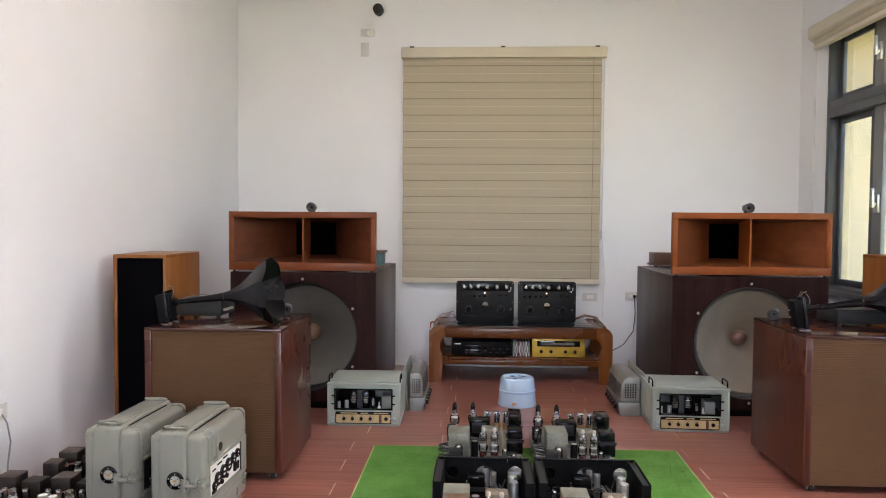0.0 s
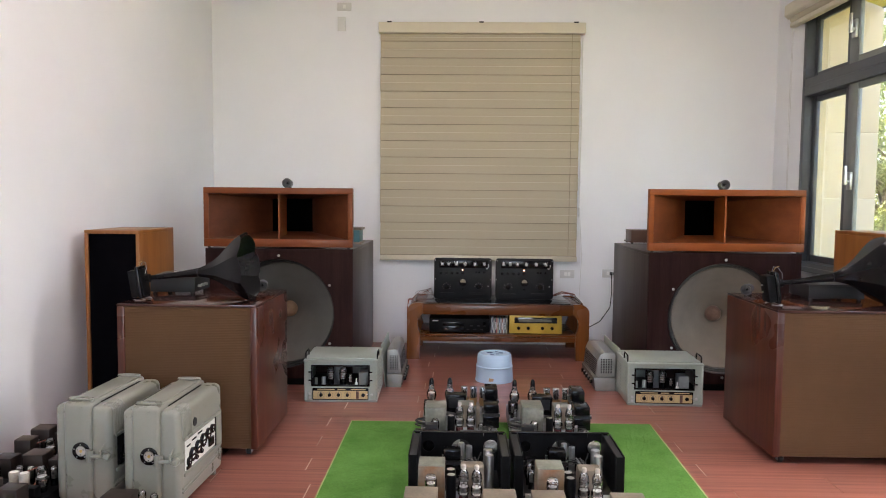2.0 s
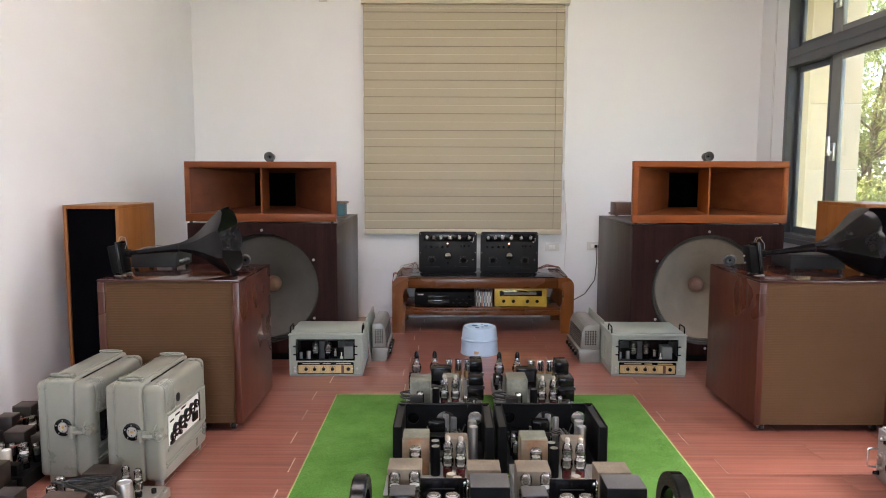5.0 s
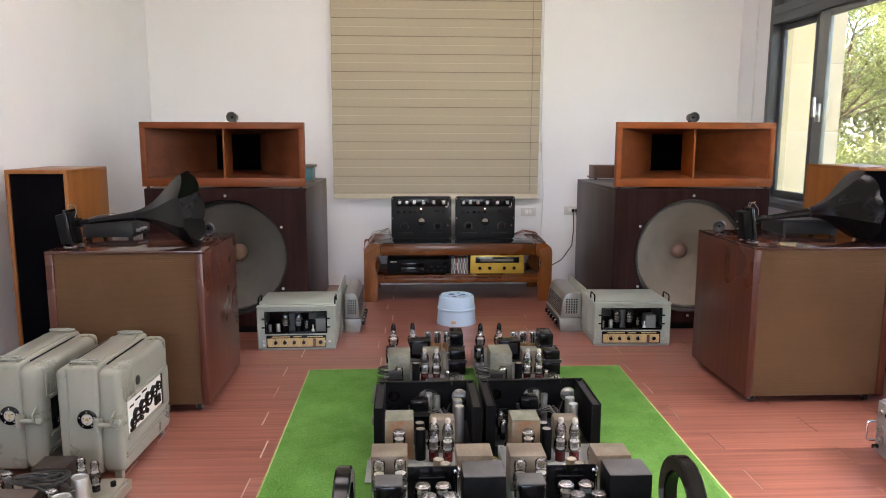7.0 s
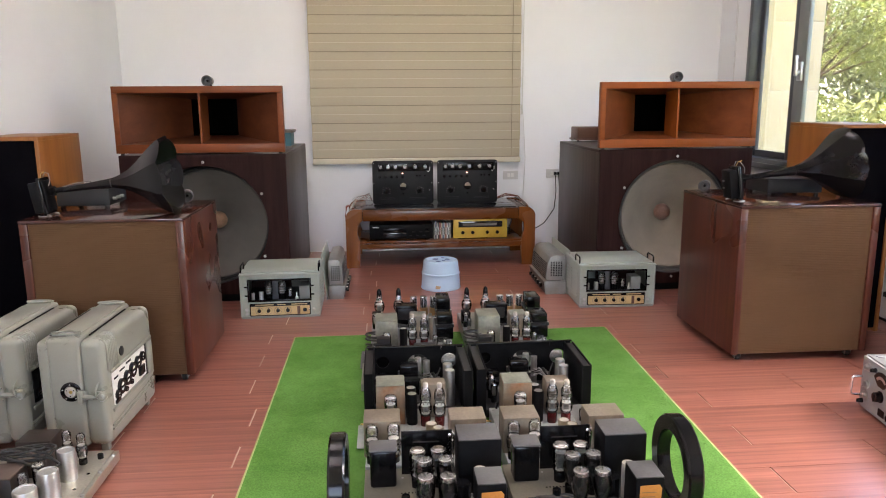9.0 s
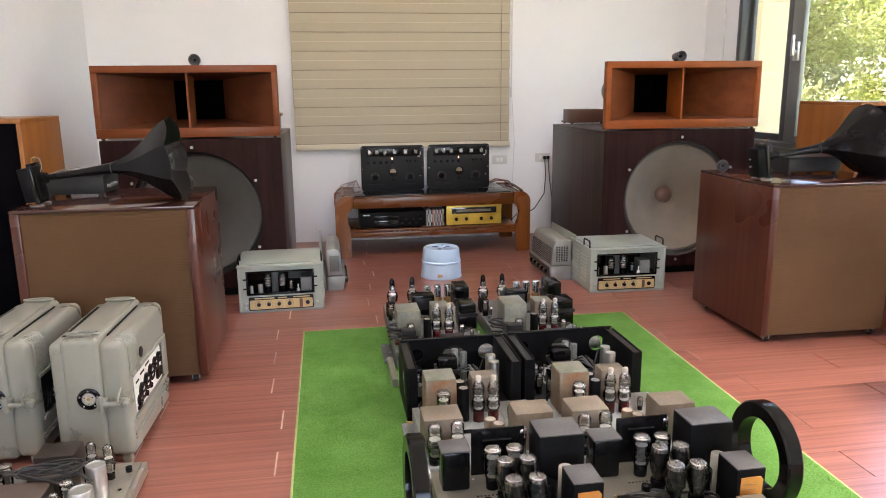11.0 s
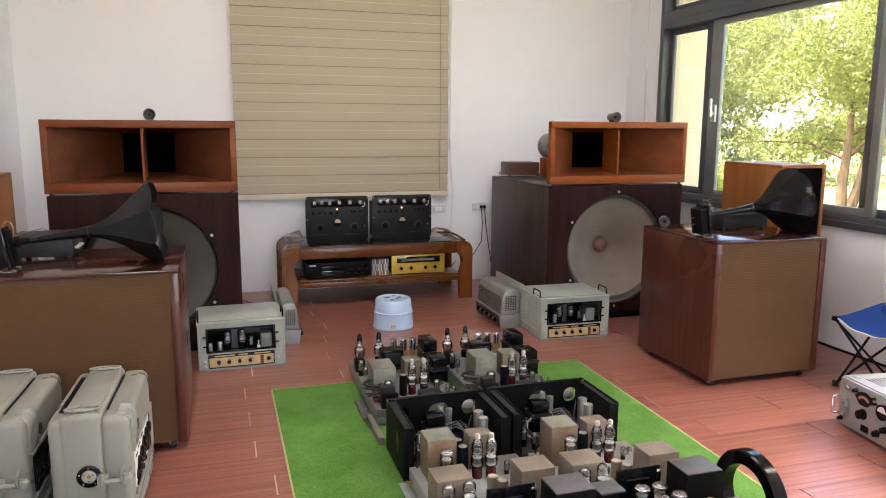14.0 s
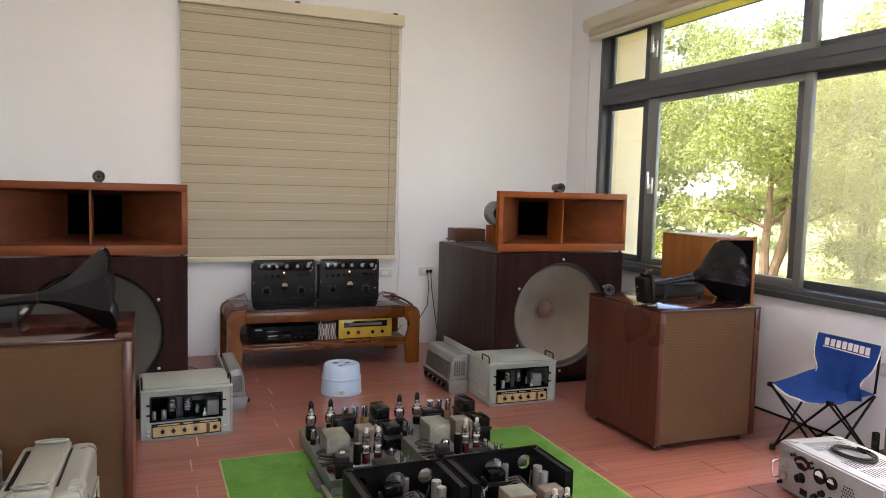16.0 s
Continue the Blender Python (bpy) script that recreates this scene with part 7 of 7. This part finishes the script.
for r in range(7):
    for c in range(6):
        u, v = 0.425 + (c - 2.5) * 0.013 + (0.0065 if r % 2 else 0), 0.135 + (r - 3) * 0.013
        if abs(u - 0.425) + abs(v - 0.135) * 0.6 < 0.045:
            part("grille_hole", Build().cyl((u, -0.0014, v), 0.004, 0.001, 'y', 8), M_black_m, sp_)
part("side_handle", Build().tube([(0.012, 0.0, 0.145), (0.010, -0.035, 0.145), (0.010, -0.040, 0.138), (0.010, -0.040, 0.072), (0.010, -0.035, 0.065), (0.012, 0.0, 0.065)], 0.0045, 8), M_chrome, ins)
lead = thing("coiled_lead", pose(1.825, 3.205, IH + 0.0045), "thin dark test lead coiled on the instrument", "cable")
pts = []
for k in range(90):
    a = 2 * math.pi * k / 22.5
    q = 0.085 + 0.010 * math.sin(a * 0.31)
    pts.append((q * 0.75 * math.cos(a), q * 1.1 * math.sin(a), 0.003 + 0.0035 * (k / 22.5)))
part("coil", Build().tube(pts, 0.0042, 6), M_cable, lead)
part("clip", Build().tube([pts[-1], (0.05, 0.02, 0.022), (0.035, -0.03, 0.016)], 0.006, 8), M_black_m, lead)
tr_ = thing("upright_valve_set", pose(2.13, 3.22, 0), "dark amplifier with black capacitors behind the instrument", "amplifier")
part("chassis", Build().box(-0.12, 0.16, -0.26, 0.09, 0.0, 0.20, 0.004), M_black_m, tr_)
for x, y, r, h in ((-0.08, 0.05, 0.017, 0.105), (-0.07, -0.03, 0.017, 0.095), (0.01, 0.03, 0.034, 0.12), (0.03, -0.08, 0.034, 0.10)):
    capacitor(tr_, x, y, 0.20, 0.20 + h, r, M_black if r < 0.02 else M_olive)
part("lead", Build().tube([(-0.08, -0.02, 0.24), (-0.11, -0.05, 0.27), (-0.09, -0.09, 0.24), (-0.07, -0.12, 0.205)], 0.005, 6), M_cable_g, tr_)

chair = thing("folding_chair", pose(0, 0, 0), "small blue canvas folding chair on black steel legs", "chair")
SL = [(2.112, 3.962, 0.362), (2.108, 3.575, 0.362), (2.465, 3.600, 0.366), (2.470, 3.975, 0.366)]
cl = Build()
n = 14
grid = []
for i in range(n + 1):
    row = []
    for j in range(n + 1):
        u, v = i / n, j / n
        a = Vector(SL[0]).lerp(Vector(SL[1]), v)
        c = Vector(SL[3]).lerp(Vector(SL[2]), v)
        p = a.lerp(c, u)
        sag = 0.040 * math.sin(math.pi * v) * (1 - u) ** 2 + 0.030 * math.sin(math.pi * u) * v ** 3 + 0.052 * math.sin(math.pi * v) * math.sin(math.pi * (0.12 + 0.88 * u))
        lift = 0.055 * math.sin(math.pi * u * 0.62) ** 2 * (1 - v) ** 4
        scoop = 0.030 * math.sin(math.pi * v) * (1 - u) ** 3
        crease = 0.006 * math.sin(11 * v + 4 * u) * u + 0.005 * math.sin(7 * u - 9 * v) + 0.003 * math.sin(19 * v - 8 * u * v)
        row.append(cl.bm.verts.new((p.x + scoop, p.y - 0.030 * math.sin(math.pi * u) * (1 - v) + 0.020 * math.sin(math.pi * u) * v, p.z - sag + lift + crease)))
    grid.append(row)
for i in range(n):
    for j in range(n):
        cl.bm.faces.new((grid[i][j], grid[i + 1][j], grid[i + 1][j + 1], grid[i][j + 1]))
fedge = [tuple(v.co) for v in grid[0]]
bmesh.ops.solidify(cl.bm, geom=cl.bm.faces[:], thickness=0.004)
part("seat", cl, M_blue_cloth, chair, "blue canvas seat")
bk = Build()
rows = []
for i in range(n + 1):
    row = []
    for j in range(n + 1):
        u, v = i / n, j / n
        half = 0.195 - 0.056 * math.exp(-((u - 0.26) / 0.20) ** 2) - 0.004 * math.sin(5 * u)
        yc = 3.765 + 0.012 * u
        y = yc + (0.5 - v) * 2 * half
        x = 2.352 + 0.112 * u ** 0.75 + 0.030 * math.sin(math.pi * v) * (1 - u) ** 1.5 + 0.010 * math.sin(math.pi * v)
        fold = 0.011 * math.sin(16 * (v - 0.5) * (1.3 - u)) * (1 - u) + 0.004 * math.sin(9 * v + 6 * u) * (1 - 0.6 * u)
        x += fold
        z = 0.338 + 0.294 * u - 0.032 * math.sin(math.pi * v) * (1 - u) ** 2 + 0.028 * (1 - u) * (1 - v) ** 3
        row.append(bk.bm.verts.new((x, y, z)))
    rows.append(row)
for i in range(n):
    for j in range(n):
        bk.bm.faces.new((rows[i][j], rows[i + 1][j], rows[i + 1][j + 1], rows[i][j + 1]))
edge = [tuple(r[0].co) for r in rows[3:]] + [tuple(v.co) for v in rows[-1]] + [tuple(r[-1].co) for r in rows[::-1][:-3]]
bmesh.ops.solidify(bk.bm, geom=bk.bm.faces[:], thickness=0.004)
back = part("backrest", bk, M_blue_cloth, chair, "blue canvas back with white printed bars")
part("piping", Build().tube(edge, 0.0035, 6), M_piping, back)
part("front_piping", Build().tube(fedge, 0.0045, 6), M_piping, chair)
for k in range(8):
    y0 = 3.902 - k * 0.036
    part("printed_bar", Build().box(-0.0012, 0.0012, -0.013, 0.013, -0.0205, 0.0205), M_white_print, back, at=pose(2.4505 + 0.008 * math.sin(math.pi * (k + 1.5) / 10), y0, 0.590 - 0.0006 * k) @ pose(0, 0, 0, 0, 9, 0))
part("printed_line", Build().box(-0.0012, 0.0012, -0.145, 0.145, -0.003, 0.003), M_white_print, back, at=pose(2.447, 3.776, 0.560) @ pose(0, 0, 0, 1.0, 11, 0))
L0 = [(2.088, 3.900, 0.012), (2.130, 3.590, 0.012), (2.470, 3.590, 0.012), (2.480, 3.940, 0.012)]
for a, c in ((0, 1), (1, 0), (1, 2), (2, 1), (2, 3), (3, 2), (3, 0), (0, 3)):
    lo, hi = Vector(L0[a]), Vector(SL[c])
    off = (hi - lo).normalized().cross(Vector((0, 0, 1))) * 0.006
    part("leg", Build().tube([lo + off, hi + off - Vector((0, 0, 0.012))], 0.0065, 8), M_black_m, chair)
for p in L0:
    part("foot", Build().cyl((p[0], p[1], 0.0), 0.016, 0.030, 'z', 12, bev=0.003), M_rubber, chair)
for p in (SL[0], SL[1]):
    part("corner_cap", Build().box(p[0] - 0.014, p[0] + 0.014, p[1] - 0.014, p[1] + 0.014, p[2] - 0.022, p[2] + 0.003, 0.004), M_black_m, chair)
for a, c in ((SL[2], (2.478, 3.592, 0.628)), (SL[3], (2.478, 3.968, 0.624))):
    part("back_post", Build().tube([a, c], 0.0065, 8), M_black_m, chair)
wall_plate(0, 0, 0.13, 0.075, "white socket plate on the wall behind the folding chair", 2).matrix_basis = pose(XR, 3.66, 0.47, 0, 0, -90)
side = wall_plate(0, 0, 0.132, 0.075, "white socket plate low on the side wall", 2)
side.matrix_basis = pose(XL, 3.655, 0.43, 0, 0, 90)
part("lead", Build().tube([(0.02, -0.012, -0.01), (0.022, -0.035, -0.05), (0.03, -0.045, -0.14), (0.015, -0.04, -0.24), (-0.01, -0.05, -0.33), (-0.03, -0.07, -0.385)], 0.004, 8), M_cable_g, side)

# ---- ceiling lights ----
M_tube = glow("light_diffuser", (0.95, 0.885, 0.93), LAMP)
cl_ = thing("ceiling_light", pose(-1.0, 4.4, ZC), "flat white ceiling light panel", "ceiling light", group="ceiling lights")
part("frame", Build().box(-0.31, 0.31, -0.62, 0.62, -0.03, 0.0, 0.004), M_ceil, cl_)
part("diffuser", Build().box(-0.29, 0.29, -0.60, 0.60, -0.034, -0.0305), M_tube, cl_)
for x, y in ((1.0, 4.4), (-1.0, 2.1), (1.0, 2.1)):
    copy_thing(cl_, pose(x, y, ZC))

# ---- outdoors ----
solo("ground", Build().box(-300, 300, -300, 300, -0.40, -0.30), M_lawn, None, "sunlit lawn that runs to the horizon", "ground", kind="structure")
wing = thing("wing_wall", pose(2.86, 6.66, -0.30), "cream stone clad wing of the building outside", "wall", kind="structure")
part("core", Build().box(0, 0.46, 0.012, 0.60, 0, 4.4), M_under, wing)
for k in range(8):
    part("stone_slab", Build().box(0.0, 0.46, 0.0, 0.0118, 0.002 + k * 0.55, 0.546 + k * 0.55, 0.002), M_cream_stone, wing)
aw = thing("awning", pose(2.84, 0, 0), "yellow cloth awning above the window outside", "awning")
part("cloth", Build().prism([(0.0, 3.10), (0.46, 2.93), (0.46, 2.92), (0.0, 3.09)], 'y', 1.8, 6.64), M_awning, aw)
part("bar", Build().tube([(0.46, 1.8, 2.925), (0.46, 6.64, 2.925)], 0.012, 8), M_alu, aw)


def leaf_mat(name, c1, c2):
    m, nd, lk, p = base_mat(name)
    gi = nd.new("ShaderNodeNewGeometry")
    mx = nd.new("ShaderNodeMixRGB")
    lk.new(gi.outputs["Random Per Island"], mx.inputs[0])
    mx.inputs[1].default_value, mx.inputs[2].default_value = (*c1, 1), (*c2, 1)
    lk.new(mx.outputs[0], p.inputs["Base Color"])
    p.inputs["Roughness"].default_value = 0.45
    tr = nd.new("ShaderNodeBsdfTranslucent")
    lk.new(mx.outputs[0], tr.inputs["Color"])
    ms = nd.new("ShaderNodeMixShader")
    ms.inputs[0].default_value = 0.55
    lk.new(p.outputs[0], ms.inputs[1])
    lk.new(tr.outputs[0], ms.inputs[2])
    lk.new(ms.outputs[0], nd["Material Output"].inputs[0])
    return m


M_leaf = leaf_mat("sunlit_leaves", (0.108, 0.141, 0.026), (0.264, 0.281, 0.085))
# Paler tones put distance haze into the far leaf colour.
M_leaf2 = leaf_mat("far_leaves_hazed", (0.16, 0.182, 0.075), (0.30, 0.31, 0.15))


def leaves(name, centres, radii, count, size, material, seed, parent=None):
    """Many small leaf blades scattered in clumps, as one mesh."""
    r = np.random.RandomState(seed)
    c = np.array(centres)
    k = r.randint(0, len(c), count)
    d = r.normal(size=(count, 3))
    d /= np.linalg.norm(d, axis=1)[:, None] + 1e-9
    p = c[k] + d * (np.array(radii)[k] * r.uniform(0.35, 1.0, count))[:, None] * np.array([1, 1, 0.75])
    a = r.normal(size=(count, 3))
    a /= np.linalg.norm(a, axis=1)[:, None]
    b = np.cross(a, r.normal(size=(count, 3)))
    b /= np.linalg.norm(b, axis=1)[:, None] + 1e-9
    nrm = np.cross(a, b)
    s = size * r.uniform(0.6, 1.3, count)[:, None]
    v = np.stack([p - a * s, p + b * s * 0.42 + nrm * s * 0.12, p + a * s, p - b * s * 0.42 + nrm * s * 0.12], 1).reshape(-1, 3)
    me = bpy.data.meshes.new(name)
    i = np.arange(count * 4).reshape(-1, 4)
    f = np.concatenate([i[:, [0, 1, 2]], i[:, [0, 2, 3]]])
    me.from_pydata(v.tolist(), [], f.tolist())
    me.materials.append(material)
    ob = new(name, me)
    if parent is not None:
        ob.parent = parent
    return ob


def tree(x, y, h, spread, seed, count, label, size=0.033, low=0.30):
    t = thing("tree", pose(x, y, -0.30), label, "tree", group="garden trees")
    r = random.Random(seed)
    b = Build()
    tips = []
    for k in range(r.randint(3, 4)):
        a = r.uniform(0, 6.28)
        lean = r.uniform(0.10, 0.30)
        p = Vector((0.12 * math.cos(a), 0.12 * math.sin(a), 0))
        pts, rad = [p.copy()], [0.10]
        for s in range(7):
            p = p + Vector((lean * math.cos(a) * h * 0.08 + r.uniform(-0.05, 0.05), lean * math.sin(a) * h * 0.08 + r.uniform(-0.05, 0.05), h * 0.085))
            pts.append(p.copy())
            rad.append(0.10 * (1 - (s + 1) / 9))
        b.tube(pts, rad, 8)
        for s in range(3, 8):
            for q in range(2):
                a2 = a + r.uniform(-2.2, 2.2)
                o = pts[s]
                end = o + Vector((math.cos(a2) * spread * r.uniform(0.35, 0.8), math.sin(a2) * spread * r.uniform(0.35, 0.8), h * r.uniform(0.06, 0.22)))
                mid = o.lerp(end, 0.5) + Vector((r.uniform(-0.15, 0.15), r.uniform(-0.15, 0.15), 0.12))
                b.tube([o, mid, end], [rad[s] * 0.6, rad[s] * 0.4, 0.012], 6)
                tips += [end, mid]
    part("trunk", b, M_bark, t)
    cs, rs = [], []
    for e in tips:
        cs.append(tuple(e))
        rs.append(r.uniform(0.35, 0.75))
    for k in range(46):
        a, q, z = r.uniform(0, 6.28), spread * math.sqrt(r.uniform(0.1, 1)), r.uniform(low, 1.0)
        taper = math.sqrt(max(0.05, 1 - ((z - 0.55) / 0.55) ** 2))
        cs.append((q * taper * math.cos(a), q * taper * math.sin(a), z * h))
        rs.append(r.uniform(0.35, 0.8))
    leaves("crown", cs, rs, count, size, M_leaf, seed, t)
    return t


tree(9.0, 10.7, 4.6, 2.3, 3, 80000, "leafy garden tree with several slanting stems", low=0.46, size=0.032)
tree(7.3, 14.0, 5.6, 2.6, 5, 64000, "leafy garden tree with a broad uneven crown", low=0.10)
tree(11.2, 8.3, 4.3, 2.2, 8, 54000, "leafy garden tree beside the lawn", low=0.44)
tree(13.8, 12.6, 5.0, 3.2, 9, 64000, "wide leafy tree further back in the garden", low=0.10)
tree(15.5, 7.2, 4.8, 2.8, 12, 54000, "leafy garden tree far across the lawn", low=0.12)
tree(12.0, 4.2, 4.4, 2.3, 15, 34000, "leafy garden tree at the lawn's edge", low=0.2)


def shrub(x, y, r0, seed, label):
    rr = random.Random(seed)
    t = thing("shrub", pose(x, y, -0.30), label, "shrub", group="garden shrubs")
    b = Build()
    for k in range(7):
        a = rr.uniform(0, 6.28)
        b.tube([(0.05 * math.cos(a), 0.05 * math.sin(a), 0), (0.3 * r0 * math.cos(a), 0.3 * r0 * math.sin(a), r0 * 0.7), (0.55 * r0 * math.cos(a), 0.55 * r0 * math.sin(a), r0 * 1.2)], [0.02, 0.014, 0.005], 6)
    part("stems", b, M_bark, t)
    cs = [(r0 * rr.uniform(-0.8, 0.8), r0 * rr.uniform(-0.8, 0.8), r0 * rr.uniform(0.25, 1.2)) for k in range(16)]
    leaves("foliage", cs, [r0 * 0.4] * 16, 4500, 0.036, M_leaf, seed, t)
    return t


for k, (x, y, r0) in enumerate(((7.4, 12.3, 0.8), (8.2, 13.6, 0.9), (12.4, 11.4, 0.7), (12.5, 9.0, 0.6), (14.0, 8.2, 0.8), (5.4, 11.6, 0.9))):
    shrub(x, y, r0, 30 + k, "low bright green garden shrub")
rr = random.Random(77)
cs, rs = [], []
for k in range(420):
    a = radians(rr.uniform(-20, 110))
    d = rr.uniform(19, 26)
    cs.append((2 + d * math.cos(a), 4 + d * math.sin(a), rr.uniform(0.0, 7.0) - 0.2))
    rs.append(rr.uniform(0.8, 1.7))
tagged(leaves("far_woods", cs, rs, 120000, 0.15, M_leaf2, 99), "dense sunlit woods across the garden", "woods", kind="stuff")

# ---- floor planks ----
PW, PL = 0.171, 0.965
plank_mesh = {}
rng = random.Random(5)
row0 = 5.595 - math.ceil((5.595 - YR) / PW) * PW


def plank_data(length, width):
    key = (round(length, 2), round(width, 3))
    if key not in plank_mesh:
        b = Build().box(0.0032, length - 0.0032, 0.0004, width - 0.0004, -0.010, 0.0)
        me = bpy.data.meshes.new("plank")
        b.bm.to_mesh(me)
        b.bm.free()
        me.materials.append(M_plank)
        plank_mesh[key] = me
    return plank_mesh[key]


k = 0
y = row0
while y < YB - 0.001:
    even = round((5.595 - y) / PW) % 2 == 1
    start = (-0.392 if even else -0.895) + rng.uniform(-0.045, 0.045)
    x = start - math.ceil((start - XL) / PL) * PL
    wide = min(PW, YB - y)
    while x < XR:
        a, c = max(x, XL), min(x + PL, XR)
        if c - a > 0.02 and y + wide > YR:
            o = new("plank", plank_data(c - a, wide))
            o.parent = floor
            o.location = (a, y, 0)
        x += PL
    y += PW
